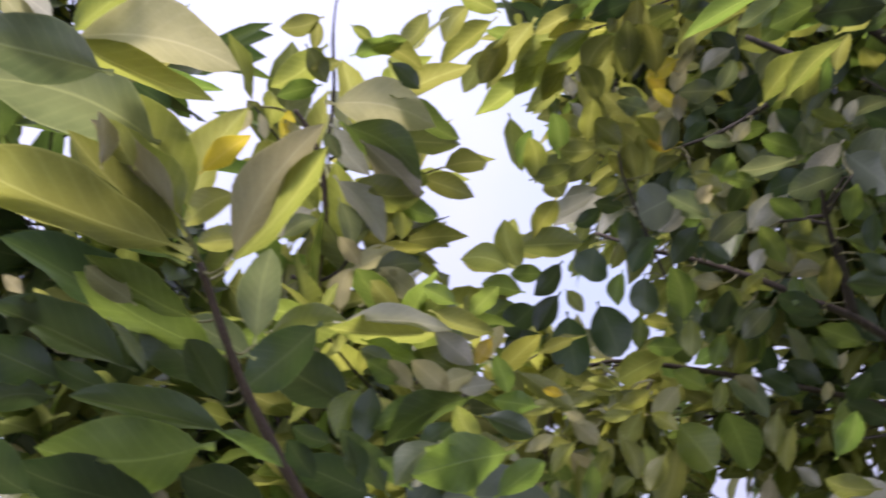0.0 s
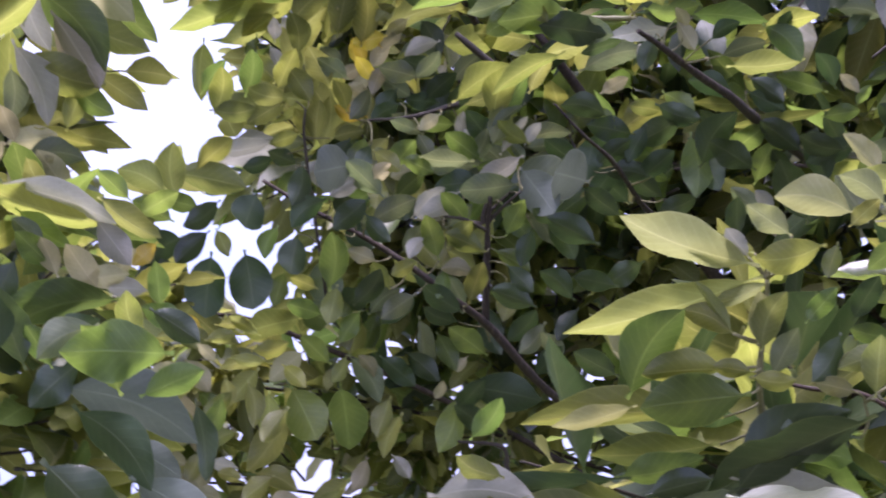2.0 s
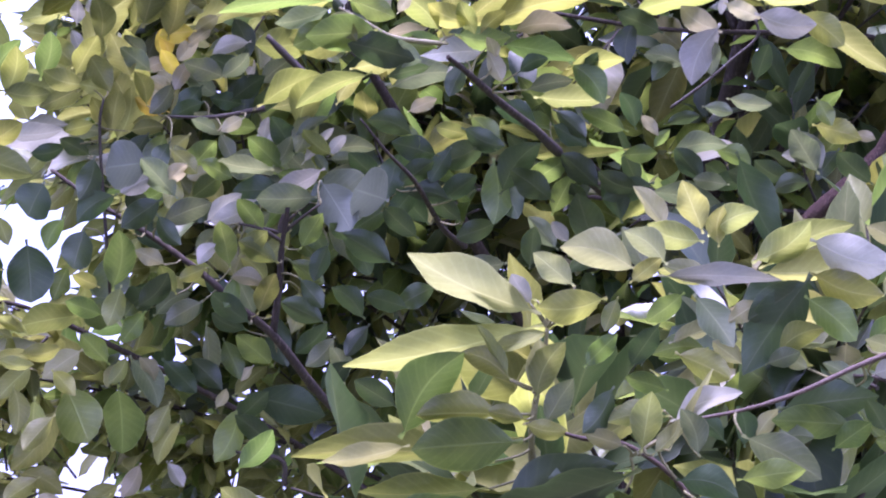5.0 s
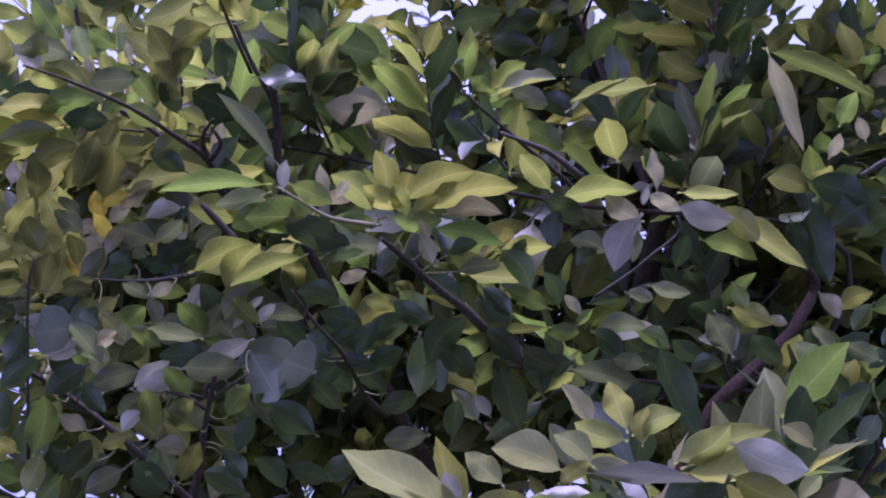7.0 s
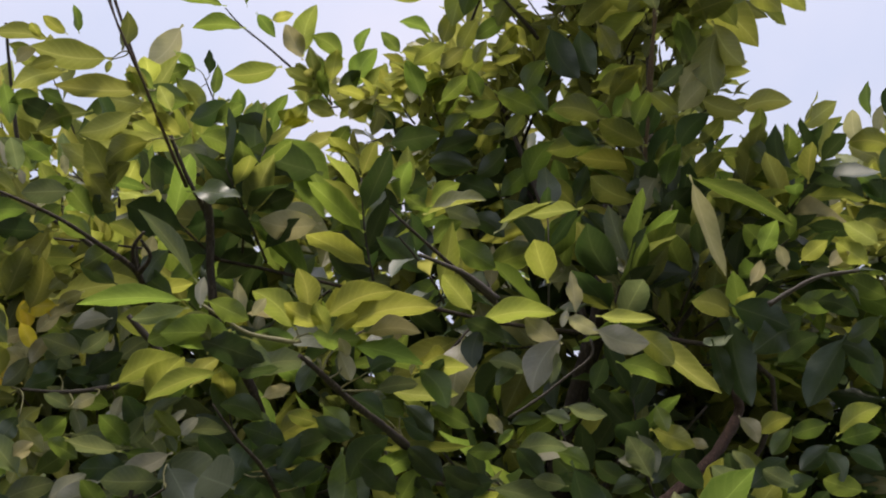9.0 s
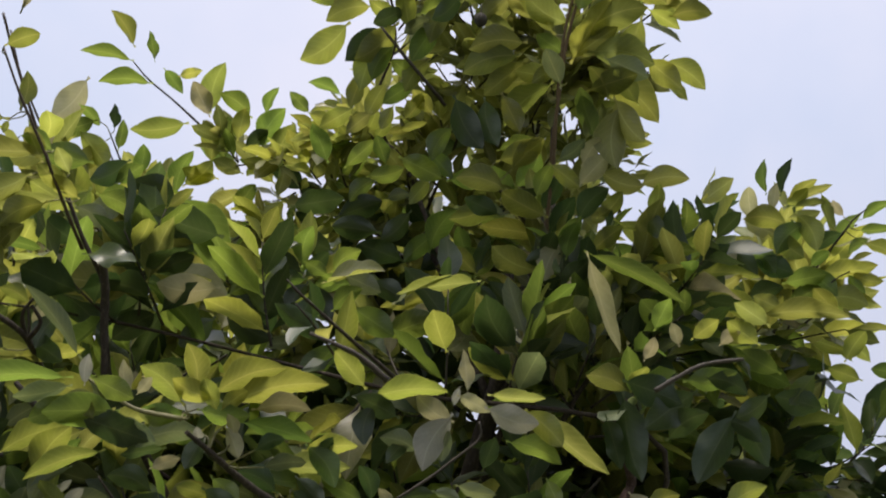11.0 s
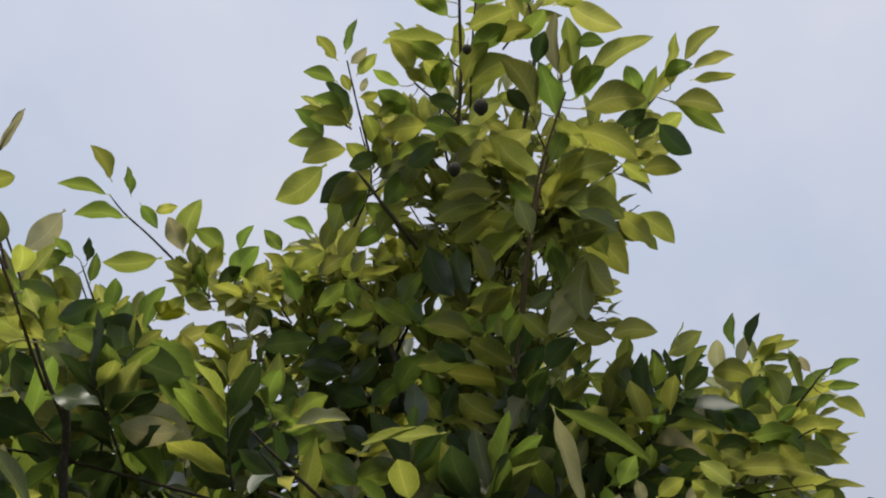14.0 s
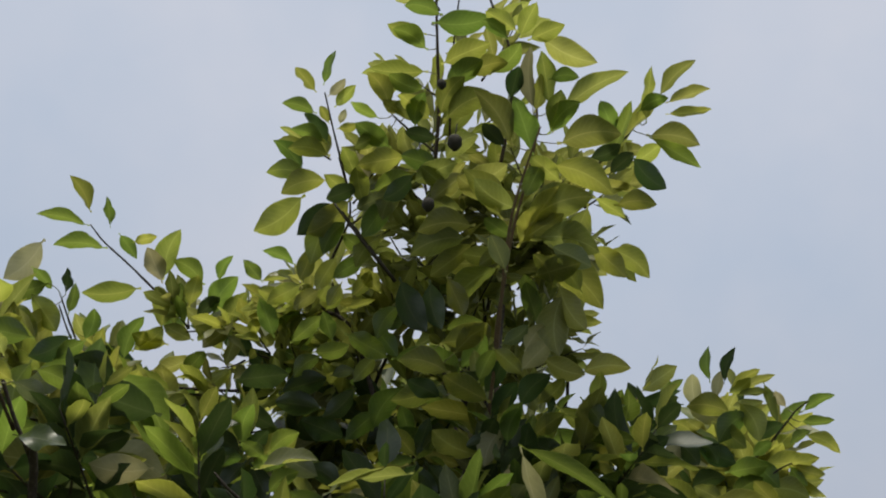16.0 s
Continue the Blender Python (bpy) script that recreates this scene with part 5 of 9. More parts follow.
leaves(tree_main, "olive", "wavy",
       (-0.901, 1.515, 2.47, -1.004, 1.508, 2.416, 0.05, 35),
       (-0.863, 1.581, 2.407, -0.869, 1.533, 2.439, 0.029, 19),
       (-0.892, 1.495, 2.277, -0.851, 1.468, 2.317, 0.032, -9),
       (-0.873, 1.434, 2.479, -0.814, 1.451, 2.486, 0.032, -42),
       (-0.649, 1.557, 1.96, -0.621, 1.534, 2.003, 0.029, -18),
       (-0.762, 1.556, 2.598, -0.722, 1.583, 2.548, 0.036, -45),
       (-0.458, 1.217, 2.147, -0.441, 1.226, 2.122, 0.016, -51),
       (0.379, 1.755, 2.5, 0.328, 1.728, 2.527, 0.034, 28),
       (-0.769, 1.564, 2.16, -0.778, 1.563, 2.111, 0.027, 138),
       (-0.691, 1.756, 2.768, -0.753, 1.688, 2.78, 0.049, 38),
       (-0.646, 1.795, 2.734, -0.586, 1.811, 2.698, 0.036, -49))
leaves(tree_main, "olive", "wavy",
       (-0.117, 1.93, 3.108, -0.154, 1.885, 3.133, 0.031, 19),
       (-0.658, 2.093, 3.362, -0.61, 2.1, 3.385, 0.025, -37),
       (-0.902, 2.119, 3.22, -0.833, 2.157, 3.152, 0.054, -45),
       (-0.445, 2.229, 3.258, -0.385, 2.196, 3.288, 0.037, -26),
       (-0.306, 2.236, 3.278, -0.238, 2.186, 3.311, 0.044, -24),
       (-0.219, 2.258, 3.261, -0.286, 2.203, 3.282, 0.044, 30),
       (0.512, 2.068, 2.92, 0.568, 2.061, 2.86, 0.043, -49))
leaves(tree_main, "olive", "flat",
       (-0.876, 1.534, 2.464, -0.971, 1.529, 2.397, 0.049, 15),
       (-0.758, 1.602, 2.453, -0.669, 1.621, 2.429, 0.049, -47),
       (-0.875, 1.484, 2.309, -0.847, 1.509, 2.258, 0.032, -50),
       (-0.876, 1.535, 2.228, -0.906, 1.512, 2.208, 0.022, 54),
       (-0.406, 1.657, 2.225, -0.447, 1.63, 2.228, 0.024, 46),
       (-0.765, 1.595, 2.352, -0.72, 1.625, 2.357, 0.024, -47),
       (-0.702, 1.52, 2.011, -0.73, 1.503, 1.991, 0.02, 65),
       (-0.667, 1.528, 2.025, -0.627, 1.516, 2.051, 0.025, -39),
       (-0.802, 1.426, 2.73, -0.81, 1.401, 2.739, 0.015, 21),
       (-0.641, 1.559, 2.659, -0.672, 1.51, 2.675, 0.031, 28),
       (-0.188, 1.479, 2.287, -0.224, 1.436, 2.318, 0.031, 26))
leaves(tree_main, "olive", "flat",
       (0.605, 2.048, 2.726, 0.559, 2.015, 2.765, 0.036, 19),
       (0.639, 2.094, 2.62, 0.578, 2.08, 2.639, 0.035, 40),
       (-0.263, 1.913, 3.116, -0.328, 1.914, 3.068, 0.039, 40),
       (-0.541, 2.198, 3.271, -0.519, 2.14, 3.315, 0.038, 7),
       (-0.352, 1.956, 2.784, -0.383, 1.9, 2.852, 0.039, 16),
       (-0.164, 2.011, 2.73, -0.206, 1.995, 2.776, 0.031, 44),
       (-0.041, 1.984, 2.784, -0.088, 1.94, 2.816, 0.035, 27),
       (-0.041, 1.989, 2.777, -0.094, 2.002, 2.716, 0.041, 45))
leaves(tree_main, "mature", "wavy",
       (-0.949, 1.535, 2.4, -0.963, 1.542, 2.336, 0.033, 15),
       (-0.798, 1.576, 2.23, -0.816, 1.579, 2.164, 0.034, 37),
       (-0.924, 1.594, 2.058, -0.937, 1.589, 2.007, 0.027, 61),
       (-0.841, 1.659, 2.011, -0.865, 1.646, 1.964, 0.027, 68),
       (-0.691, 1.747, 1.952, -0.729, 1.698, 1.983, 0.034, 46),
       (-0.341, 1.7, 2.164, -0.281, 1.675, 2.188, 0.035, -39),
       (-0.631, 1.642, 2.128, -0.597, 1.657, 2.074, 0.032, -59),
       (-0.876, 1.649, 2.154, -0.817, 1.643, 2.178, 0.033, -42),
       (-0.854, 1.373, 2.568, -0.819, 1.404, 2.517, 0.037, -43),
       (-0.758, 1.452, 2.531, -0.788, 1.414, 2.536, 0.026, 37),
       (-0.703, 1.47, 2.131, -0.663, 1.481, 2.107, 0.024, -59))
leaves(tree_main, "mature", "wavy",
       (-0.291, 1.885, 2.719, -0.33, 1.855, 2.731, 0.025, 37),
       (-0.315, 1.892, 2.702, -0.274, 1.873, 2.715, 0.023, -36),
       (-0.206, 1.984, 3.032, -0.224, 1.936, 3.068, 0.03, 7),
       (-0.183, 1.975, 3.046, -0.101, 1.981, 2.996, 0.047, -43),
       (0.037, 2.027, 2.976, -0.023, 1.968, 3.016, 0.045, 22),
       (-0.703, 2.065, 3.378, -0.71, 2.018, 3.424, 0.022, -15),
       (-0.388, 2.183, 3.331, -0.43, 2.15, 3.366, 0.03, 30),
       (0.602, 2.113, 2.805, 0.642, 2.128, 2.777, 0.027, -32))
# dark-toned leaves of the main tree hold the shade of its gaps as colour
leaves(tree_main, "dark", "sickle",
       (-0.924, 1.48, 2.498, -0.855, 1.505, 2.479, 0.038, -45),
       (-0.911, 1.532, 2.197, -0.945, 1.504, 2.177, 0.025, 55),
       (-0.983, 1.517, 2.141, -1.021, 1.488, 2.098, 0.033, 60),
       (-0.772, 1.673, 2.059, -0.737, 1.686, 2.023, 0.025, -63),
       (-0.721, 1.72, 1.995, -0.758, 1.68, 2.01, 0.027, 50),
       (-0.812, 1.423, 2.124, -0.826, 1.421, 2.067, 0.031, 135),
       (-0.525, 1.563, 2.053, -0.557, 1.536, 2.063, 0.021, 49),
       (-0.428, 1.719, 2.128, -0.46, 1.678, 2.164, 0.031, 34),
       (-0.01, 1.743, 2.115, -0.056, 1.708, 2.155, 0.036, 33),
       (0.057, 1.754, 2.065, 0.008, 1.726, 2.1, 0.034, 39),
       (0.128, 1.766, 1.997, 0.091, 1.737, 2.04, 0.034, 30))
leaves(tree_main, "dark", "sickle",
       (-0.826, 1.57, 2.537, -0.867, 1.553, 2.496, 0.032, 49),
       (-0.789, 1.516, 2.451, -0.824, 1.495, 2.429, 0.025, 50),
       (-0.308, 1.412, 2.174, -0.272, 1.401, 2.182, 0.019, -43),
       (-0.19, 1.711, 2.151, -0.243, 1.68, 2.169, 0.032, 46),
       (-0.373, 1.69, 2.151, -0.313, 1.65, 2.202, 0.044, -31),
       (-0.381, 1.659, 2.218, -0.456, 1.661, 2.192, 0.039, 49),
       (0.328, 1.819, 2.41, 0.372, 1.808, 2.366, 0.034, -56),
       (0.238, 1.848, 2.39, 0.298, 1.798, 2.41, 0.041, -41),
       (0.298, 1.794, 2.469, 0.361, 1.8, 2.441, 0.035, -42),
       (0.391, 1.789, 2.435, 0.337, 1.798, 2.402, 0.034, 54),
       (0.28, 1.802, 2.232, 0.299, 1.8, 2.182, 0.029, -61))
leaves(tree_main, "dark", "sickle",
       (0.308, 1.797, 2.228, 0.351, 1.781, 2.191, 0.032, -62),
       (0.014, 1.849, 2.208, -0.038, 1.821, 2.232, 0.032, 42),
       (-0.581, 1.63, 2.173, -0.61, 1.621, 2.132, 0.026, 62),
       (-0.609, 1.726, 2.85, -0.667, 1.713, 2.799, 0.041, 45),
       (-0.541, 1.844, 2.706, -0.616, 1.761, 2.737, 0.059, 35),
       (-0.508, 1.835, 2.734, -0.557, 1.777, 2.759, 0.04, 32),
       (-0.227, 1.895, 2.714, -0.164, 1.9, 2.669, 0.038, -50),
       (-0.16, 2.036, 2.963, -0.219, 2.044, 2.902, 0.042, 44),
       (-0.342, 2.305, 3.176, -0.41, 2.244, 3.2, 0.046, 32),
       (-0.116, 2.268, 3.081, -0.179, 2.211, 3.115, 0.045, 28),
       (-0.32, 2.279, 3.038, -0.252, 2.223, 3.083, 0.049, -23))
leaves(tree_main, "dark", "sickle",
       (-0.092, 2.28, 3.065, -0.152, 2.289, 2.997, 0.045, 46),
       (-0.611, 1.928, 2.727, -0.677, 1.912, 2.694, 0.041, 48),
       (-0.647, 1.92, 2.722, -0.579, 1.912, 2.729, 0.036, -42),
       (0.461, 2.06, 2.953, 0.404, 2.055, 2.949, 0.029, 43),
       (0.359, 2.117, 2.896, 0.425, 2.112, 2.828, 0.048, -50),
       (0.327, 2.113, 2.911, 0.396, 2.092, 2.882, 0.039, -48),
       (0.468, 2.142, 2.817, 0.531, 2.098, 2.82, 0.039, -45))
leaves(tree_main, "young", "round",
       (-0.972, 1.574, 2.316, -1.023, 1.548, 2.304, 0.039, 47),
       (-1.002, 1.584, 2.267, -0.995, 1.539, 2.279, 0.037, 17),
       (-1.103, 1.556, 2.192, -1.159, 1.522, 2.211, 0.044, 34))
leaves(tree_main, "pale", "wavy",
       (-0.947, 1.621, 2.261, -1.041, 1.6, 2.241, 0.04, 26),
       (-0.419, 1.626, 2.276, -0.421, 1.6, 2.299, 0.017, 2),
       (-0.88, 1.504, 2.369, -0.88, 1.485, 2.384, 0.013, 12),
       (-0.901, 1.501, 2.356, -0.893, 1.481, 2.383, 0.018, -8),
       (-0.667, 1.586, 2.205, -0.653, 1.566, 2.231, 0.018, 1))
leaves(tree_main, "under", "scythe",
       (-0.818, 1.632, 2.363, -0.786, 1.624, 2.41, 0.025, -28),
       (-1.104, 1.53, 1.92, -1.105, 1.53, 1.83, 0.046, 129),
       (-0.834, 1.694, 1.922, -0.847, 1.664, 1.949, 0.021, 36),
       (-0.765, 1.735, 1.894, -0.748, 1.725, 1.918, 0.016, -23),
       (-1.023, 1.632, 1.761, -1.052, 1.595, 1.764, 0.025, 64),
       (-0.937, 1.682, 1.77, -0.968, 1.651, 1.747, 0.025, 73),
       (-0.637, 1.55, 1.996, -0.672, 1.522, 1.997, 0.023, 57),
       (-0.332, 1.403, 2.184, -0.337, 1.381, 2.205, 0.015, 7),
       (0.12, 1.671, 2.618, 0.172, 1.778, 2.504, 0.035, 20),
       (0.209, 1.795, 2.498, 0.224, 1.763, 2.522, 0.021, -18),
       (-0.679, 1.356, 2.819, -0.638, 1.309, 2.868, 0.016, 22))
leaves(tree_main, "under", "scythe",
       (0.116, 1.949, 2.835, 0.078, 1.969, 2.758, 0.043, 40))
leaves(tree_main, "dull", "sickle",
       (-0.784, 1.647, 2.365, -0.718, 1.64, 2.383, 0.035, -38),
       (-0.78, 1.551, 2.287, -0.808, 1.545, 2.24, 0.027, 48),
       (-0.833, 1.665, 2.005, -0.781, 1.66, 2.033, 0.029, -43),
       (-0.863, 1.669, 1.954, -0.831, 1.701, 1.89, 0.036, -52),
       (-0.61, 1.761, 1.994, -0.646, 1.745, 1.949, 0.029, 67),
       (-0.592, 1.62, 2.199, -0.529, 1.642, 2.21, 0.028, -35),
       (-0.523, 1.648, 2.187, -0.614, 1.643, 2.163, 0.04, 38),
       (-0.504, 1.603, 2.278, -0.416, 1.613, 2.295, 0.038, -43),
       (-0.937, 1.577, 2.236, -0.892, 1.582, 2.24, 0.024, -48),
       (-0.619, 1.505, 2.125, -0.677, 1.466, 2.125, 0.028, 31),
       (-0.188, 1.73, 2.16, -0.081, 1.754, 2.124, 0.037, -31))
leaves(tree_main, "dull", "sickle",
       (-0.463, 1.212, 2.153, -0.515, 1.193, 2.131, 0.025, 29),
       (-0.152, 1.695, 2.194, -0.077, 1.68, 2.19, 0.032, -34),
       (0.191, 1.83, 2.205, 0.155, 1.805, 2.236, 0.028, 31),
       (0.37, 2.057, 2.614, 0.325, 2.064, 2.582, 0.028, 55),
       (-0.697, 1.749, 2.776, -0.641, 1.768, 2.738, 0.036, -48),
       (-0.21, 2.021, 2.98, -0.161, 2.012, 2.983, 0.024, -40),
       (0.047, 2.086, 2.888, -0.019, 2.087, 2.88, 0.032, 44))
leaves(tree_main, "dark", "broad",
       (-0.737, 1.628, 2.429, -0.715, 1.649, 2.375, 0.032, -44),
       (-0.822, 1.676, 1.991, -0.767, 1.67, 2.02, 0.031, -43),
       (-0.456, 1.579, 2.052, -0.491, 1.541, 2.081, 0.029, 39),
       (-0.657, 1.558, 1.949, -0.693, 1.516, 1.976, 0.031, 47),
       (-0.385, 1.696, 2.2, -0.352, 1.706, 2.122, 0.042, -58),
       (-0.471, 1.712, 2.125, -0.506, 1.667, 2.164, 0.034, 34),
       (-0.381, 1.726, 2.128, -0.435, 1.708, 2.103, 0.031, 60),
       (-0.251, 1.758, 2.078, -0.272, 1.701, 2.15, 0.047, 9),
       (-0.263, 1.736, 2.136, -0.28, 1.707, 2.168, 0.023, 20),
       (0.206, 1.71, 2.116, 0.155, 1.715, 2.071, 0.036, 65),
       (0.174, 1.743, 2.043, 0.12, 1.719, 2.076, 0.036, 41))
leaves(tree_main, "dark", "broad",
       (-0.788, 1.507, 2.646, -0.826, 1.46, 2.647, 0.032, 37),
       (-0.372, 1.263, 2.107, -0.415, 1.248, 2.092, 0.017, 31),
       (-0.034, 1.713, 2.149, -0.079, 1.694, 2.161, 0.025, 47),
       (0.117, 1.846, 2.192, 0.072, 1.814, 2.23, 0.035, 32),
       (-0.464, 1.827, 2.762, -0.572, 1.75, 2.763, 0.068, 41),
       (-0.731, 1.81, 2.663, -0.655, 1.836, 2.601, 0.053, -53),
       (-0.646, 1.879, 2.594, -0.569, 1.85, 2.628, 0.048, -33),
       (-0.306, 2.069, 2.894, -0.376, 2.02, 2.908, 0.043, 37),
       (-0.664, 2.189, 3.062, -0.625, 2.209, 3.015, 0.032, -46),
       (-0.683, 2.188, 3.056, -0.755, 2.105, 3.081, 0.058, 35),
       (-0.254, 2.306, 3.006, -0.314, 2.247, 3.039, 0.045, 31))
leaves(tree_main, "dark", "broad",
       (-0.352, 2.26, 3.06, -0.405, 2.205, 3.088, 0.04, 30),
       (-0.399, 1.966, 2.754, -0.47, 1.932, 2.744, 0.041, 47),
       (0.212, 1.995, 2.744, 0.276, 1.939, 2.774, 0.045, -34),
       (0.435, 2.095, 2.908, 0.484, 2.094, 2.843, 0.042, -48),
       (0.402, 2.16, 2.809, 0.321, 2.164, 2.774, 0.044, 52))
leaves(tree_main, "yellow", "droop",
       (-0.835, 1.619, 2.37, -0.825, 1.592, 2.397, 0.02, -8),
       (-0.775, 1.55, 2.292, -0.785, 1.513, 2.315, 0.023, 24))
leaves(tree_left, "silver", "sickle",
       (-0.663, 0.802, 1.665, -0.597, 0.869, 1.634, 0.042, -44))
leaves(tree_left, "silver", "broad",
       (-0.664, 0.874, 1.642, -0.628, 0.9, 1.62, 0.024, -64),
       (-0.63, 0.843, 1.61, -0.582, 0.88, 1.573, 0.03, -65))
leaves(tree_main, "mature", "broad",
       (-0.979, 1.446, 2.264, -0.946, 1.45, 2.311, 0.024, -16),
       (-0.684, 1.62, 2.243, -0.728, 1.583, 2.24, 0.028, 48),
       (-0.499, 1.628, 2.237, -0.47, 1.639, 2.204, 0.022, -53),
       (-0.576, 1.67, 2.108, -0.544, 1.683, 2.048, 0.034, -59),
       (-0.83, 1.558, 2.551, -0.766, 1.552, 2.565, 0.034, -35),
       (-0.684, 1.554, 2.464, -0.728, 1.542, 2.415, 0.035, 49),
       (-0.46, 1.219, 2.143, -0.499, 1.205, 2.111, 0.027, 54),
       (0.331, 1.814, 2.173, 0.272, 1.801, 2.187, 0.034, 48),
       (-0.044, 1.928, 2.726, -0.081, 1.999, 2.634, 0.046, -10),
       (0.294, 1.948, 2.632, 0.231, 1.903, 2.677, 0.045, 26),
       (0.505, 2.12, 2.65, 0.431, 2.092, 2.683, 0.044, 35))
leaves(tree_main, "mature", "broad",
       (-0.109, 2.102, 2.864, -0.034, 2.059, 2.886, 0.044, -36),
       (0.042, 2.041, 2.955, 0.094, 1.995, 2.981, 0.036, -28),
       (-0.854, 2.086, 3.286, -0.818, 2.131, 3.263, 0.026, -22),
       (-0.821, 2.116, 3.266, -0.888, 2.096, 3.219, 0.045, 43),
       (-0.241, 2.287, 3.218, -0.166, 2.235, 3.252, 0.048, -27),
       (-0.549, 2.287, 3.145, -0.502, 2.24, 3.187, 0.04, -14),
       (0.247, 1.913, 2.869, 0.285, 1.92, 2.812, 0.034, -42),
       (0.583, 2.088, 2.858, 0.614, 2.054, 2.871, 0.024, -36))
leaves(tree_main, "mature", "scythe",
       (-0.93, 1.479, 2.266, -0.901, 1.439, 2.312, 0.034, 12),
       (-1.047, 1.495, 2.097, -1.09, 1.449, 2.066, 0.037, 60),
       (-0.923, 1.568, 2.115, -0.939, 1.563, 2.066, 0.026, 57),
       (-1.082, 1.552, 1.902, -1.092, 1.593, 1.823, 0.039, -7),
       (-0.805, 1.488, 1.976, -0.785, 1.448, 2.037, 0.039, 13),
       (-0.656, 1.517, 2.703, -0.693, 1.481, 2.703, 0.027, 36),
       (-0.462, 1.208, 2.16, -0.577, 1.198, 2.153, 0.024, 24),
       (-0.373, 1.38, 2.211, -0.311, 1.384, 2.204, 0.029, -48),
       (0.266, 1.802, 2.466, 0.346, 1.783, 2.471, 0.039, -47),
       (-0.484, 1.903, 2.59, -0.575, 1.803, 2.657, 0.041, 13),
       (-0.245, 1.994, 3.013, -0.173, 1.973, 3.017, 0.037, -37))
leaves(tree_main, "mature", "scythe",
       (-0.225, 1.997, 3.012, -0.275, 2.003, 2.962, 0.035, 42),
       (-0.081, 1.942, 3.093, -0.121, 1.964, 3.026, 0.04, 32),
       (0.035, 2.015, 2.993, 0.081, 1.951, 3.034, 0.043, -18),
       (-0.708, 2.092, 3.344, -0.821, 2.081, 3.341, 0.041, 16),
       (-0.744, 2.055, 3.374, -0.854, 2.033, 3.385, 0.032, 16),
       (-0.509, 2.173, 3.313, -0.57, 2.111, 3.33, 0.044, 30),
       (-0.317, 2.165, 3.366, -0.391, 2.145, 3.387, 0.032, 15),
       (-0.748, 2.205, 3.183, -0.726, 2.15, 3.228, 0.038, 11),
       (-0.193, 2.251, 3.274, -0.093, 2.256, 3.22, 0.056, -43),
       (-0.27, 2.277, 3.228, -0.339, 2.277, 3.171, 0.044, 44),
       (-0.244, 2.324, 3.165, -0.171, 2.292, 3.179, 0.04, -35))
leaves(tree_main, "mature", "scythe",
       (-0.565, 1.855, 2.864, -0.481, 1.958, 2.759, 0.048, -9),
       (-0.698, 1.813, 2.861, -0.716, 1.829, 2.779, 0.044, 11),
       (-0.62, 1.839, 2.863, -0.69, 1.828, 2.842, 0.031, 21),
       (-0.747, 1.861, 2.76, -0.671, 1.877, 2.728, 0.044, -50),
       (-0.687, 1.88, 2.765, -0.617, 1.9, 2.721, 0.044, -51),
       (-0.339, 1.968, 2.769, -0.398, 1.949, 2.744, 0.034, 50),
       (0.068, 1.958, 2.824, 0.106, 1.966, 2.772, 0.032, -45),
       (0.426, 2.06, 2.964, 0.416, 2.023, 2.996, 0.025, -11),
       (0.509, 2.028, 2.982, 0.51, 2, 3.047, 0.024, 130),
       (0.583, 2.042, 2.931, 0.518, 2.065, 2.872, 0.046, 49),
       (0.667, 2.034, 2.902, 0.728, 2.019, 2.898, 0.026, -23))
leaves(tree_main, "mature", "scythe",
       (0.689, 2.036, 2.887, 0.648, 2.053, 2.864, 0.021, 36),
       (0.647, 2.081, 2.838, 0.676, 2.087, 2.798, 0.024, -36))
leaves(tree_main, "dull", "wavy",
       (-0.804, 1.534, 2.295, -0.83, 1.489, 2.309, 0.027, 37),
       (-0.717, 1.574, 2.299, -0.759, 1.529, 2.301, 0.031, 44),
       (-0.593, 1.656, 2.126, -0.572, 1.69, 2.073, 0.03, -32),
       (-0.704, 1.627, 2.097, -0.662, 1.618, 2.12, 0.024, -38),
       (-0.831, 1.572, 2.34, -0.85, 1.535, 2.356, 0.023, 34),
       (-0.835, 1.638, 2.219, -0.792, 1.657, 2.168, 0.035, -59),
       (0.034, 1.721, 2.159, 0.002, 1.682, 2.207, 0.035, 18),
       (0.15, 1.714, 2.135, 0.109, 1.69, 2.165, 0.029, 35),
       (-0.431, 1.238, 2.125, -0.379, 1.244, 2.103, 0.028, -53),
       (-0.656, 1.603, 2.176, -0.727, 1.581, 2.172, 0.031, 37),
       (-0.633, 1.84, 2.855, -0.698, 1.817, 2.808, 0.044, 48))
leaves(tree_main, "dull", "wavy",
       (0.41, 2.068, 2.957, 0.372, 2.08, 2.923, 0.026, 47))
leaves(tree_main, "dull", "scythe",
       (-0.725, 1.571, 2.297, -0.681, 1.555, 2.322, 0.026, -27),
       (-0.736, 1.62, 2.204, -0.664, 1.666, 2.213, 0.033, -30),
       (-0.602, 1.784, 1.932, -0.614, 1.748, 1.976, 0.028, 22),
       (-0.763, 1.667, 2.225, -0.666, 1.692, 2.212, 0.032, -31),
       (-0.814, 1.439, 2.514, -0.869, 1.394, 2.495, 0.04, 44),
       (-0.836, 1.532, 2.583, -0.858, 1.483, 2.6, 0.029, 30),
       (-0.454, 1.201, 2.176, -0.514, 1.161, 2.243, 0.02, 23),
       (-0.123, 1.518, 2.22, -0.171, 1.494, 2.228, 0.026, 44),
       (-0.08, 1.536, 2.183, -0.029, 1.534, 2.169, 0.022, -44),
       (-0.658, 1.603, 2.174, -0.626, 1.581, 2.208, 0.027, -19),
       (-0.577, 1.598, 2.244, -0.627, 1.593, 2.203, 0.018, 28))
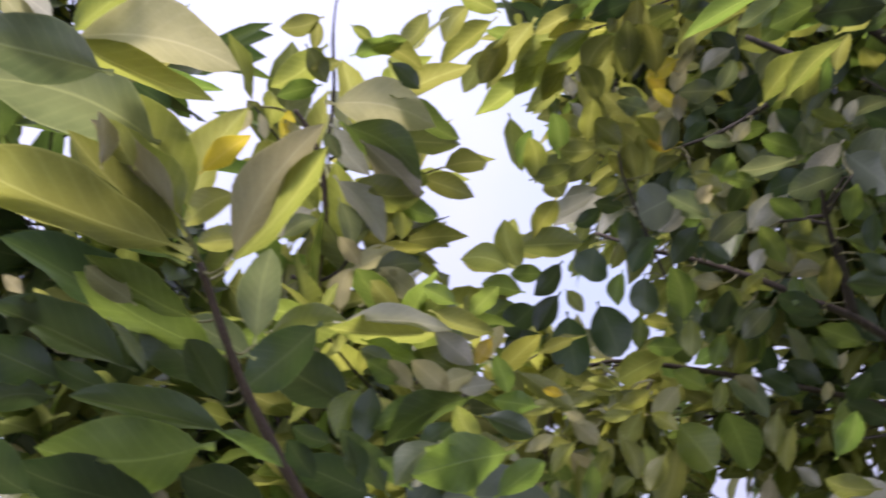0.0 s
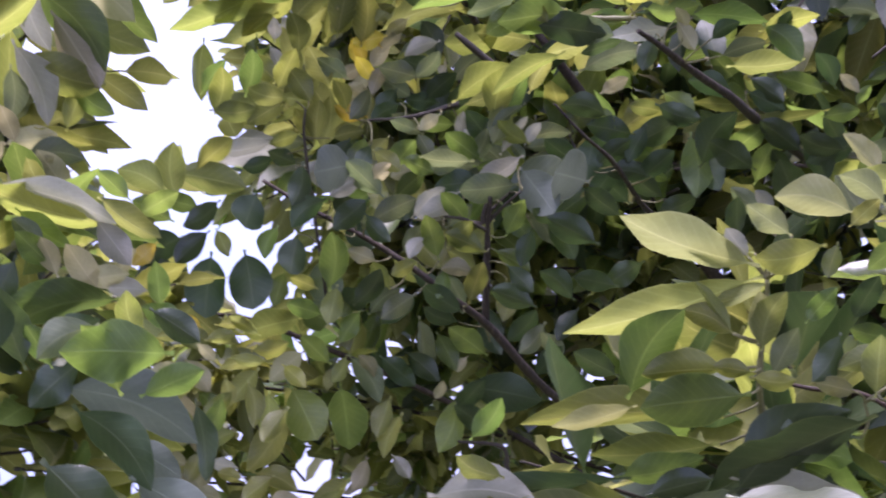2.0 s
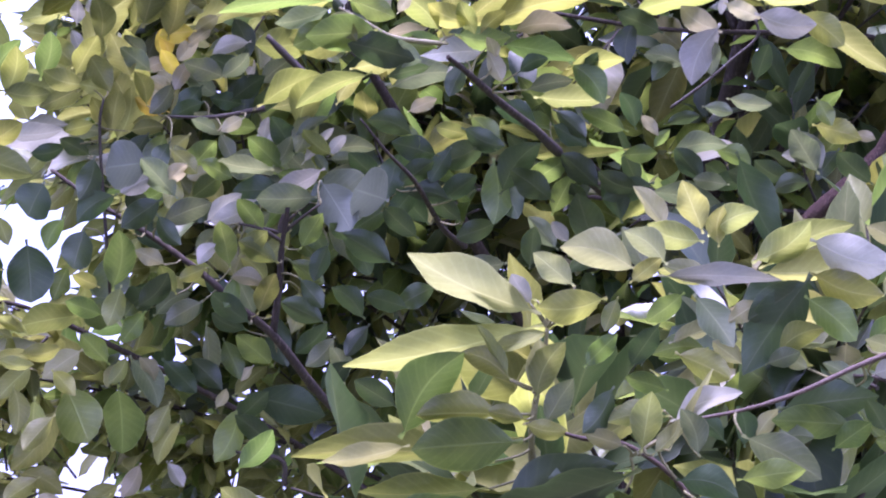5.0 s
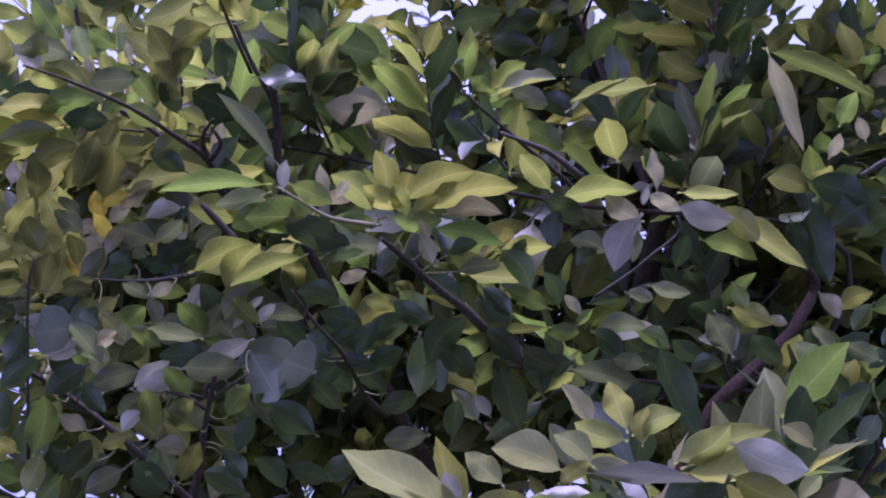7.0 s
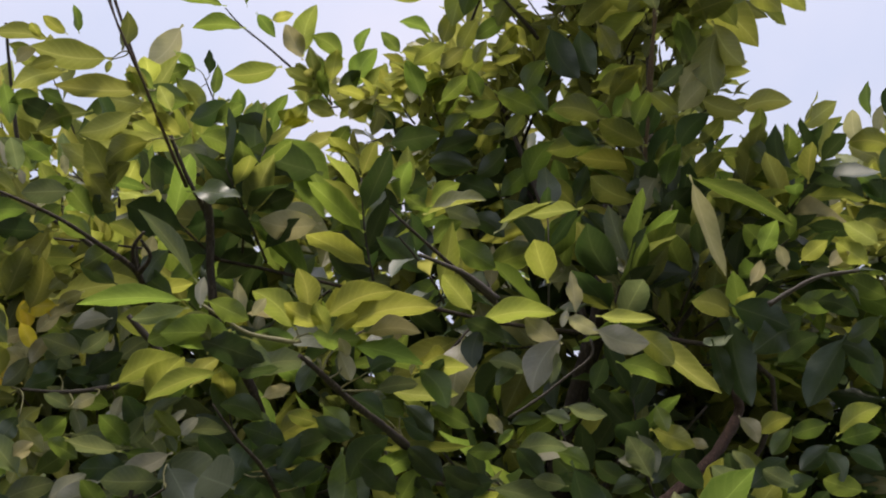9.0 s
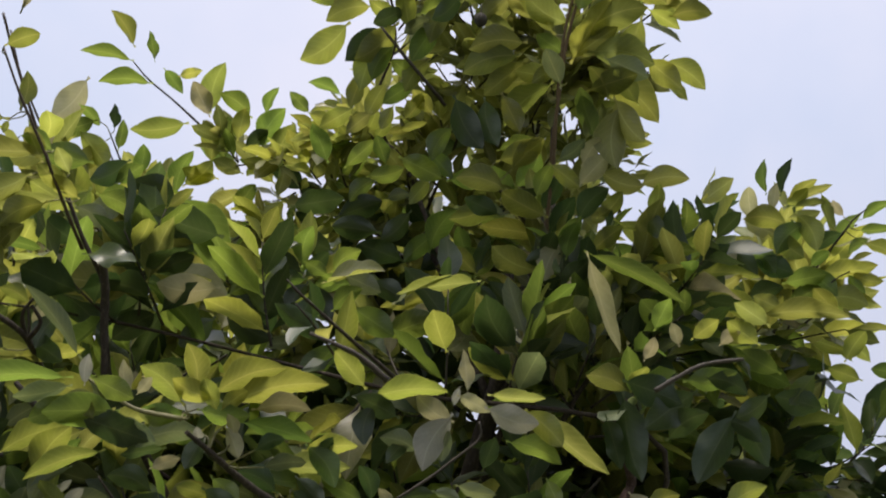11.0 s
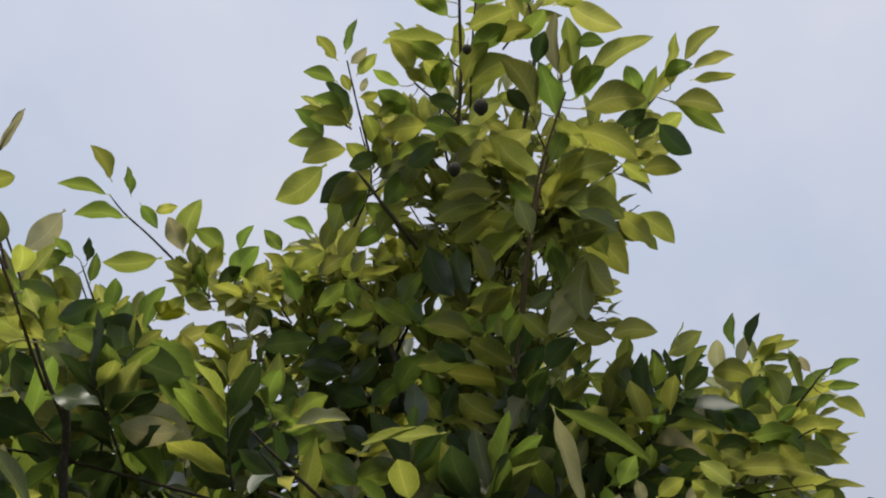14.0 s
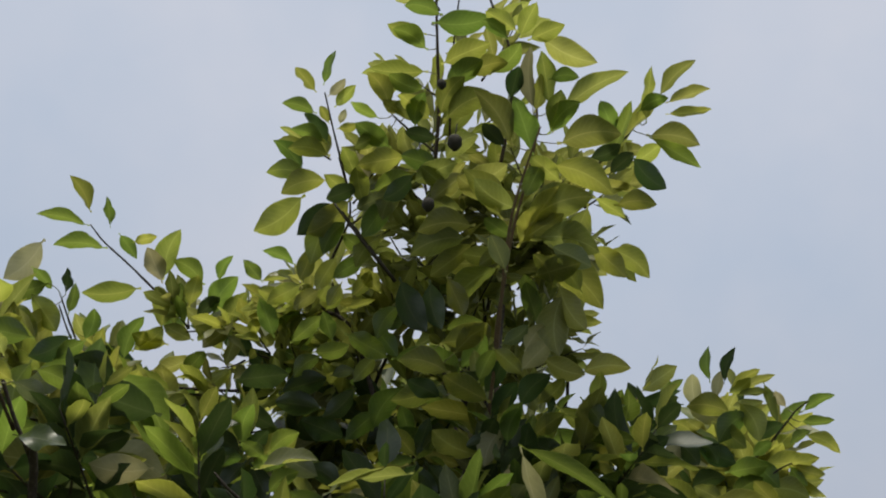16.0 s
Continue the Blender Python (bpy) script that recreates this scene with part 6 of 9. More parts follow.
leaves(tree_main, "dull", "scythe",
       (-0.588, 1.62, 2.19, -0.543, 1.634, 2.199, 0.02, -41),
       (-0.513, 1.94, 2.616, -0.452, 1.934, 2.613, 0.031, -47))
leaves(tree_main, "dark", "droop",
       (-0.747, 1.578, 2.269, -0.785, 1.558, 2.239, 0.026, 53),
       (-0.816, 1.568, 2.227, -0.844, 1.563, 2.168, 0.032, 50),
       (-0.794, 1.701, 1.958, -0.749, 1.715, 1.914, 0.032, -68),
       (-0.696, 1.775, 1.85, -0.735, 1.729, 1.883, 0.034, 49),
       (-0.477, 1.67, 2.167, -0.516, 1.664, 2.113, 0.033, 57),
       (-0.173, 1.727, 2.168, -0.241, 1.712, 2.144, 0.036, 58),
       (-0.128, 1.729, 2.165, -0.033, 1.71, 2.145, 0.027, -35),
       (-0.124, 1.752, 2.105, -0.063, 1.722, 2.123, 0.035, -49),
       (0.208, 1.686, 2.174, 0.155, 1.692, 2.134, 0.034, 61),
       (-0.733, 1.632, 2.297, -0.68, 1.618, 2.322, 0.031, -35),
       (-0.147, 1.498, 2.256, -0.199, 1.467, 2.271, 0.031, 40))
leaves(tree_main, "dark", "droop",
       (-0.135, 1.509, 2.236, -0.164, 1.511, 2.202, 0.022, 54),
       (0.343, 1.81, 2.419, 0.384, 1.84, 2.34, 0.044, -21),
       (0.176, 1.813, 2.476, 0.259, 1.793, 2.422, 0.052, -53),
       (0.077, 1.829, 2.243, 0.042, 1.833, 2.2, 0.028, 61),
       (0.706, 2.091, 2.691, 0.74, 2.084, 2.693, 0.015, -33),
       (-0.691, 1.786, 2.724, -0.749, 1.722, 2.737, 0.045, 39),
       (-0.321, 1.897, 2.692, -0.342, 1.908, 2.624, 0.037, 34),
       (-0.4, 2.28, 3.199, -0.471, 2.213, 3.223, 0.05, 32),
       (-0.332, 1.973, 2.762, -0.296, 1.991, 2.693, 0.04, -46),
       (0.147, 1.962, 2.81, 0.232, 1.982, 2.779, 0.041, -40),
       (0.104, 1.999, 2.753, 0.159, 1.946, 2.788, 0.042, -30))
leaves(tree_main, "dark", "droop",
       (0.432, 2.102, 2.896, 0.353, 2.067, 2.926, 0.046, 33))
leaves(tree_main, "dull", "droop",
       (-0.727, 1.609, 2.231, -0.756, 1.566, 2.248, 0.027, 38),
       (-0.78, 1.658, 2.085, -0.738, 1.646, 2.115, 0.026, -33),
       (-0.708, 1.531, 1.973, -0.745, 1.507, 1.938, 0.03, 69),
       (-0.586, 1.632, 2.166, -0.557, 1.641, 2.123, 0.026, -62),
       (-0.718, 1.561, 2.214, -0.744, 1.533, 2.22, 0.02, 47),
       (-0.414, 1.888, 2.68, -0.351, 1.875, 2.716, 0.033, -39))
leaves(tree_main, "pale", "scythe",
       (-0.976, 1.489, 2.199, -0.918, 1.53, 2.221, 0.031, -36),
       (-0.7, 1.61, 2.373, -0.747, 1.591, 2.348, 0.024, 49),
       (-0.687, 1.515, 2.04, -0.708, 1.506, 2.01, 0.02, 67),
       (0.024, 1.715, 2.176, -0.011, 1.704, 2.182, 0.019, 48),
       (-0.081, 1.496, 2.261, -0.119, 1.507, 2.189, 0.04, 49),
       (-0.042, 1.492, 2.266, 0.024, 1.48, 2.237, 0.036, -52),
       (0.343, 2.131, 2.702, 0.303, 2.095, 2.741, 0.034, 20),
       (-0.62, 2.299, 3.101, -0.611, 2.248, 3.144, 0.034, -10))
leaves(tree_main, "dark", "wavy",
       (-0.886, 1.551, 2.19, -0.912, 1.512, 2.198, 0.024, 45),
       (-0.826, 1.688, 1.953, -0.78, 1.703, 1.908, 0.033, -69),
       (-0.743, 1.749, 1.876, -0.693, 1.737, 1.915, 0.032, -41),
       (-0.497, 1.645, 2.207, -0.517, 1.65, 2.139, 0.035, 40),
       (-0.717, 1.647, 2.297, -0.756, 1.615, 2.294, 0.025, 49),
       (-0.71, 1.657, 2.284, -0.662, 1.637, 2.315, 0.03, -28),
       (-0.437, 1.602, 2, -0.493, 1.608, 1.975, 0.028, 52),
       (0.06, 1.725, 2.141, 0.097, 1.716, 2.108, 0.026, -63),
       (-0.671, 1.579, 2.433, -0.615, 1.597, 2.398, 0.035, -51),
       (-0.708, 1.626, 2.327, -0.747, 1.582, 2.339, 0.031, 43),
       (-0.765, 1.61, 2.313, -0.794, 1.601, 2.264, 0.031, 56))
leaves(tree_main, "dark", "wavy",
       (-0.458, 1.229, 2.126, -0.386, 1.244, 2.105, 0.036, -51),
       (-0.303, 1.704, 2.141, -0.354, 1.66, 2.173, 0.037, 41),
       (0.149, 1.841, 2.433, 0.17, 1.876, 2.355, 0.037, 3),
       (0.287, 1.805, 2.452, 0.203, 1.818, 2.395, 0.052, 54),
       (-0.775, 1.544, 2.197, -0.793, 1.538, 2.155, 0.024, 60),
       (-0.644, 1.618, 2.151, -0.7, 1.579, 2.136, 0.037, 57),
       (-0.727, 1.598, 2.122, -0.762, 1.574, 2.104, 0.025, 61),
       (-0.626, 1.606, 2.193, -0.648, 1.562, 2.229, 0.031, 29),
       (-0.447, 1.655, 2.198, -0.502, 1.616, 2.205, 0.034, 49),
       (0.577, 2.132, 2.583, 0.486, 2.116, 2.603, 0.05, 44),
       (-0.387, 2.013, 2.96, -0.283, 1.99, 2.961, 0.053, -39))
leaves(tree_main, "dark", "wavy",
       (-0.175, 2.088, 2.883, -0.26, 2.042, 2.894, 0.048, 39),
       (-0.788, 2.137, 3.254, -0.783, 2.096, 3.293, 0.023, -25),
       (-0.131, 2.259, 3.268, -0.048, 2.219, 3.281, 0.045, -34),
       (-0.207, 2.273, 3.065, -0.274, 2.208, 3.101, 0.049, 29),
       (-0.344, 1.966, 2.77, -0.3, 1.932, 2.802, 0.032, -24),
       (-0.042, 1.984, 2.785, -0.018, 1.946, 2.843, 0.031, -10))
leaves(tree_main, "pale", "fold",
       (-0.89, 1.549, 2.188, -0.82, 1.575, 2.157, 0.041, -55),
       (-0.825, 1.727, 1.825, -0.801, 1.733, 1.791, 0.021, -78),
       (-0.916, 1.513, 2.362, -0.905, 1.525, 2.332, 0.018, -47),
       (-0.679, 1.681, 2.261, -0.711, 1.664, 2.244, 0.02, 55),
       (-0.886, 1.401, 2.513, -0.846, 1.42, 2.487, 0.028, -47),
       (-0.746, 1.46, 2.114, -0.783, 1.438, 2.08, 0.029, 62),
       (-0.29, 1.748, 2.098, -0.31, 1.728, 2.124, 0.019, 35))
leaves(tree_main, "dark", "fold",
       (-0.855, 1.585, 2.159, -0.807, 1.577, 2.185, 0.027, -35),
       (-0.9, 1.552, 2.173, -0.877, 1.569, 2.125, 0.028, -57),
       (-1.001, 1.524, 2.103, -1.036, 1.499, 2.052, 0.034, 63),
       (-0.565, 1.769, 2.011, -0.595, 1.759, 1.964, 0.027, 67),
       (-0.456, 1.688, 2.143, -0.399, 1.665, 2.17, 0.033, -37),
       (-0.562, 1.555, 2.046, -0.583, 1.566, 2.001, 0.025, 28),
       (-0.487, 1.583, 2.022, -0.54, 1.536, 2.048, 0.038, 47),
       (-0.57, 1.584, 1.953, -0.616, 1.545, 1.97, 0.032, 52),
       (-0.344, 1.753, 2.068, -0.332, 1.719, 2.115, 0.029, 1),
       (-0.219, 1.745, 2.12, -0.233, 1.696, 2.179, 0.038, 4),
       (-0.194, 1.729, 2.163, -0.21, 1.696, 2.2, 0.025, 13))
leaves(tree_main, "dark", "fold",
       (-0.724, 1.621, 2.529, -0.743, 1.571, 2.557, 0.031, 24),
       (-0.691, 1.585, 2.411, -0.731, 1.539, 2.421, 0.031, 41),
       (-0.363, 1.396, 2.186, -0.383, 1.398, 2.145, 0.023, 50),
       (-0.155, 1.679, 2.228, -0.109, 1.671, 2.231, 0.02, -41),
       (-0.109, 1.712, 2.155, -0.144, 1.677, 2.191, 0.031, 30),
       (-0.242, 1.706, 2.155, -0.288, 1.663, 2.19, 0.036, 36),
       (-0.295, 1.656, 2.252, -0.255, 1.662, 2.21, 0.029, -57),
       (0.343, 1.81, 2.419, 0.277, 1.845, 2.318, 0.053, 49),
       (0.291, 1.797, 2.237, 0.244, 1.802, 2.202, 0.03, 61),
       (0.159, 1.838, 2.197, 0.148, 1.808, 2.234, 0.025, -3),
       (-0.507, 1.658, 2.158, -0.451, 1.64, 2.184, 0.032, -41))
leaves(tree_main, "dark", "fold",
       (-0.422, 1.953, 2.627, -0.381, 1.911, 2.671, 0.037, -16),
       (-0.034, 1.928, 2.726, -0.024, 1.975, 2.654, 0.039, 5),
       (-0.305, 2.034, 2.948, -0.213, 2, 2.96, 0.049, -37),
       (-0.218, 2.056, 2.928, -0.308, 2.02, 2.919, 0.048, 43),
       (-0.527, 2.214, 3.254, -0.474, 2.177, 3.284, 0.036, -21),
       (-0.731, 2.173, 3.056, -0.657, 2.119, 3.11, 0.055, -17),
       (0.109, 1.963, 2.812, 0.046, 1.957, 2.792, 0.032, 47),
       (0.329, 2.168, 2.819, 0.382, 2.099, 2.863, 0.048, -28))
leaves(tree_main, "dark", "round",
       (-0.94, 1.538, 2.153, -0.941, 1.51, 2.092, 0.051, 121),
       (-0.853, 1.6, 2.13, -0.818, 1.577, 2.14, 0.034, -23),
       (-1.032, 1.508, 2.093, -1.067, 1.469, 2.056, 0.046, 64),
       (-1.004, 1.535, 2.077, -1.014, 1.544, 1.987, 0.06, 126),
       (-0.967, 1.557, 2.082, -0.956, 1.569, 1.999, 0.059, 166),
       (-0.902, 1.586, 2.104, -0.904, 1.571, 2.042, 0.043, 132),
       (-0.865, 1.647, 2.011, -0.822, 1.623, 2.022, 0.039, -32))
leaves(tree_main, "mature", "fold",
       (-0.918, 1.555, 2.146, -0.883, 1.542, 2.177, 0.024, -22),
       (-1.039, 1.495, 2.11, -1.068, 1.438, 2.123, 0.035, 47),
       (-0.886, 1.662, 1.94, -0.91, 1.618, 1.97, 0.029, 44),
       (-0.649, 1.661, 2.07, -0.603, 1.673, 2.036, 0.029, -61),
       (-0.836, 1.487, 2.431, -0.902, 1.452, 2.396, 0.035, 48),
       (-0.776, 1.523, 2.633, -0.787, 1.479, 2.654, 0.026, 19),
       (-0.844, 1.506, 2.611, -0.82, 1.527, 2.574, 0.025, -44),
       (-0.852, 1.469, 2.651, -0.807, 1.465, 2.66, 0.025, -32),
       (-0.752, 1.603, 2.538, -0.779, 1.547, 2.563, 0.034, 29),
       (-0.718, 1.543, 2.46, -0.756, 1.497, 2.468, 0.031, 39),
       (-0.171, 1.691, 2.201, -0.148, 1.681, 2.221, 0.015, -43))
leaves(tree_main, "mature", "fold",
       (0.242, 1.795, 2.265, 0.208, 1.802, 2.226, 0.027, 60),
       (-0.763, 1.567, 2.158, -0.715, 1.549, 2.194, 0.034, -30),
       (-0.666, 1.716, 2.837, -0.737, 1.667, 2.82, 0.047, 43),
       (-0.46, 1.88, 2.68, -0.388, 1.867, 2.717, 0.041, -40),
       (-0.204, 1.943, 2.633, -0.109, 1.905, 2.648, 0.052, -42),
       (-0.076, 2.033, 2.97, 0.016, 2.024, 2.933, 0.049, -45),
       (-0.573, 2.219, 3.232, -0.554, 2.146, 3.297, 0.05, 14),
       (-0.737, 1.91, 2.683, -0.686, 1.929, 2.636, 0.038, -54))
leaves(tree_main, "dark", "flat",
       (-0.85, 1.604, 2.126, -0.807, 1.624, 2.082, 0.033, -60),
       (-0.636, 1.776, 1.922, -0.589, 1.762, 1.957, 0.029, -40),
       (-0.727, 1.745, 1.914, -0.62, 1.758, 1.884, 0.054, -64),
       (-0.431, 1.659, 2.212, -0.46, 1.658, 2.162, 0.029, 52),
       (-0.301, 1.668, 2.238, -0.255, 1.674, 2.203, 0.029, -54),
       (-0.833, 1.624, 2.249, -0.865, 1.612, 2.2, 0.03, 57),
       (-0.774, 1.503, 2.45, -0.83, 1.469, 2.436, 0.035, 46),
       (-0.745, 1.473, 2.085, -0.784, 1.451, 2.041, 0.033, 64),
       (-0.6, 1.559, 2.005, -0.569, 1.565, 1.966, 0.025, -68),
       (-0.472, 1.603, 1.972, -0.519, 1.572, 1.981, 0.028, 55),
       (0.175, 1.729, 2.082, 0.14, 1.695, 2.13, 0.036, 20))
leaves(tree_main, "dark", "flat",
       (0.105, 1.753, 2.048, 0.057, 1.727, 2.083, 0.034, 39),
       (-0.046, 1.528, 2.197, -0.029, 1.497, 2.228, 0.023, -16),
       (0.238, 1.826, 2.195, 0.19, 1.806, 2.218, 0.03, 40),
       (-0.584, 1.638, 2.151, -0.515, 1.64, 2.14, 0.036, -56),
       (-0.521, 1.652, 2.162, -0.557, 1.608, 2.191, 0.032, 39),
       (-0.573, 1.809, 2.747, -0.655, 1.761, 2.726, 0.051, 46),
       (-0.582, 1.838, 2.699, -0.506, 1.816, 2.718, 0.042, -37),
       (-0.578, 1.854, 2.673, -0.629, 1.803, 2.689, 0.038, 39),
       (-0.477, 1.894, 2.648, -0.53, 1.887, 2.587, 0.043, 53),
       (-0.076, 2.231, 3.308, -0.128, 2.194, 3.323, 0.032, 30),
       (-0.157, 2.287, 3.048, -0.229, 2.233, 3.075, 0.046, 33))
leaves(tree_main, "dark", "flat",
       (-0.692, 1.891, 2.745, -0.725, 1.831, 2.777, 0.039, 29),
       (-0.346, 1.962, 2.776, -0.408, 1.914, 2.791, 0.04, 39),
       (-0.041, 1.989, 2.777, -0.015, 2.007, 2.695, 0.044, -35),
       (0.379, 2.079, 2.951, 0.359, 2.059, 3.002, 0.024, 14),
       (0.391, 2.072, 2.957, 0.448, 2.038, 2.955, 0.033, -42),
       (0.48, 2.099, 2.885, 0.549, 2.079, 2.838, 0.044, -51))
leaves(tree_main, "mature", "flat",
       (-1.007, 1.507, 2.129, -1.037, 1.464, 2.131, 0.028, 51),
       (-0.834, 1.649, 2.044, -0.86, 1.636, 1.996, 0.028, 65),
       (-1.028, 1.632, 1.75, -1.058, 1.597, 1.725, 0.028, 74),
       (-0.815, 1.492, 1.948, -0.847, 1.456, 1.956, 0.026, 55),
       (-0.635, 1.529, 2.054, -0.658, 1.49, 2.084, 0.027, 35),
       (-0.677, 1.53, 2.012, -0.679, 1.491, 2.058, 0.03, 10),
       (-0.311, 1.733, 2.134, -0.277, 1.701, 2.177, 0.031, -26),
       (-0.447, 1.212, 2.162, -0.401, 1.22, 2.141, 0.025, -51),
       (-0.214, 1.691, 2.194, -0.166, 1.681, 2.189, 0.024, -54),
       (-0.201, 1.68, 2.222, -0.261, 1.669, 2.252, 0.029, 46),
       (0.051, 1.802, 2.31, 0.068, 1.805, 2.266, 0.024, -52))
leaves(tree_main, "mature", "flat",
       (0.291, 1.785, 2.264, 0.236, 1.79, 2.25, 0.029, 54),
       (0.297, 1.794, 2.241, 0.353, 1.764, 2.243, 0.03, -52),
       (-0.643, 1.608, 2.175, -0.677, 1.561, 2.202, 0.033, 39),
       (-0.758, 1.581, 2.13, -0.712, 1.57, 2.156, 0.029, -37),
       (0.722, 2.111, 2.642, 0.663, 2.109, 2.652, 0.032, 46),
       (0.564, 2.106, 2.644, 0.512, 2.123, 2.588, 0.04, 57),
       (-0.637, 1.744, 2.813, -0.585, 1.721, 2.835, 0.032, -26),
       (-0.567, 1.854, 2.679, -0.506, 1.889, 2.604, 0.043, -30),
       (-0.255, 1.914, 2.677, -0.181, 1.921, 2.622, 0.046, -51),
       (-0.03, 1.901, 2.715, -0.105, 1.953, 2.652, 0.049, 32),
       (-0.286, 1.981, 3.025, -0.225, 1.955, 3.07, 0.033, -26))
leaves(tree_main, "mature", "flat",
       (-0.094, 2.005, 3.01, -0.011, 1.983, 2.998, 0.043, -41),
       (-0.056, 2.09, 2.886, -0.074, 2.039, 2.928, 0.034, 3),
       (-0.268, 2.255, 3.258, -0.332, 2.253, 3.213, 0.039, 43),
       (-0.593, 1.937, 2.722, -0.562, 1.98, 2.668, 0.031, -24),
       (0.534, 2.113, 2.838, 0.605, 2.069, 2.829, 0.043, -47))
leaves(tree_main, "dark", "scythe",
       (-1.034, 1.526, 2.053, -1.084, 1.475, 2.013, 0.043, 63),
       (-0.686, 1.724, 2.021, -0.667, 1.733, 1.946, 0.038, -66),
       (-0.667, 1.751, 1.966, -0.616, 1.735, 2.004, 0.032, -38),
       (-0.793, 1.451, 2.085, -0.829, 1.429, 2.042, 0.032, 65),
       (-0.754, 1.477, 2.067, -0.724, 1.488, 2.029, 0.025, -65),
       (-0.781, 1.505, 1.959, -0.738, 1.49, 1.996, 0.031, -34),
       (-0.525, 1.595, 1.959, -0.558, 1.558, 1.989, 0.029, 43),
       (-0.077, 1.487, 2.091, -0.035, 1.517, 1.978, 0.047, -12),
       (-0.621, 1.577, 2.465, -0.649, 1.58, 2.409, 0.031, 40),
       (-0.246, 1.424, 2.167, -0.218, 1.405, 2.186, 0.019, -31),
       (-0.179, 1.487, 2.273, -0.19, 1.497, 2.219, 0.028, 27))
leaves(tree_main, "dark", "scythe",
       (-0.191, 1.68, 2.224, -0.208, 1.644, 2.261, 0.027, 13),
       (-0.416, 1.646, 2.232, -0.359, 1.65, 2.202, 0.032, -57),
       (-0.316, 1.664, 2.231, -0.368, 1.628, 2.247, 0.032, 44),
       (0.176, 1.822, 2.461, 0.197, 1.853, 2.325, 0.059, 7),
       (0.269, 1.819, 2.197, 0.225, 1.82, 2.176, 0.025, 60),
       (0.037, 1.849, 2.205, -0.016, 1.84, 2.191, 0.028, 57),
       (-0.476, 1.637, 2.223, -0.53, 1.597, 2.229, 0.034, 48),
       (-0.435, 1.68, 2.146, -0.487, 1.649, 2.145, 0.03, 54),
       (-0.536, 1.786, 2.796, -0.603, 1.726, 2.806, 0.046, 38),
       (-0.704, 1.807, 2.684, -0.621, 1.821, 2.654, 0.046, -50),
       (-0.615, 1.841, 2.677, -0.653, 1.844, 2.592, 0.049, 44))
leaves(tree_main, "dark", "scythe",
       (-0.468, 1.887, 2.665, -0.38, 1.901, 2.607, 0.053, -52),
       (-0.451, 1.882, 2.679, -0.364, 1.883, 2.653, 0.045, -49),
       (-0.338, 1.97, 2.765, -0.368, 1.978, 2.7, 0.036, 42),
       (-0.413, 1.972, 2.738, -0.462, 1.964, 2.694, 0.035, 52),
       (-0.026, 1.989, 2.777, 0.044, 2.01, 2.723, 0.041, -42),
       (0.037, 2.021, 2.72, 0.099, 1.963, 2.762, 0.047, -30),
       (0.534, 2.025, 2.977, 0.555, 1.977, 3.03, 0.024, 113),
       (0.643, 2.04, 2.905, 0.598, 2.079, 2.888, 0.029, 39))
leaves(tree_main, "mature", "sickle",
       (-1.07, 1.517, 2.016, -1.087, 1.47, 2.041, 0.029, 42),
       (-1.042, 1.581, 1.901, -1.018, 1.592, 1.864, 0.023, -74),
       (-0.734, 1.746, 1.901, -0.759, 1.73, 1.821, 0.042, 80),
       (-0.378, 1.677, 2.199, -0.382, 1.69, 2.11, 0.044, 155),
       (-0.405, 1.644, 2.249, -0.371, 1.657, 2.2, 0.03, -51),
       (-0.867, 1.462, 2.444, -0.789, 1.472, 2.466, 0.035, -40),
       (-0.671, 1.535, 2.003, -0.681, 1.531, 1.962, 0.022, 73),
       (-0.459, 1.685, 2.195, -0.398, 1.688, 2.218, 0.031, -51),
       (-0.384, 1.382, 2.204, -0.429, 1.355, 2.201, 0.026, 48),
       (-0.25, 1.415, 2.183, -0.215, 1.424, 2.132, 0.031, -54),
       (-0.016, 1.511, 2.23, 0.052, 1.528, 2.205, 0.031, -31))
leaves(tree_main, "mature", "sickle",
       (-0.095, 1.695, 2.194, -0.05, 1.691, 2.164, 0.027, -59),
       (0.121, 1.712, 2.647, 0.269, 1.716, 2.55, 0.031, -21),
       (-0.279, 1.968, 2.638, -0.349, 1.962, 2.575, 0.047, 53),
       (0.691, 2.133, 2.622, 0.725, 2.118, 2.589, 0.027, -59),
       (-0.664, 1.745, 2.798, -0.6, 1.791, 2.778, 0.039, -39),
       (-0.648, 1.8, 2.725, -0.728, 1.779, 2.699, 0.039, 45),
       (-0.288, 1.881, 2.725, -0.235, 1.85, 2.748, 0.033, -31),
       (-0.288, 1.915, 2.668, -0.234, 1.883, 2.693, 0.034, -32),
       (-0.13, 2.081, 2.897, -0.073, 2.013, 2.949, 0.051, -18),
       (-0.483, 2.173, 3.321, -0.45, 2.133, 3.363, 0.028, 10),
       (-0.495, 2.216, 3.262, -0.435, 2.146, 3.316, 0.053, -10))
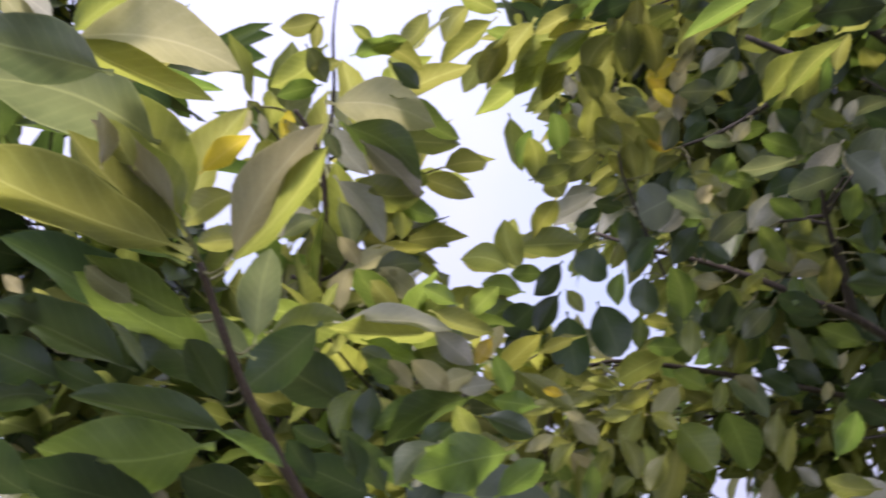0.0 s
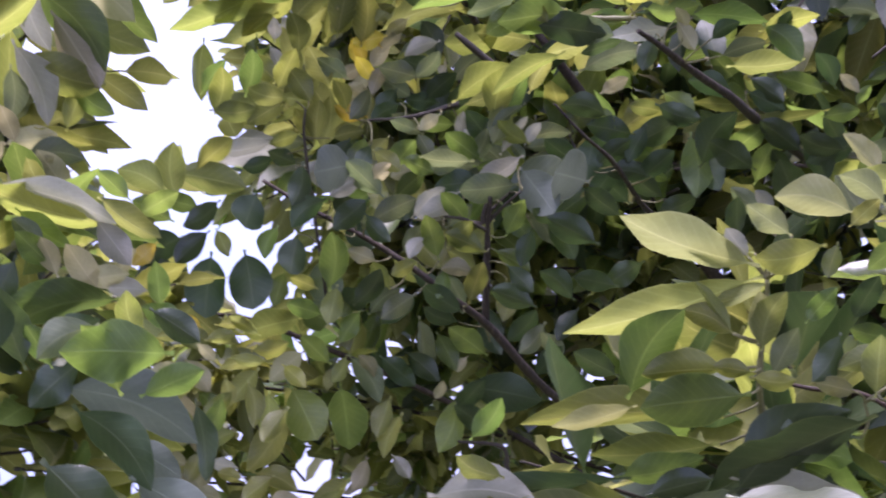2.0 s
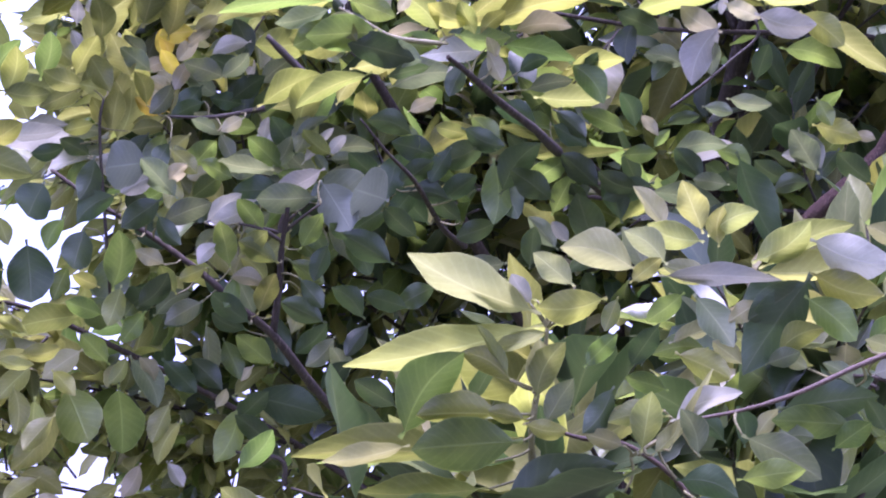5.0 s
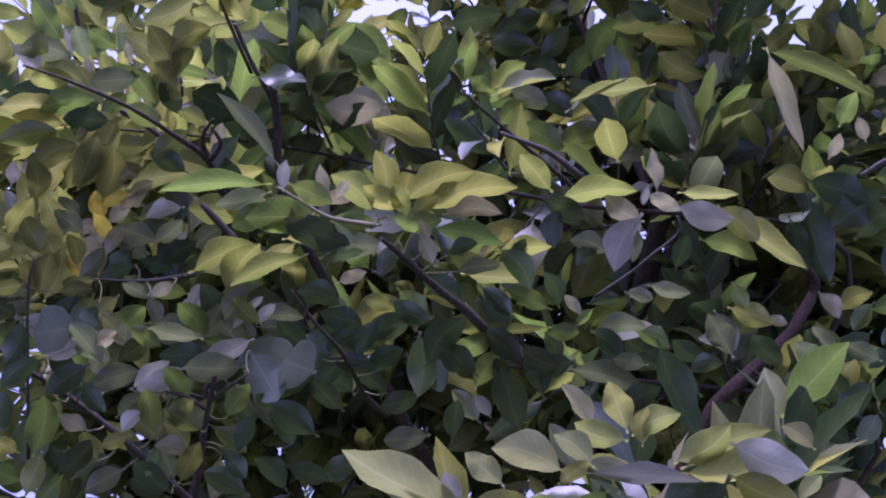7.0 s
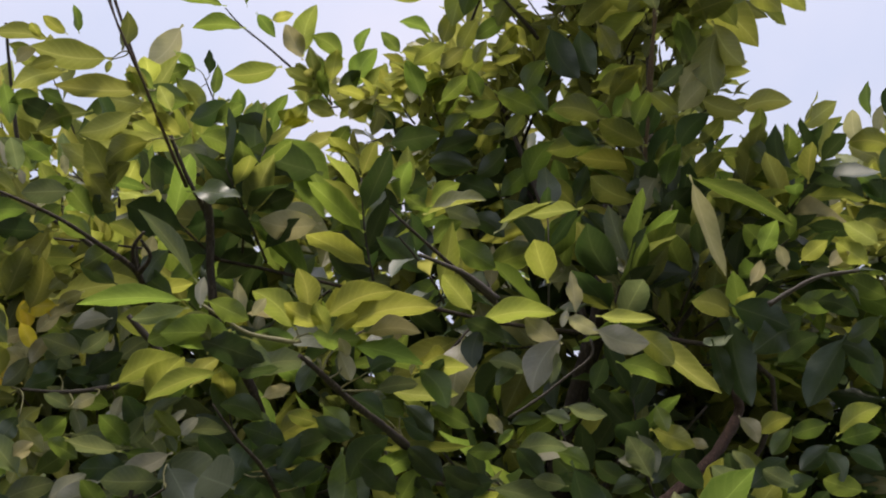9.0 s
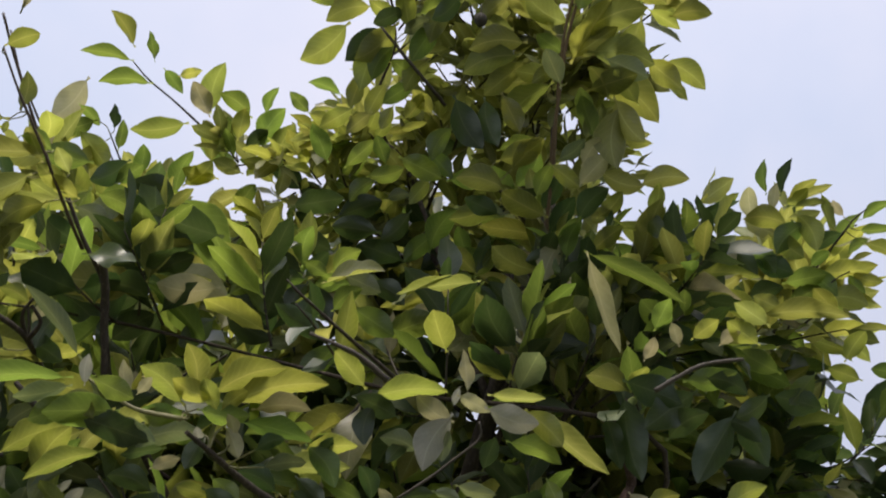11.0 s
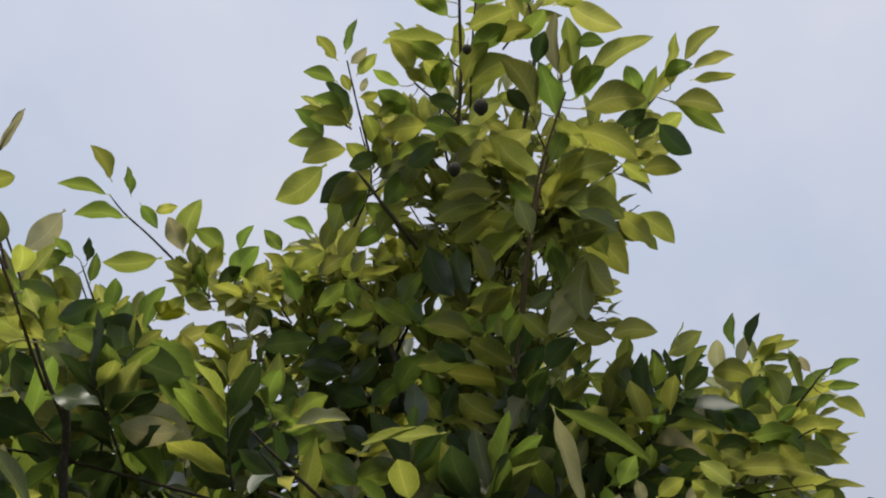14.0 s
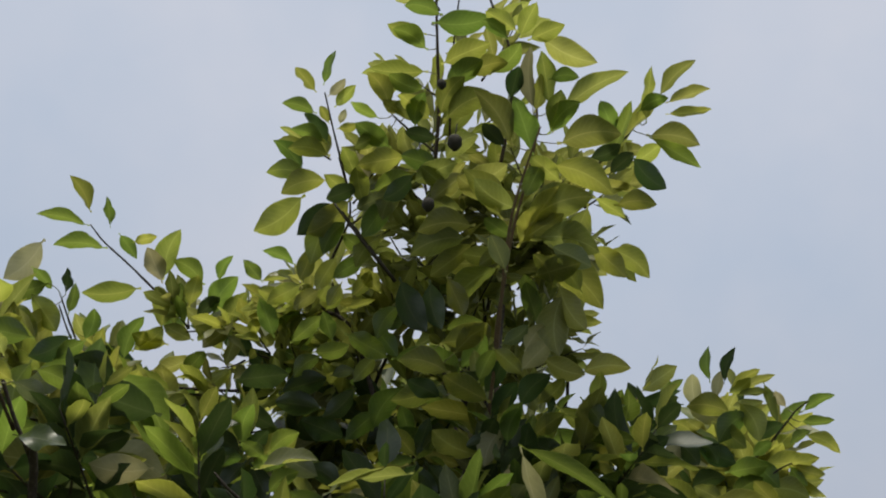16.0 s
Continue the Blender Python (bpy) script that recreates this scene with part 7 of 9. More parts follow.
leaves(tree_main, "mature", "sickle",
       (-0.673, 2.244, 3.16, -0.626, 2.177, 3.229, 0.045, 16),
       (-0.57, 1.849, 2.871, -0.476, 1.935, 2.78, 0.066, -19),
       (-0.349, 1.957, 2.785, -0.326, 1.901, 2.836, 0.039, 3),
       (-0.268, 1.979, 2.767, -0.2, 1.977, 2.742, 0.036, -49),
       (-0.042, 1.986, 2.781, -0.11, 1.971, 2.764, 0.035, 48),
       (0.117, 1.969, 2.802, 0.14, 1.915, 2.846, 0.036, -10),
       (0.149, 2.047, 2.863, 0.315, 2.059, 2.838, 0.045, -22),
       (0.337, 2.102, 2.927, 0.345, 2.048, 2.978, 0.033, -2),
       (0.431, 2.059, 2.965, 0.462, 2.04, 2.998, 0.02, -34),
       (0.671, 2.023, 2.917, 0.726, 1.984, 2.93, 0.024, -21),
       (0.479, 2.088, 2.902, 0.517, 2.089, 2.844, 0.036, -46))
leaves(tree_main, "mature", "round",
       (-0.879, 1.611, 2.079, -0.872, 1.619, 2.009, 0.048, 168),
       (-0.917, 1.617, 2.013, -0.865, 1.61, 1.982, 0.042, -77),
       (-0.937, 1.643, 1.912, -0.899, 1.65, 1.835, 0.059, -86),
       (-0.878, 1.674, 1.917, -0.882, 1.714, 1.834, 0.06, 14))
leaves(tree_main, "olive", "round",
       (-0.912, 1.626, 1.999, -0.975, 1.579, 1.972, 0.051, 39))
leaves(tree_main, "under", "flat",
       (-1.052, 1.56, 1.942, -1.02, 1.576, 1.896, 0.029, -72),
       (-0.835, 1.6, 2.29, -0.805, 1.589, 2.31, 0.019, -26),
       (-0.733, 1.576, 2.398, -0.77, 1.579, 2.379, 0.021, 37),
       (-0.402, 1.231, 2.151, -0.385, 1.219, 2.165, 0.012, -22),
       (0.095, 1.82, 2.26, 0.123, 1.813, 2.245, 0.016, -58),
       (-0.725, 1.579, 2.168, -0.755, 1.559, 2.152, 0.021, 59),
       (-0.162, 1.928, 2.664, -0.12, 1.921, 2.68, 0.021, -44),
       (0.463, 2.087, 2.91, 0.426, 2.108, 2.845, 0.038, 45))
leaves(tree_main, "dull", "fold",
       (-0.771, 1.695, 2.004, -0.778, 1.734, 1.936, 0.031, 22),
       (-0.711, 1.706, 2.186, -0.664, 1.695, 2.207, 0.026, -40),
       (-0.729, 1.48, 2.085, -0.757, 1.429, 2.118, 0.034, 37),
       (-0.305, 1.749, 2.091, -0.341, 1.727, 2.133, 0.028, 44),
       (-0.108, 1.539, 2.177, -0.074, 1.534, 2.163, 0.018, -55),
       (-0.589, 1.627, 2.174, -0.601, 1.606, 2.191, 0.015, 30))
leaves(tree_main, "mature", "droop",
       (-0.752, 1.711, 1.984, -0.727, 1.721, 1.928, 0.03, -70),
       (-0.616, 1.597, 2.224, -0.565, 1.578, 2.273, 0.031, -24),
       (-0.532, 1.655, 2.167, -0.568, 1.648, 2.119, 0.03, 57),
       (-0.596, 1.548, 2.037, -0.563, 1.527, 2.073, 0.027, -25),
       (-0.752, 1.437, 2.746, -0.756, 1.409, 2.777, 0.018, -6),
       (-0.797, 1.525, 2.616, -0.824, 1.521, 2.581, 0.023, 41),
       (-0.855, 1.446, 2.676, -0.848, 1.484, 2.624, 0.027, -8),
       (-0.812, 1.471, 2.674, -0.776, 1.484, 2.659, 0.022, -43),
       (-0.79, 1.578, 2.55, -0.824, 1.57, 2.505, 0.029, 46),
       (-0.75, 1.602, 2.34, -0.795, 1.577, 2.306, 0.033, 55),
       (-0.418, 1.236, 2.135, -0.485, 1.198, 2.116, 0.04, 51))
leaves(tree_main, "mature", "droop",
       (-0.326, 1.394, 2.202, -0.244, 1.432, 2.193, 0.031, -25),
       (0.225, 1.769, 2.536, 0.248, 1.724, 2.567, 0.03, -20),
       (-0.656, 1.606, 2.17, -0.597, 1.631, 2.155, 0.028, -54),
       (-0.356, 1.956, 2.642, -0.33, 1.921, 2.709, 0.039, -11),
       (-0.053, 1.926, 2.73, -0.101, 1.948, 2.66, 0.043, 38),
       (-0.735, 1.819, 2.645, -0.672, 1.886, 2.592, 0.049, -38),
       (-0.315, 1.973, 3.031, -0.341, 1.907, 3.074, 0.041, 10),
       (-0.13, 1.969, 3.057, -0.082, 1.986, 3.001, 0.037, -39),
       (-0.117, 2.061, 2.929, -0.176, 2.068, 2.869, 0.042, 46),
       (0.002, 1.972, 3.054, 0.078, 1.952, 3.063, 0.033, -16),
       (0.057, 2.074, 2.905, -0.017, 2.066, 2.927, 0.033, 22))
leaves(tree_main, "mature", "droop",
       (-0.686, 2.076, 3.372, -0.652, 2.127, 3.344, 0.03, -24),
       (-0.782, 2.164, 3.222, -0.766, 2.117, 3.269, 0.028, -20),
       (-0.316, 2.321, 3.157, -0.256, 2.27, 3.196, 0.044, -22),
       (-0.332, 1.974, 2.761, -0.265, 1.992, 2.773, 0.031, -47),
       (-0.046, 1.989, 2.777, 0.002, 1.96, 2.829, 0.033, -22),
       (0.579, 2.09, 2.856, 0.624, 2.086, 2.792, 0.041, -50),
       (0.542, 2.132, 2.803, 0.597, 2.085, 2.813, 0.037, -42))
leaves(tree_main, "dull", "flat",
       (-0.71, 1.717, 2.014, -0.723, 1.68, 2.051, 0.026, 26),
       (-0.631, 1.725, 2.204, -0.666, 1.676, 2.235, 0.033, 36),
       (-0.75, 1.631, 2.303, -0.782, 1.586, 2.32, 0.03, 39),
       (-0.8, 1.448, 2.51, -0.801, 1.405, 2.538, 0.027, 10),
       (-0.736, 1.483, 2.502, -0.791, 1.448, 2.477, 0.037, 46),
       (-0.088, 1.503, 2.248, -0.096, 1.523, 2.208, 0.021, 7),
       (-0.078, 1.714, 2.151, -0.124, 1.696, 2.155, 0.025, 51),
       (0.024, 1.82, 2.275, 0.049, 1.823, 2.212, 0.034, -56),
       (-0.756, 1.567, 2.165, -0.766, 1.538, 2.188, 0.02, 29),
       (-0.612, 1.631, 2.147, -0.67, 1.621, 2.156, 0.026, 55),
       (-0.61, 1.864, 2.641, -0.574, 1.853, 2.653, 0.021, -36))
leaves(tree_main, "dull", "flat",
       (-0.269, 1.884, 2.724, -0.203, 1.887, 2.687, 0.037, -49),
       (0.062, 1.945, 2.845, 0.108, 1.99, 2.781, 0.045, -22))
leaves(tree_main, "under", "fold",
       (-0.716, 1.737, 1.952, -0.73, 1.73, 1.929, 0.013, 70),
       (-0.747, 1.467, 2.097, -0.711, 1.457, 2.119, 0.022, -36),
       (-0.801, 1.601, 2.298, -0.824, 1.57, 2.309, 0.021, 41),
       (-0.34, 1.394, 2.198, -0.324, 1.403, 2.16, 0.021, -47),
       (0.519, 2.043, 2.956, 0.532, 2.021, 3.006, 0.024, -23))
leaves(tree_main, "under", "sickle",
       (-1.059, 1.598, 1.805, -1.08, 1.56, 1.825, 0.024, 53),
       (-0.854, 1.714, 1.821, -0.871, 1.699, 1.774, 0.026, 83),
       (-0.838, 1.438, 2.696, -0.805, 1.426, 2.711, 0.02, -20),
       (-0.41, 1.231, 2.148, -0.415, 1.211, 2.182, 0.017, -8),
       (-0.312, 1.39, 2.215, -0.245, 1.404, 2.22, 0.028, -27),
       (-0.08, 1.501, 2.251, -0.125, 1.47, 2.274, 0.029, 35),
       (0.32, 1.766, 2.507, 0.349, 1.739, 2.515, 0.021, -39),
       (0.168, 1.799, 2.286, 0.191, 1.798, 2.243, 0.025, -58),
       (-0.457, 1.814, 2.653, -0.549, 1.766, 2.634, 0.053, 47),
       (-0.077, 1.993, 2.613, -0.07, 1.962, 2.643, 0.021, 2),
       (0.119, 1.916, 2.731, 0.104, 1.941, 2.679, 0.023, -4))
leaves(tree_main, "under", "sickle",
       (0.295, 2.127, 2.726, 0.341, 2.087, 2.745, 0.032, -38),
       (-0.749, 1.767, 2.72, -0.719, 1.794, 2.648, 0.042, -44),
       (-0.859, 2.129, 3.397, -0.927, 2.135, 3.292, 0.065, 34),
       (-0.912, 2.098, 3.242, -0.896, 2.126, 3.176, 0.037, -28),
       (-0.59, 1.927, 2.74, -0.468, 1.933, 2.71, 0.065, -49),
       (0.644, 2.025, 2.927, 0.622, 2.003, 2.95, 0.02, 9))
leaves(tree_main, "pale", "broad",
       (-1.006, 1.632, 1.805, -1.029, 1.603, 1.808, 0.019, 61),
       (-0.622, 1.617, 2.184, -0.578, 1.609, 2.229, 0.018, -16),
       (-0.8, 1.444, 2.516, -0.797, 1.461, 2.501, 0.011, -16),
       (-0.702, 1.501, 2.061, -0.659, 1.507, 2.098, 0.022, -31),
       (-0.058, 1.71, 2.203, -0.141, 1.718, 2.202, 0.035, 36),
       (-0.588, 1.619, 2.193, -0.562, 1.612, 2.218, 0.017, -36))
leaves(tree_main, "under", "broad",
       (-1.044, 1.616, 1.771, -1.081, 1.564, 1.782, 0.034, 61),
       (-0.873, 1.719, 1.754, -0.834, 1.728, 1.727, 0.024, -75),
       (-0.824, 1.59, 2.299, -0.799, 1.591, 2.334, 0.021, -42),
       (-0.697, 1.619, 2.349, -0.705, 1.62, 2.324, 0.013, 41),
       (0.484, 2.061, 2.943, 0.473, 2.008, 2.988, 0.035, 12))
leaves(tree_main, "dull", "round",
       (-0.61, 1.631, 2.165, -0.526, 1.611, 2.114, 0.068, -67))
leaves(tree_main, "under", "wavy",
       (-0.483, 1.625, 2.251, -0.442, 1.615, 2.261, 0.021, -40),
       (-0.785, 1.584, 2.356, -0.746, 1.589, 2.391, 0.022, -24),
       (-0.747, 1.502, 2.011, -0.774, 1.472, 2.02, 0.021, 51),
       (-0.787, 1.536, 2.609, -0.785, 1.557, 2.584, 0.014, -11),
       (-0.653, 1.583, 2.438, -0.639, 1.552, 2.469, 0.023, 11),
       (-0.076, 1.485, 2.281, -0.035, 1.497, 2.262, 0.021, -43),
       (-0.062, 1.485, 2.281, -0.067, 1.455, 2.328, 0.018, -28),
       (0.384, 2.122, 2.703, 0.392, 2.103, 2.739, 0.019, -17),
       (-0.596, 2.158, 3.304, -0.623, 2.086, 3.343, 0.043, 15))
leaves(tree_near, "olive", "scythe",
       (-0.286, 1.085, 1.669, -0.436, 1.063, 1.674, 0.033, 41),
       (-0.262, 1.072, 1.693, -0.23, 1.067, 1.686, 0.016, -66),
       (-0.044, 1.142, 1.82, 0.008, 1.134, 1.796, 0.031, -60))
leaves(tree_near, "mature", "scythe",
       (-0.368, 1.074, 1.629, -0.301, 1.076, 1.639, 0.028, -45),
       (-0.465, 1.031, 1.658, -0.436, 1.022, 1.685, 0.02, -37),
       (-0.099, 1.119, 1.607, -0.07, 1.103, 1.628, 0.02, -51),
       (-0.125, 1.163, 1.77, -0.17, 1.17, 1.769, 0.02, 59))
leaves(tree_near, "olive", "sickle",
       (-0.291, 1.089, 1.65, -0.387, 1.078, 1.649, 0.03, 42),
       (-0.345, 1.085, 1.605, -0.463, 1.048, 1.627, 0.045, 45),
       (-0.196, 1.053, 1.779, -0.246, 1.035, 1.77, 0.027, 59),
       (-0.074, 1.163, 1.763, -0.038, 1.143, 1.775, 0.022, -53))
leaves(tree_near, "young", "scythe",
       (-0.468, 1.042, 1.603, -0.397, 1.07, 1.641, 0.035, -45),
       (-0.629, 0.959, 1.568, -0.646, 0.927, 1.589, 0.022, 55),
       (-0.268, 1.063, 1.724, -0.306, 1.055, 1.745, 0.021, 61),
       (-0.161, 1.078, 1.7, -0.211, 1.083, 1.677, 0.023, 47),
       (-0.157, 1.079, 1.696, -0.201, 1.07, 1.691, 0.019, 59),
       (-0.087, 1.141, 1.831, -0.042, 1.112, 1.852, 0.029, -45),
       (-0.083, 1.144, 1.823, 0.008, 1.142, 1.827, 0.033, -36))
leaves(tree_near, "young", "sickle",
       (-0.444, 1.046, 1.631, -0.471, 1.018, 1.644, 0.02, 57),
       (-0.357, 1.083, 1.601, -0.449, 1.048, 1.61, 0.042, 52),
       (-0.554, 1.002, 1.589, -0.624, 0.961, 1.587, 0.038, 67),
       (-0.247, 1.048, 1.779, -0.295, 1.038, 1.795, 0.02, 36),
       (-0.243, 1.055, 1.762, -0.398, 1.062, 1.741, 0.036, 36),
       (-0.253, 1.068, 1.71, -0.227, 1.047, 1.746, 0.024, -30),
       (-0.303, 1.061, 1.71, -0.344, 1.058, 1.713, 0.015, 41),
       (-0.123, 1.136, 1.85, -0.166, 1.116, 1.861, 0.025, 49),
       (-0.12, 1.134, 1.854, -0.08, 1.114, 1.864, 0.023, -49),
       (-0.112, 1.137, 1.845, -0.106, 1.116, 1.872, 0.017, -3),
       (-0.082, 1.143, 1.827, -0.008, 1.128, 1.853, 0.027, -34))
leaves(tree_near, "dark", "sickle",
       (-0.356, 1.077, 1.629, -0.496, 1.032, 1.621, 0.025, 43),
       (-0.289, 1.097, 1.614, -0.196, 1.08, 1.663, 0.046, -55),
       (-0.156, 1.107, 1.656, -0.113, 1.098, 1.639, 0.025, -68),
       (-0.151, 1.116, 1.616, -0.167, 1.092, 1.653, 0.024, 25),
       (-0.195, 1.072, 1.718, -0.219, 1.066, 1.683, 0.021, 75))
leaves(tree_near, "dark", "fold",
       (-0.361, 1.082, 1.597, -0.429, 1.055, 1.586, 0.03, 46),
       (-0.348, 1.082, 1.616, -0.298, 1.078, 1.623, 0.025, -62),
       (-0.193, 1.105, 1.648, -0.246, 1.078, 1.654, 0.03, 61))
leaves(tree_near, "pale", "sickle",
       (-0.497, 1.025, 1.619, -0.422, 1.058, 1.611, 0.038, -65),
       (-0.157, 1.08, 1.692, -0.105, 1.065, 1.707, 0.02, -37))
leaves(tree_near, "olive", "droop",
       (-0.601, 0.976, 1.577, -0.638, 0.961, 1.59, 0.021, 70))
leaves(tree_near, "pale", "scythe",
       (-0.288, 1.095, 1.626, -0.191, 1.112, 1.601, 0.033, -44),
       (-0.043, 1.133, 1.845, 0.015, 1.115, 1.814, 0.036, -62))
leaves(tree_near, "dull", "flat",
       (-0.329, 1.088, 1.613, -0.27, 1.105, 1.598, 0.025, -44),
       (-0.083, 1.166, 1.755, -0.056, 1.153, 1.76, 0.016, -56))
leaves(tree_near, "dull", "broad",
       (-0.107, 1.101, 1.685, -0.053, 1.119, 1.654, 0.029, -54))
leaves(tree_near, "mature", "flat",
       (-0.113, 1.109, 1.654, -0.065, 1.097, 1.657, 0.021, -62),
       (-0.263, 1.074, 1.681, -0.338, 1.038, 1.67, 0.042, 65),
       (-0.018, 1.173, 1.705, -0.082, 1.164, 1.71, 0.028, 62),
       (-0.038, 1.179, 1.688, -0.009, 1.16, 1.704, 0.02, -53),
       (-0.161, 1.268, 1.765, -0.197, 1.252, 1.775, 0.02, 55))
leaves(tree_near, "dark", "flat",
       (-0.137, 1.121, 1.593, -0.162, 1.117, 1.626, 0.021, 67),
       (-0.076, 1.174, 1.721, 0, 1.168, 1.726, 0.032, -62),
       (-0.397, 1.241, 1.754, -0.43, 1.212, 1.773, 0.024, 51))
leaves(tree_near, "mature", "wavy",
       (-0.141, 1.111, 1.64, -0.105, 1.128, 1.618, 0.019, -37),
       (0.016, 1.172, 1.686, -0.007, 1.166, 1.691, 0.013, 59),
       (-0.233, 1.258, 1.787, -0.202, 1.257, 1.816, 0.02, -60),
       (-0.36, 1.245, 1.769, -0.379, 1.219, 1.799, 0.022, 35))
leaves(tree_near, "dark", "broad",
       (-0.045, 1.195, 1.866, -0.094, 1.206, 1.787, 0.039, 53),
       (-0.044, 1.144, 1.816, -0.094, 1.149, 1.787, 0.028, 59))
leaves(tree_near, "cream", "sickle",
       (-0.245, 1.052, 1.769, -0.335, 1.004, 1.806, 0.042, 30),
       (-0.239, 1.056, 1.758, -0.286, 1.062, 1.748, 0.017, 35),
       (-0.344, 1.06, 1.678, -0.407, 1.048, 1.666, 0.02, 42))
leaves(tree_near, "pale", "broad",
       (-0.251, 1.049, 1.776, -0.263, 1.031, 1.795, 0.014, 29))
leaves(tree_near, "olive", "wavy",
       (-0.227, 1.049, 1.784, -0.263, 1.171, 1.786, 0.025, -6))
leaves(tree_near, "young", "fold",
       (-0.27, 1.062, 1.724, -0.292, 1.046, 1.763, 0.011, 23))
leaves(tree_near, "cream", "scythe",
       (-0.254, 1.067, 1.715, -0.246, 1.046, 1.749, 0.02, 2),
       (-0.172, 1.048, 1.798, -0.226, 1.021, 1.809, 0.03, 51),
       (-0.151, 1.047, 1.8, -0.18, 1.026, 1.82, 0.021, 40),
       (-0.159, 1.084, 1.672, -0.124, 1.06, 1.725, 0.009, -19),
       (-0.171, 1.085, 1.669, -0.145, 1.082, 1.696, 0.015, -41),
       (0.048, 1.269, 1.881, 0.018, 1.254, 1.9, 0.02, 40))
leaves(tree_near, "dull", "droop",
       (-0.247, 1.074, 1.692, -0.223, 1.056, 1.721, 0.02, -34),
       (-0.134, 1.15, 1.812, -0.106, 1.147, 1.765, 0.027, -70))
leaves(tree_near, "olive", "fold",
       (-0.259, 1.071, 1.696, -0.286, 1.057, 1.7, 0.015, 59),
       (-0.275, 1.068, 1.7, -0.336, 1.044, 1.696, 0.028, 48),
       (-0.152, 1.163, 1.768, -0.11, 1.155, 1.742, 0.026, -68))
leaves(tree_near, "mature", "sickle",
       (-0.351, 1.057, 1.683, -0.298, 1.03, 1.737, 0.04, -37))
leaves(tree_near, "cream", "wavy",
       (-0.219, 1.048, 1.788, -0.246, 1.025, 1.808, 0.02, 41),
       (-0.082, 1.151, 1.803, -0.109, 1.148, 1.786, 0.016, 65))
leaves(tree_near, "young", "wavy",
       (-0.179, 1.05, 1.789, -0.155, 1.038, 1.802, 0.015, -45),
       (-0.123, 1.133, 1.856, -0.137, 1.104, 1.891, 0.023, 9))
leaves(tree_near, "olive", "flat",
       (-0.188, 1.053, 1.78, -0.199, 1.053, 1.754, 0.014, 68))
leaves(tree_near, "young", "flat",
       (-0.179, 1.084, 1.671, -0.168, 1.061, 1.71, 0.023, -11))
leaves(tree_near, "cream", "droop",
       (-0.19, 1.082, 1.676, -0.218, 1.069, 1.683, 0.016, 59),
       (0.02, 1.154, 1.756, -0.008, 1.146, 1.765, 0.017, 53),
       (-0.095, 1.18, 1.7, -0.076, 1.169, 1.72, 0.014, -48))
leaves(tree_near, "dull", "scythe",
       (-0.138, 1.086, 1.667, -0.149, 1.067, 1.698, 0.019, 17),
       (-0.016, 1.165, 1.734, -0.04, 1.162, 1.753, 0.013, 48))
leaves(tree_near, "cream", "fold",
       (-0.151, 1.131, 1.86, -0.176, 1.124, 1.898, 0.019, 32),
       (-0.118, 1.146, 1.821, -0.157, 1.142, 1.835, 0.019, 55),
       (-0.156, 1.161, 1.775, -0.115, 1.162, 1.788, 0.018, -43),
       (-0.099, 1.166, 1.755, -0.122, 1.152, 1.772, 0.017, 43),
       (0.008, 1.144, 1.798, 0.026, 1.126, 1.813, 0.015, -41))
leaves(tree_near, "dull", "fold",
       (-0.167, 1.144, 1.827, -0.187, 1.132, 1.867, 0.02, 42))
leaves(tree_near, "pale", "droop",
       (-0.162, 1.144, 1.827, -0.066, 1.136, 1.814, 0.02, -36),
       (-0.005, 1.162, 1.741, 0.027, 1.144, 1.746, 0.02, -58))
leaves(tree_near, "dark", "droop",
       (-0.042, 1.142, 1.82, -0.101, 1.158, 1.745, 0.042, 56),
       (0.003, 1.172, 1.698, -0.011, 1.158, 1.722, 0.017, 26))
leaves(tree_near, "mature", "broad",
       (-0.049, 1.148, 1.804, -0.015, 1.141, 1.763, 0.028, -69),
       (-0.141, 1.149, 1.813, -0.173, 1.163, 1.795, 0.019, 48),
       (-0.006, 1.156, 1.763, 0.023, 1.144, 1.781, 0.019, -55))
leaves(tree_near, "cream", "flat",
       (-0.049, 1.165, 1.749, -0.073, 1.165, 1.764, 0.014, 60))
leaves(tree_near, "dark", "scythe",
       (-0.103, 1.182, 1.693, -0.107, 1.164, 1.723, 0.018, -3),
       (-0.117, 1.181, 1.698, -0.141, 1.168, 1.715, 0.016, 48))
leaves(tree_near, "dull", "sickle",
       (-0.084, 1.181, 1.695, -0.051, 1.167, 1.696, 0.018, -63))
leaves(tree_near, "dark", "wavy",
       (-0.194, 1.261, 1.785, -0.166, 1.239, 1.815, 0.024, -36))
leaves(tree_main, "yellow", "scythe",
       (-0.806, 1.584, 2.342, -0.808, 1.553, 2.365, 0.02, 14))
leaves(tree_main, "pale", "droop",
       (-0.993, 1.544, 2.236, -0.941, 1.58, 2.255, 0.028, -34))
leaves(tree_main, "pale", "round",
       (-0.894, 1.611, 2.216, -0.827, 1.599, 2.173, 0.056, -72))
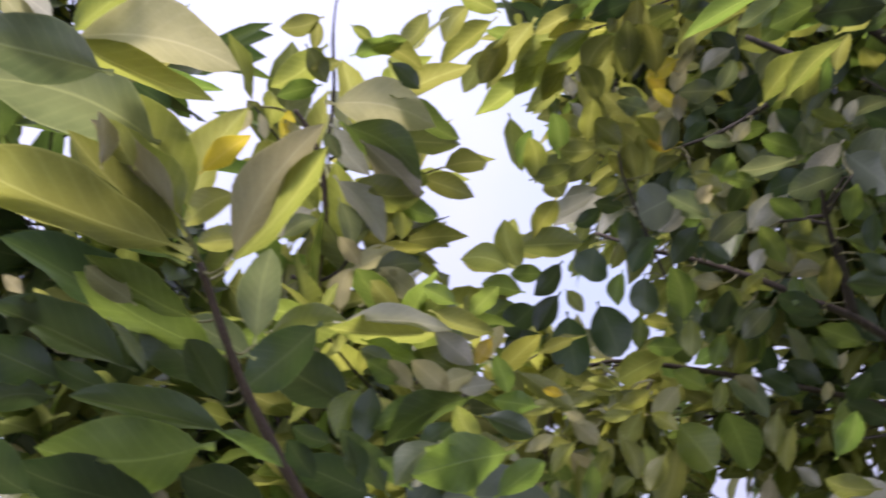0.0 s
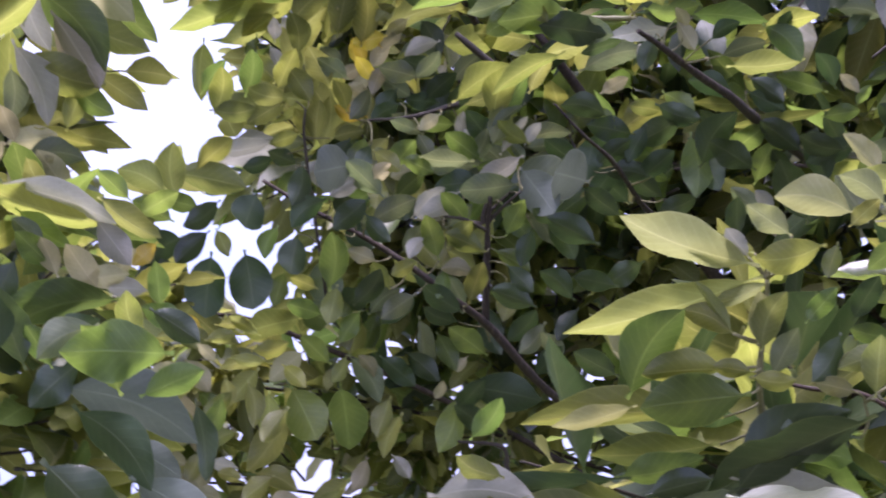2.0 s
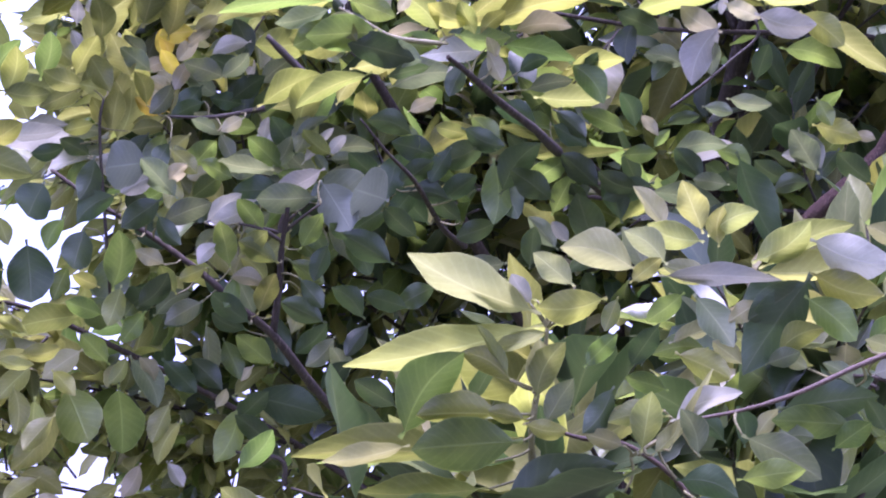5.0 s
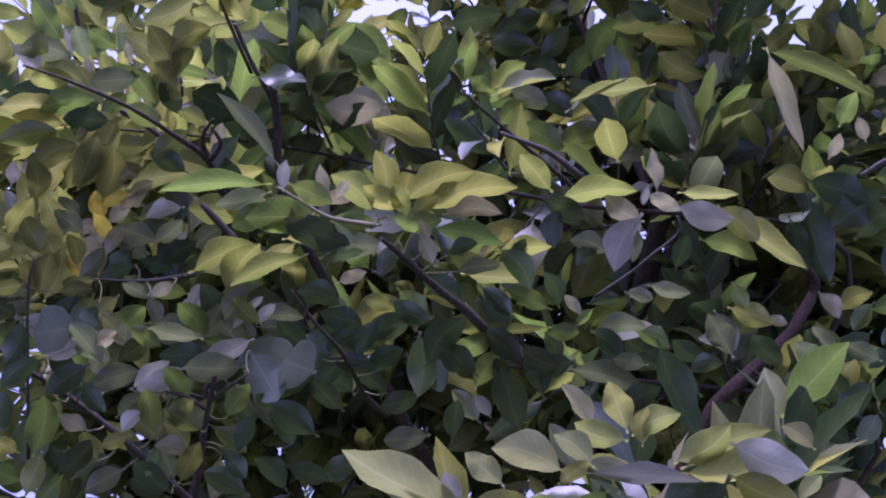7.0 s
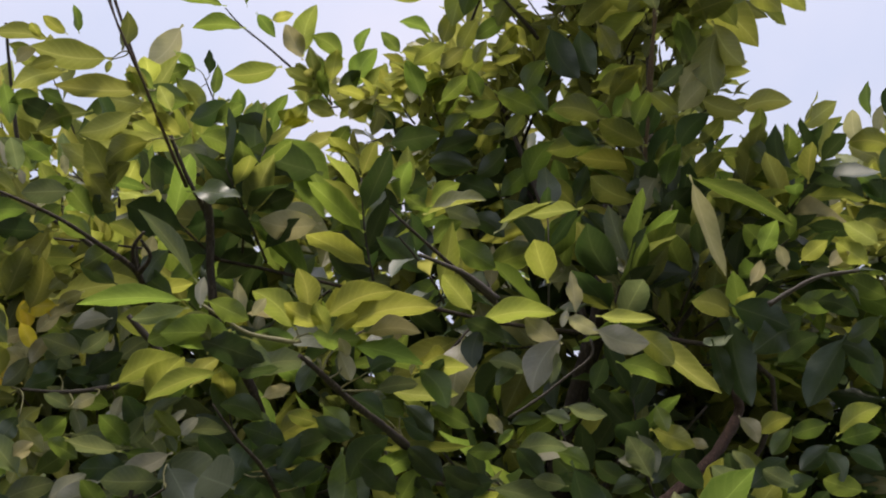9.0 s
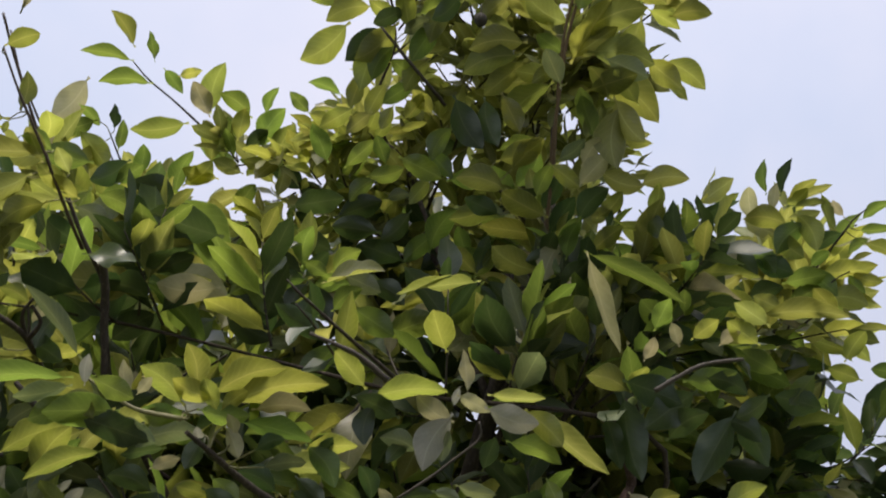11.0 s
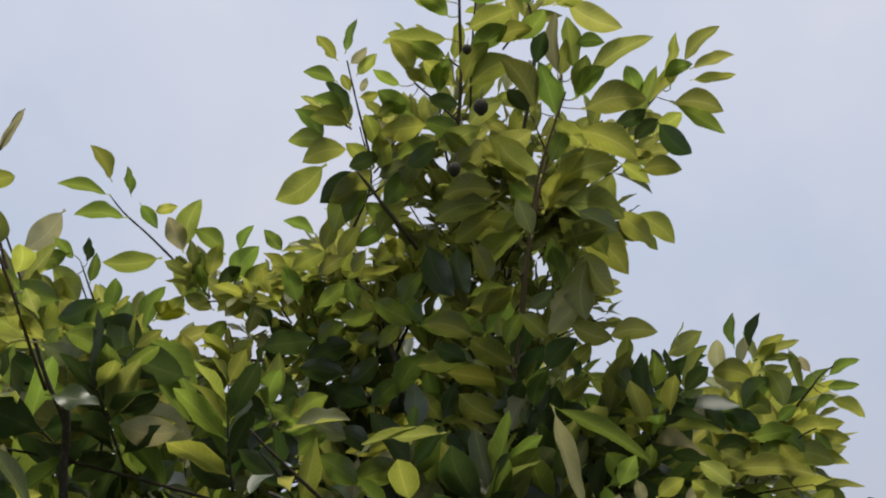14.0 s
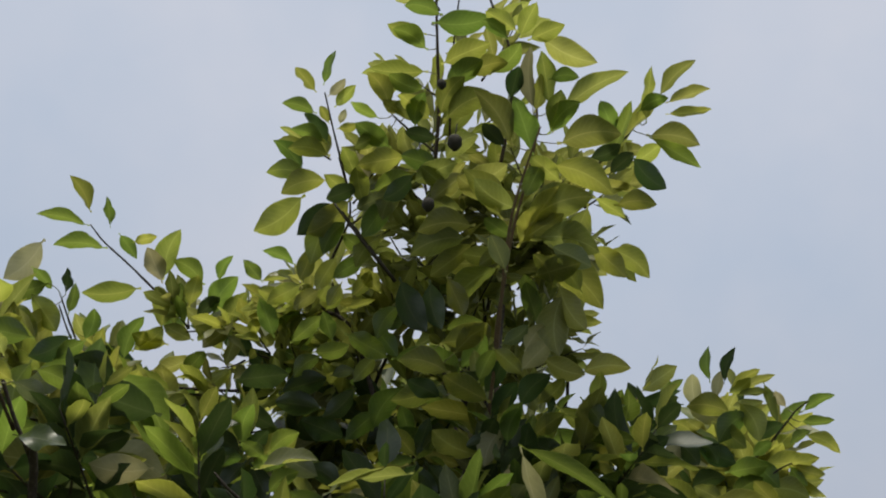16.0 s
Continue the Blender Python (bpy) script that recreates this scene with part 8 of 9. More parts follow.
leaves(tree_main, "dull", "broad",
       (-0.754, 1.652, 2.261, -0.737, 1.664, 2.22, 0.023, -52),
       (-0.696, 1.641, 2.322, -0.648, 1.625, 2.347, 0.028, -32),
       (-0.751, 1.483, 2.056, -0.691, 1.492, 2.082, 0.031, -52),
       (-0.571, 1.532, 2.097, -0.635, 1.492, 2.083, 0.039, 56),
       (-0.372, 1.746, 2.077, -0.432, 1.722, 2.063, 0.033, 60),
       (0.088, 1.734, 2.109, 0.131, 1.702, 2.127, 0.029, -46),
       (0.217, 1.699, 2.137, 0.173, 1.684, 2.156, 0.027, 42),
       (-0.301, 1.422, 2.157, -0.248, 1.416, 2.16, 0.022, -32),
       (-0.679, 1.613, 2.134, -0.725, 1.603, 2.116, 0.026, 53))
leaves(tree_main, "pale", "sickle",
       (-0.814, 1.439, 2.514, -0.821, 1.417, 2.544, 0.013, 1),
       (-0.639, 1.512, 2.092, -0.692, 1.494, 2.058, 0.031, 57),
       (-0.56, 1.521, 2.129, -0.625, 1.511, 2.098, 0.031, 40),
       (-0.452, 1.215, 2.154, -0.446, 1.196, 2.18, 0.014, -14),
       (-0.122, 1.972, 2.651, -0.099, 1.961, 2.655, 0.013, -41))
leaves(tree_main, "silver", "round",
       (-0.755, 1.451, 2.123, -0.782, 1.393, 2.091, 0.059, 70),
       (-0.567, 1.525, 2.116, -0.531, 1.541, 2.054, 0.05, -58),
       (-0.488, 1.555, 2.095, -0.518, 1.505, 2.091, 0.068, 50))
leaves(tree_main, "yellow", "wavy",
       (-0.765, 1.574, 2.376, -0.806, 1.546, 2.357, 0.028, 52))
leaves(tree_main, "yellow", "fold",
       (-0.775, 1.579, 2.361, -0.805, 1.56, 2.388, 0.018, 33))
leaves(tree_main, "yellow", "sickle",
       (-0.81, 1.61, 2.275, -0.846, 1.576, 2.284, 0.025, 48))
leaves(tree_main, "pale", "flat",
       (-0.072, 1.48, 2.29, -0.08, 1.493, 2.27, 0.011, 13))
leaves(top_stem, "olive", "sickle",
       (-0.039, 1.696, 3.582, -0.118, 1.675, 3.586, 0.039, 25),
       (-0.035, 1.752, 3.533, -0.155, 1.754, 3.544, 0.049, 7),
       (-0.289, 1.994, 3.415, -0.389, 2.006, 3.324, 0.067, 35),
       (-0.117, 1.795, 3.49, -0.062, 1.81, 3.452, 0.034, -31),
       (-0.185, 1.93, 3.349, -0.272, 1.946, 3.268, 0.059, 35),
       (-0.176, 2.028, 3.236, -0.142, 2.045, 3.189, 0.029, -35),
       (-0.003, 1.737, 3.382, 0.091, 1.678, 3.392, 0.055, -24),
       (-0.012, 1.732, 3.387, 0.036, 1.658, 3.419, 0.047, -10),
       (0.043, 1.675, 3.44, 0.118, 1.638, 3.436, 0.041, -26),
       (0.197, 1.729, 3.264, 0.309, 1.744, 3.202, 0.057, -31),
       (0.175, 1.843, 3.141, 0.297, 1.889, 3.047, 0.07, -30))
leaves(top_stem, "olive", "sickle",
       (0.097, 1.855, 3.135, -0.014, 1.867, 3.142, 0.053, 37),
       (0.315, 1.771, 3.199, 0.388, 1.744, 3.177, 0.04, -37),
       (0.304, 1.824, 3.142, 0.382, 1.854, 3.094, 0.045, -27),
       (0.001, 1.914, 2.894, -0.089, 1.932, 2.868, 0.045, 40))
leaves(top_stem, "mature", "scythe",
       (-0.036, 1.719, 3.562, -0.106, 1.672, 3.569, 0.042, 21),
       (-0.029, 1.679, 3.596, 0.088, 1.665, 3.602, 0.055, -26),
       (-0.008, 1.666, 3.607, -0.084, 1.638, 3.599, 0.04, 25),
       (-0.267, 1.876, 3.538, -0.34, 1.863, 3.553, 0.032, 27),
       (-0.247, 1.92, 3.497, -0.321, 1.89, 3.504, 0.034, 9),
       (-0.292, 1.961, 3.449, -0.358, 1.919, 3.5, 0.039, 15),
       (-0.195, 1.957, 3.317, -0.239, 1.982, 3.244, 0.044, 26),
       (0.083, 1.673, 3.44, 0.14, 1.609, 3.459, 0.043, -16),
       (0.114, 1.569, 3.423, 0.063, 1.533, 3.432, 0.031, 18),
       (0.304, 1.712, 3.264, 0.341, 1.632, 3.332, 0.038, 10))
leaves(top_stem, "mature", "sickle",
       (-0.04, 1.779, 3.508, -0.113, 1.738, 3.511, 0.041, 25),
       (-0.132, 1.819, 3.467, -0.191, 1.796, 3.49, 0.028, 12),
       (-0.059, 1.75, 3.37, -0.039, 1.685, 3.403, 0.037, 2),
       (0.189, 1.618, 3.372, 0.244, 1.601, 3.358, 0.029, -30),
       (0.191, 1.692, 3.302, 0.246, 1.627, 3.322, 0.044, -19),
       (0.368, 1.715, 3.39, 0.422, 1.681, 3.393, 0.031, -28),
       (0.17, 1.826, 3.003, 0.145, 1.777, 3.038, 0.032, 4))
leaves(top_stem, "mature", "droop",
       (-0.253, 1.835, 3.579, -0.229, 1.788, 3.635, 0.027, 131),
       (-0.156, 2.009, 3.26, -0.22, 2.015, 3.211, 0.039, 39))
leaves(top_stem, "olive", "bitten",
       (-0.268, 1.845, 3.568, -0.31, 1.796, 3.59, 0.031, 18))
leaves(top_stem, "under", "scythe",
       (-0.244, 1.852, 3.564, -0.208, 1.828, 3.593, 0.024, -18))
leaves(top_stem, "olive", "wavy",
       (-0.23, 1.869, 3.549, -0.187, 1.841, 3.588, 0.029, -18),
       (-0.082, 1.814, 3.474, -0.126, 1.782, 3.481, 0.027, 23),
       (-0.075, 1.874, 3.415, -0.173, 1.863, 3.378, 0.051, 35),
       (0.138, 1.839, 3.15, 0.21, 1.735, 3.212, 0.059, 0),
       (0.384, 1.729, 3.373, 0.392, 1.652, 3.45, 0.031, 22),
       (0.091, 1.875, 2.946, 0.142, 1.881, 2.896, 0.035, -43))
leaves(top_stem, "olive", "fold",
       (-0.241, 1.894, 3.525, -0.259, 1.857, 3.54, 0.022, 10),
       (-0.241, 1.942, 3.476, -0.278, 1.897, 3.535, 0.038, 18),
       (0.132, 1.557, 3.431, 0.07, 1.518, 3.44, 0.036, 19),
       (0.338, 1.757, 3.355, 0.42, 1.693, 3.414, 0.037, -5),
       (0.249, 1.805, 3.017, 0.203, 1.752, 3.054, 0.039, 12),
       (0.007, 1.8, 3.048, 0.038, 1.825, 2.978, 0.04, -25))
leaves(top_stem, "dark", "fold",
       (-0.241, 1.923, 3.495, -0.292, 1.865, 3.526, 0.034, -2),
       (0.316, 1.807, 3.309, 0.36, 1.758, 3.322, 0.033, -23))
leaves(top_stem, "under", "wavy",
       (-0.22, 1.895, 3.526, -0.207, 1.874, 3.55, 0.017, -5))
leaves(top_stem, "olive", "scythe",
       (-0.225, 1.902, 3.519, -0.181, 1.887, 3.519, 0.023, -28),
       (-0.238, 1.94, 3.479, -0.322, 1.906, 3.464, 0.045, 33),
       (-0.281, 1.966, 3.446, -0.368, 1.944, 3.431, 0.043, 34),
       (-0.241, 1.974, 3.443, -0.336, 1.966, 3.392, 0.053, 36),
       (-0.109, 1.804, 3.482, -0.156, 1.734, 3.51, 0.044, 11),
       (-0.077, 1.906, 3.381, -0.123, 1.94, 3.301, 0.048, 23),
       (-0.124, 1.979, 3.298, -0.174, 2.002, 3.229, 0.043, 31),
       (0.166, 1.665, 3.331, 0.177, 1.621, 3.39, 0.032, 0),
       (0.111, 1.806, 3.19, 0.035, 1.751, 3.266, 0.053, 21),
       (0.107, 1.861, 3.126, 0.015, 1.927, 3.075, 0.052, 11),
       (0.267, 1.774, 3.205, 0.253, 1.823, 3.102, 0.056, 5))
leaves(top_stem, "olive", "scythe",
       (0.42, 1.712, 3.38, 0.5, 1.679, 3.363, 0.026, -11),
       (0.198, 1.802, 3.029, 0.159, 1.752, 3.063, 0.035, 11),
       (-0.003, 1.875, 2.951, 0.081, 1.828, 2.965, 0.048, -34))
leaves(top_stem, "olive", "droop",
       (-0.19, 2.003, 3.417, -0.249, 1.95, 3.434, 0.04, 24),
       (-0.115, 1.838, 3.45, -0.18, 1.844, 3.407, 0.038, 33),
       (-0.174, 1.907, 3.375, -0.204, 1.84, 3.408, 0.039, 7),
       (-0.227, 1.943, 3.33, -0.263, 1.986, 3.221, 0.06, 12),
       (-0.213, 2.004, 3.26, -0.252, 2.028, 3.187, 0.042, 26),
       (-0.025, 1.739, 3.381, -0.089, 1.686, 3.397, 0.041, 21),
       (-0.009, 1.66, 3.454, 0.083, 1.608, 3.457, 0.052, -24),
       (0.135, 1.565, 3.424, 0.163, 1.501, 3.447, 0.037, -6),
       (0.15, 1.568, 3.42, 0.215, 1.528, 3.418, 0.038, -24),
       (0.218, 1.752, 3.238, 0.154, 1.706, 3.259, 0.04, 20),
       (0.273, 1.825, 3.147, 0.336, 1.835, 3.079, 0.046, -36))
leaves(top_stem, "mature", "flat",
       (-0.107, 1.862, 3.426, -0.179, 1.806, 3.44, 0.045, 24),
       (-0.106, 1.93, 3.355, -0.161, 1.96, 3.273, 0.05, 27),
       (0.185, 1.724, 3.271, 0.151, 1.757, 3.206, 0.04, 23),
       (0.39, 1.747, 3.354, 0.485, 1.763, 3.29, 0.034, -7))
leaves(top_stem, "under", "flat",
       (-0.178, 1.864, 3.419, -0.15, 1.888, 3.371, 0.03, -23),
       (0.14, 1.897, 2.91, 0.193, 1.842, 2.94, 0.04, -26))
leaves(top_stem, "mature", "fold",
       (-0.148, 1.922, 3.361, -0.066, 1.88, 3.371, 0.045, -27),
       (-0.005, 1.692, 3.425, 0.07, 1.634, 3.439, 0.047, -21),
       (-0.005, 1.804, 3.315, -0.083, 1.768, 3.316, 0.042, 29),
       (0.313, 1.682, 3.292, 0.283, 1.626, 3.324, 0.035, -1))
leaves(top_stem, "olive", "broad",
       (-0.162, 1.941, 3.338, -0.175, 1.868, 3.381, 0.042, -2),
       (-0.261, 1.988, 3.273, -0.284, 2.014, 3.205, 0.038, 14),
       (0.194, 1.656, 3.337, 0.176, 1.59, 3.417, 0.043, -30),
       (0.115, 1.854, 3.134, 0.036, 1.833, 3.128, 0.04, 36),
       (0.059, 1.836, 3.159, -0.023, 1.861, 3.096, 0.045, 26),
       (0.088, 1.93, 2.867, 0.004, 1.883, 2.89, 0.048, 34))
leaves(top_stem, "dark", "droop",
       (-0.211, 1.934, 3.341, -0.291, 1.949, 3.266, 0.055, 35))
leaves(top_stem, "dull", "wavy",
       (-0.18, 1.946, 3.332, -0.123, 1.914, 3.343, 0.033, -27))
leaves(top_stem, "dark", "broad",
       (-0.169, 1.912, 3.37, -0.235, 1.912, 3.331, 0.038, 36),
       (0.113, 1.713, 3.289, 0.069, 1.672, 3.307, 0.031, 17))
leaves(top_stem, "mature", "broad",
       (-0.144, 2.007, 3.264, -0.2, 1.962, 3.28, 0.035, 27),
       (0.131, 1.827, 3.164, 0.075, 1.792, 3.18, 0.033, 25),
       (0.174, 1.847, 2.974, 0.147, 1.791, 3.031, 0.037, 2),
       (0.066, 1.911, 2.896, 0.093, 1.862, 2.932, 0.033, -13))
leaves(top_stem, "dark", "flat",
       (-0.014, 1.764, 3.356, -0.077, 1.74, 3.352, 0.033, 30),
       (0.12, 1.652, 3.348, 0.134, 1.591, 3.376, 0.034, 1))
leaves(top_stem, "young", "sickle",
       (-0.003, 1.793, 3.327, 0.064, 1.739, 3.344, 0.043, -23),
       (0.037, 1.858, 3.257, -0.025, 1.824, 3.265, 0.034, 28),
       (0.209, 1.662, 3.329, 0.334, 1.594, 3.368, 0.043, -6),
       (0.208, 1.703, 3.289, 0.321, 1.655, 3.267, 0.062, -32),
       (0.137, 1.793, 3.202, 0.055, 1.735, 3.228, 0.051, 22),
       (0.146, 1.811, 3.181, 0.272, 1.734, 3.186, 0.073, -31),
       (0.169, 1.823, 3.165, 0.286, 1.806, 3.113, 0.064, -38),
       (0.403, 1.691, 3.404, 0.475, 1.642, 3.457, 0.034, -6),
       (0.385, 1.745, 3.357, 0.489, 1.76, 3.347, 0.049, -29),
       (0.245, 1.888, 2.906, 0.333, 1.863, 2.898, 0.041, -42))
leaves(top_stem, "dark", "sickle",
       (-0.056, 1.81, 3.309, -0.117, 1.826, 3.254, 0.041, 33),
       (0.137, 1.933, 2.857, 0.193, 1.875, 2.89, 0.043, -27))
leaves(top_stem, "young", "wavy",
       (-0.063, 1.822, 3.295, 0.023, 1.773, 3.306, 0.049, -27),
       (0.012, 1.833, 3.284, -0.045, 1.785, 3.303, 0.037, 21))
leaves(top_stem, "young", "scythe",
       (0.028, 1.825, 3.293, 0.12, 1.771, 3.3, 0.052, -28),
       (0.128, 1.712, 3.289, 0.053, 1.654, 3.376, 0.054, -2),
       (0.169, 1.562, 3.424, 0.279, 1.594, 3.391, 0.051, -23),
       (0.049, 1.829, 3.167, -0.061, 1.827, 3.118, 0.059, 39),
       (0.06, 1.815, 3.183, -0.048, 1.801, 3.153, 0.055, 37),
       (0.204, 1.798, 3.033, 0.254, 1.82, 2.948, 0.05, -31),
       (0.213, 1.805, 3.023, 0.206, 1.848, 2.91, 0.059, 0),
       (0.178, 1.88, 2.929, 0.253, 1.869, 2.888, 0.043, -45),
       (0.017, 1.903, 2.91, -0.076, 1.868, 2.911, 0.049, 39))
leaves(top_stem, "young", "fold",
       (0.044, 1.807, 3.312, -0.023, 1.826, 3.254, 0.044, 33),
       (0.419, 1.697, 3.395, 0.503, 1.675, 3.413, 0.031, -10),
       (0.154, 1.849, 2.975, 0.183, 1.807, 3.019, 0.031, -17))
leaves(top_stem, "young", "broad",
       (0.094, 1.844, 3.269, 0.025, 1.794, 3.289, 0.042, 23))
leaves(top_stem, "under", "sickle",
       (0.163, 1.665, 3.331, 0.157, 1.582, 3.42, 0.035, 34))
leaves(top_stem, "mature", "wavy",
       (0.165, 1.721, 3.276, 0.125, 1.639, 3.347, 0.048, -17),
       (0.108, 1.956, 2.823, 0.144, 1.911, 2.855, 0.032, -23))
leaves(top_stem, "olive", "flat",
       (0.2, 1.689, 3.304, 0.211, 1.615, 3.34, 0.041, 2),
       (0.276, 1.765, 3.214, 0.336, 1.785, 3.18, 0.03, -6),
       (0.158, 1.795, 3.044, 0.243, 1.75, 3.042, 0.048, -35))
leaves(top_stem, "young", "droop",
       (0.143, 1.832, 3.158, 0.223, 1.777, 3.181, 0.047, -29),
       (0.121, 1.838, 3.152, 0.066, 1.85, 3.113, 0.033, 38))
leaves(top_stem, "dark", "scythe",
       (0.267, 1.718, 3.265, 0.322, 1.679, 3.266, 0.033, -29),
       (0.344, 1.706, 3.262, 0.404, 1.72, 3.195, 0.045, -30),
       (-0.078, 1.802, 3.045, -0.027, 1.836, 2.95, 0.055, -30),
       (-0.024, 1.804, 3.042, 0, 1.837, 2.957, 0.046, -15))
leaves(top_stem, "dull", "flat",
       (0.188, 1.756, 3.087, 0.262, 1.754, 3.037, 0.044, -39))
leaves(top_stem, "under", "broad",
       (0.147, 1.875, 2.939, 0.18, 1.83, 2.966, 0.031, -21))
leaves(top_stem, "dull", "scythe",
       (0.106, 1.872, 2.949, 0.152, 1.833, 2.967, 0.031, -29))
leaves(top_stem, "dull", "fold",
       (0.114, 1.792, 3.052, 0.084, 1.734, 3.09, 0.037, 5))
leaves(top_stem, "young", "flat",
       (0.022, 1.884, 2.938, 0.076, 1.831, 2.968, 0.04, -24))
leaves(top_stem, "dark", "wavy",
       (0.003, 1.928, 2.873, -0.061, 1.894, 2.886, 0.036, 36))
FOLIAGE_LABELS = dict(silver="bluish grey leaves", cream="creamy leaf undersides", young="fresh yellow-green leaves", mature="glossy mid-green leaves", under="pale tan-green leaf undersides", yellow="a few yellowing leaves", dull="greyish green leaves", olive="olive-green leaves", dark="old dark green leaves", pale="pale greyish leaf backs")
crown = Foliage(tree_main, 11)
left_crown = Foliage(tree_left, 12)
near_crown = Foliage(tree_near, 13)
branch(tree_main, "limb", [(-0.02, 2.18, 2.62), (-0.102, 2.259, 2.949), (-0.169, 2.324, 3.109), (-0.29, 2.278, 3.163), (-0.424, 2.249, 3.199)], 0.007, 0.0014, BARK)
grow(crown, [(-0.169, 2.324, 3.109), (-0.29, 2.278, 3.163), (-0.424, 2.249, 3.199)], 8, .08, .12, .08, 1.0, 4197, up=0.35, shaded=.1)
branch(tree_main, "limb", [(-0.02, 2.18, 2.62), (-0.089, 2.25, 2.959), (-0.145, 2.308, 3.128), (-0.075, 2.199, 3.258), (-0.042, 2.098, 3.378)], 0.007, 0.0014, BARK)
grow(crown, [(-0.145, 2.308, 3.128), (-0.075, 2.199, 3.258), (-0.042, 2.098, 3.378)], 16, .08, .12, .085, 1.5, 4432, up=0.35, shaded=.03)
branch(tree_main, "limb", [(-0.02, 2.18, 2.62), (0.137, 2.257, 2.952), (0.265, 2.32, 3.114), (0.25, 2.211, 3.243), (0.212, 2.111, 3.363)], 0.007, 0.0014, BARK)
grow(crown, [(0.185, 2.32, 3.114), (0.170, 2.211, 3.243), (0.132, 2.111, 3.363)], 16, .08, .12, .085, 1.5, 4680, up=0.35, shaded=.03)
branch(tree_main, "limb", [(-0.02, 2.18, 2.62), (0.044, 2.275, 2.931), (0.097, 2.352, 3.076), (0.094, 2.228, 3.223), (0.079, 2.12, 3.352)], 0.007, 0.0014, BARK)
grow(crown, [(0.097, 2.352, 3.076), (0.094, 2.228, 3.223), (0.079, 2.12, 3.352)], 19, .12, .12, .085, 1.5, 4557, up=0.35, shaded=.03)
branch(tree_main, "limb", [(-0.02, 2.18, 2.62), (0.043, 2.223, 2.991), (0.095, 2.259, 3.186), (0.019, 2.136, 3.333), (-0.031, 2.044, 3.443), (-0.057, 1.951, 3.553)], 0.007, 0.0014, BARK)
grow(crown, [(0.095, 2.259, 3.186), (0.019, 2.136, 3.333), (-0.031, 2.044, 3.443), (-0.057, 1.951, 3.553)], 20, .07, .11, .085, 1.5, 7490, up=0.35, shaded=.03)
branch(tree_main, "limb", [(-0.02, 2.18, 2.62), (0.042, 2.189, 3.032), (0.093, 2.197, 3.26), (0.139, 2.088, 3.39), (0.209, 2.018, 3.474)], 0.007, 0.0014, BARK)
grow(crown, [(0.093, 2.197, 3.26), (0.139, 2.088, 3.39), (0.209, 2.018, 3.474)], 17, .06, .10, .085, 1.5, 4642, up=0.35, shaded=.03)
branch(tree_main, "limb", [(-0.1, 2.34, 2.36), (0.009, 2.398, 2.753), (0.099, 2.445, 2.965), (0.07, 2.229, 3.223), (0.017, 2.035, 3.453), (0.013, 1.857, 3.665), (0.034, 1.718, 3.831)], 0.007, 0.0014, BARK)
grow(crown, [(0.099, 2.445, 2.965), (0.07, 2.229, 3.223), (0.017, 2.035, 3.453), (0.013, 1.857, 3.665), (0.034, 1.718, 3.831)], 16, .14, .15, .085, 1.5, 1414, up=0.35, shaded=.03)
branch(tree_main, "limb", [(0.1, 2, 2.91), (0.122, 2.082, 3.193), (0.14, 2.15, 3.316), (0.235, 2.072, 3.409), (0.281, 1.979, 3.52)], 0.007, 0.0014, BARK)
grow(crown, [(0.14, 2.15, 3.316), (0.235, 2.072, 3.409), (0.281, 1.979, 3.52)], 9, .08, .11, .09, 1.5, 4709, up=0.35, shaded=.03)
branch(tree_main, "limb", [(-0.1, 2.34, 2.36), (0.009, 2.393, 2.758), (0.099, 2.437, 2.974), (-0.217, 2.324, 3.109), (-0.519, 2.304, 3.133), (-0.82, 2.307, 3.129), (-1.06, 2.325, 3.108)], 0.007, 0.0014, BARK)
grow(crown, [(0.099, 2.437, 2.974), (-0.217, 2.324, 3.109), (-0.519, 2.304, 3.133), (-0.82, 2.307, 3.129), (-1.06, 2.325, 3.108)], 28, .1, .14, .09, 1.0, 9730, up=0.35, shaded=.03)
branch(tree_main, "limb", [(-0.1, 2.34, 2.36), (0.009, 2.407, 2.742), (0.099, 2.461, 2.946), (-0.096, 2.37, 3.055), (-0.337, 2.356, 3.07), (-0.577, 2.39, 3.031)], 0.007, 0.0014, BARK)
grow(crown, [(0.099, 2.461, 2.946), (-0.096, 2.37, 3.055), (-0.337, 2.356, 3.07), (-0.577, 2.39, 3.031)], 18, .12, .14, .09, 1.0, 6960, up=0.35, shaded=.03)
branch(tree_main, "limb", [(-0.02, 2.18, 2.62), (-0.103, 2.225, 2.99), (-0.17, 2.262, 3.183), (-0.245, 2.154, 3.311), (-0.199, 2.061, 3.423), (-0.225, 1.983, 3.515)], 0.007, 0.0014, BARK)
grow(crown, [(-0.17, 2.262, 3.183), (-0.245, 2.154, 3.311), (-0.199, 2.061, 3.423), (-0.225, 1.983, 3.515)], 11, .06, .11, .08, 1.5, 7214, up=0.35, shaded=.03)
branch(tree_main, "limb", [(-0.02, 2.18, 2.62), (-0.13, 2.191, 3.03), (-0.22, 2.2, 3.256), (-0.4, 2.218, 3.236), (-0.581, 2.227, 3.224)], 0.007, 0.0014, BARK)
grow(crown, [(-0.22, 2.2, 3.256), (-0.4, 2.218, 3.236), (-0.581, 2.227, 3.224)], 9, .05, .09, .08, 1.0, 4103, up=0.35, shaded=.03)
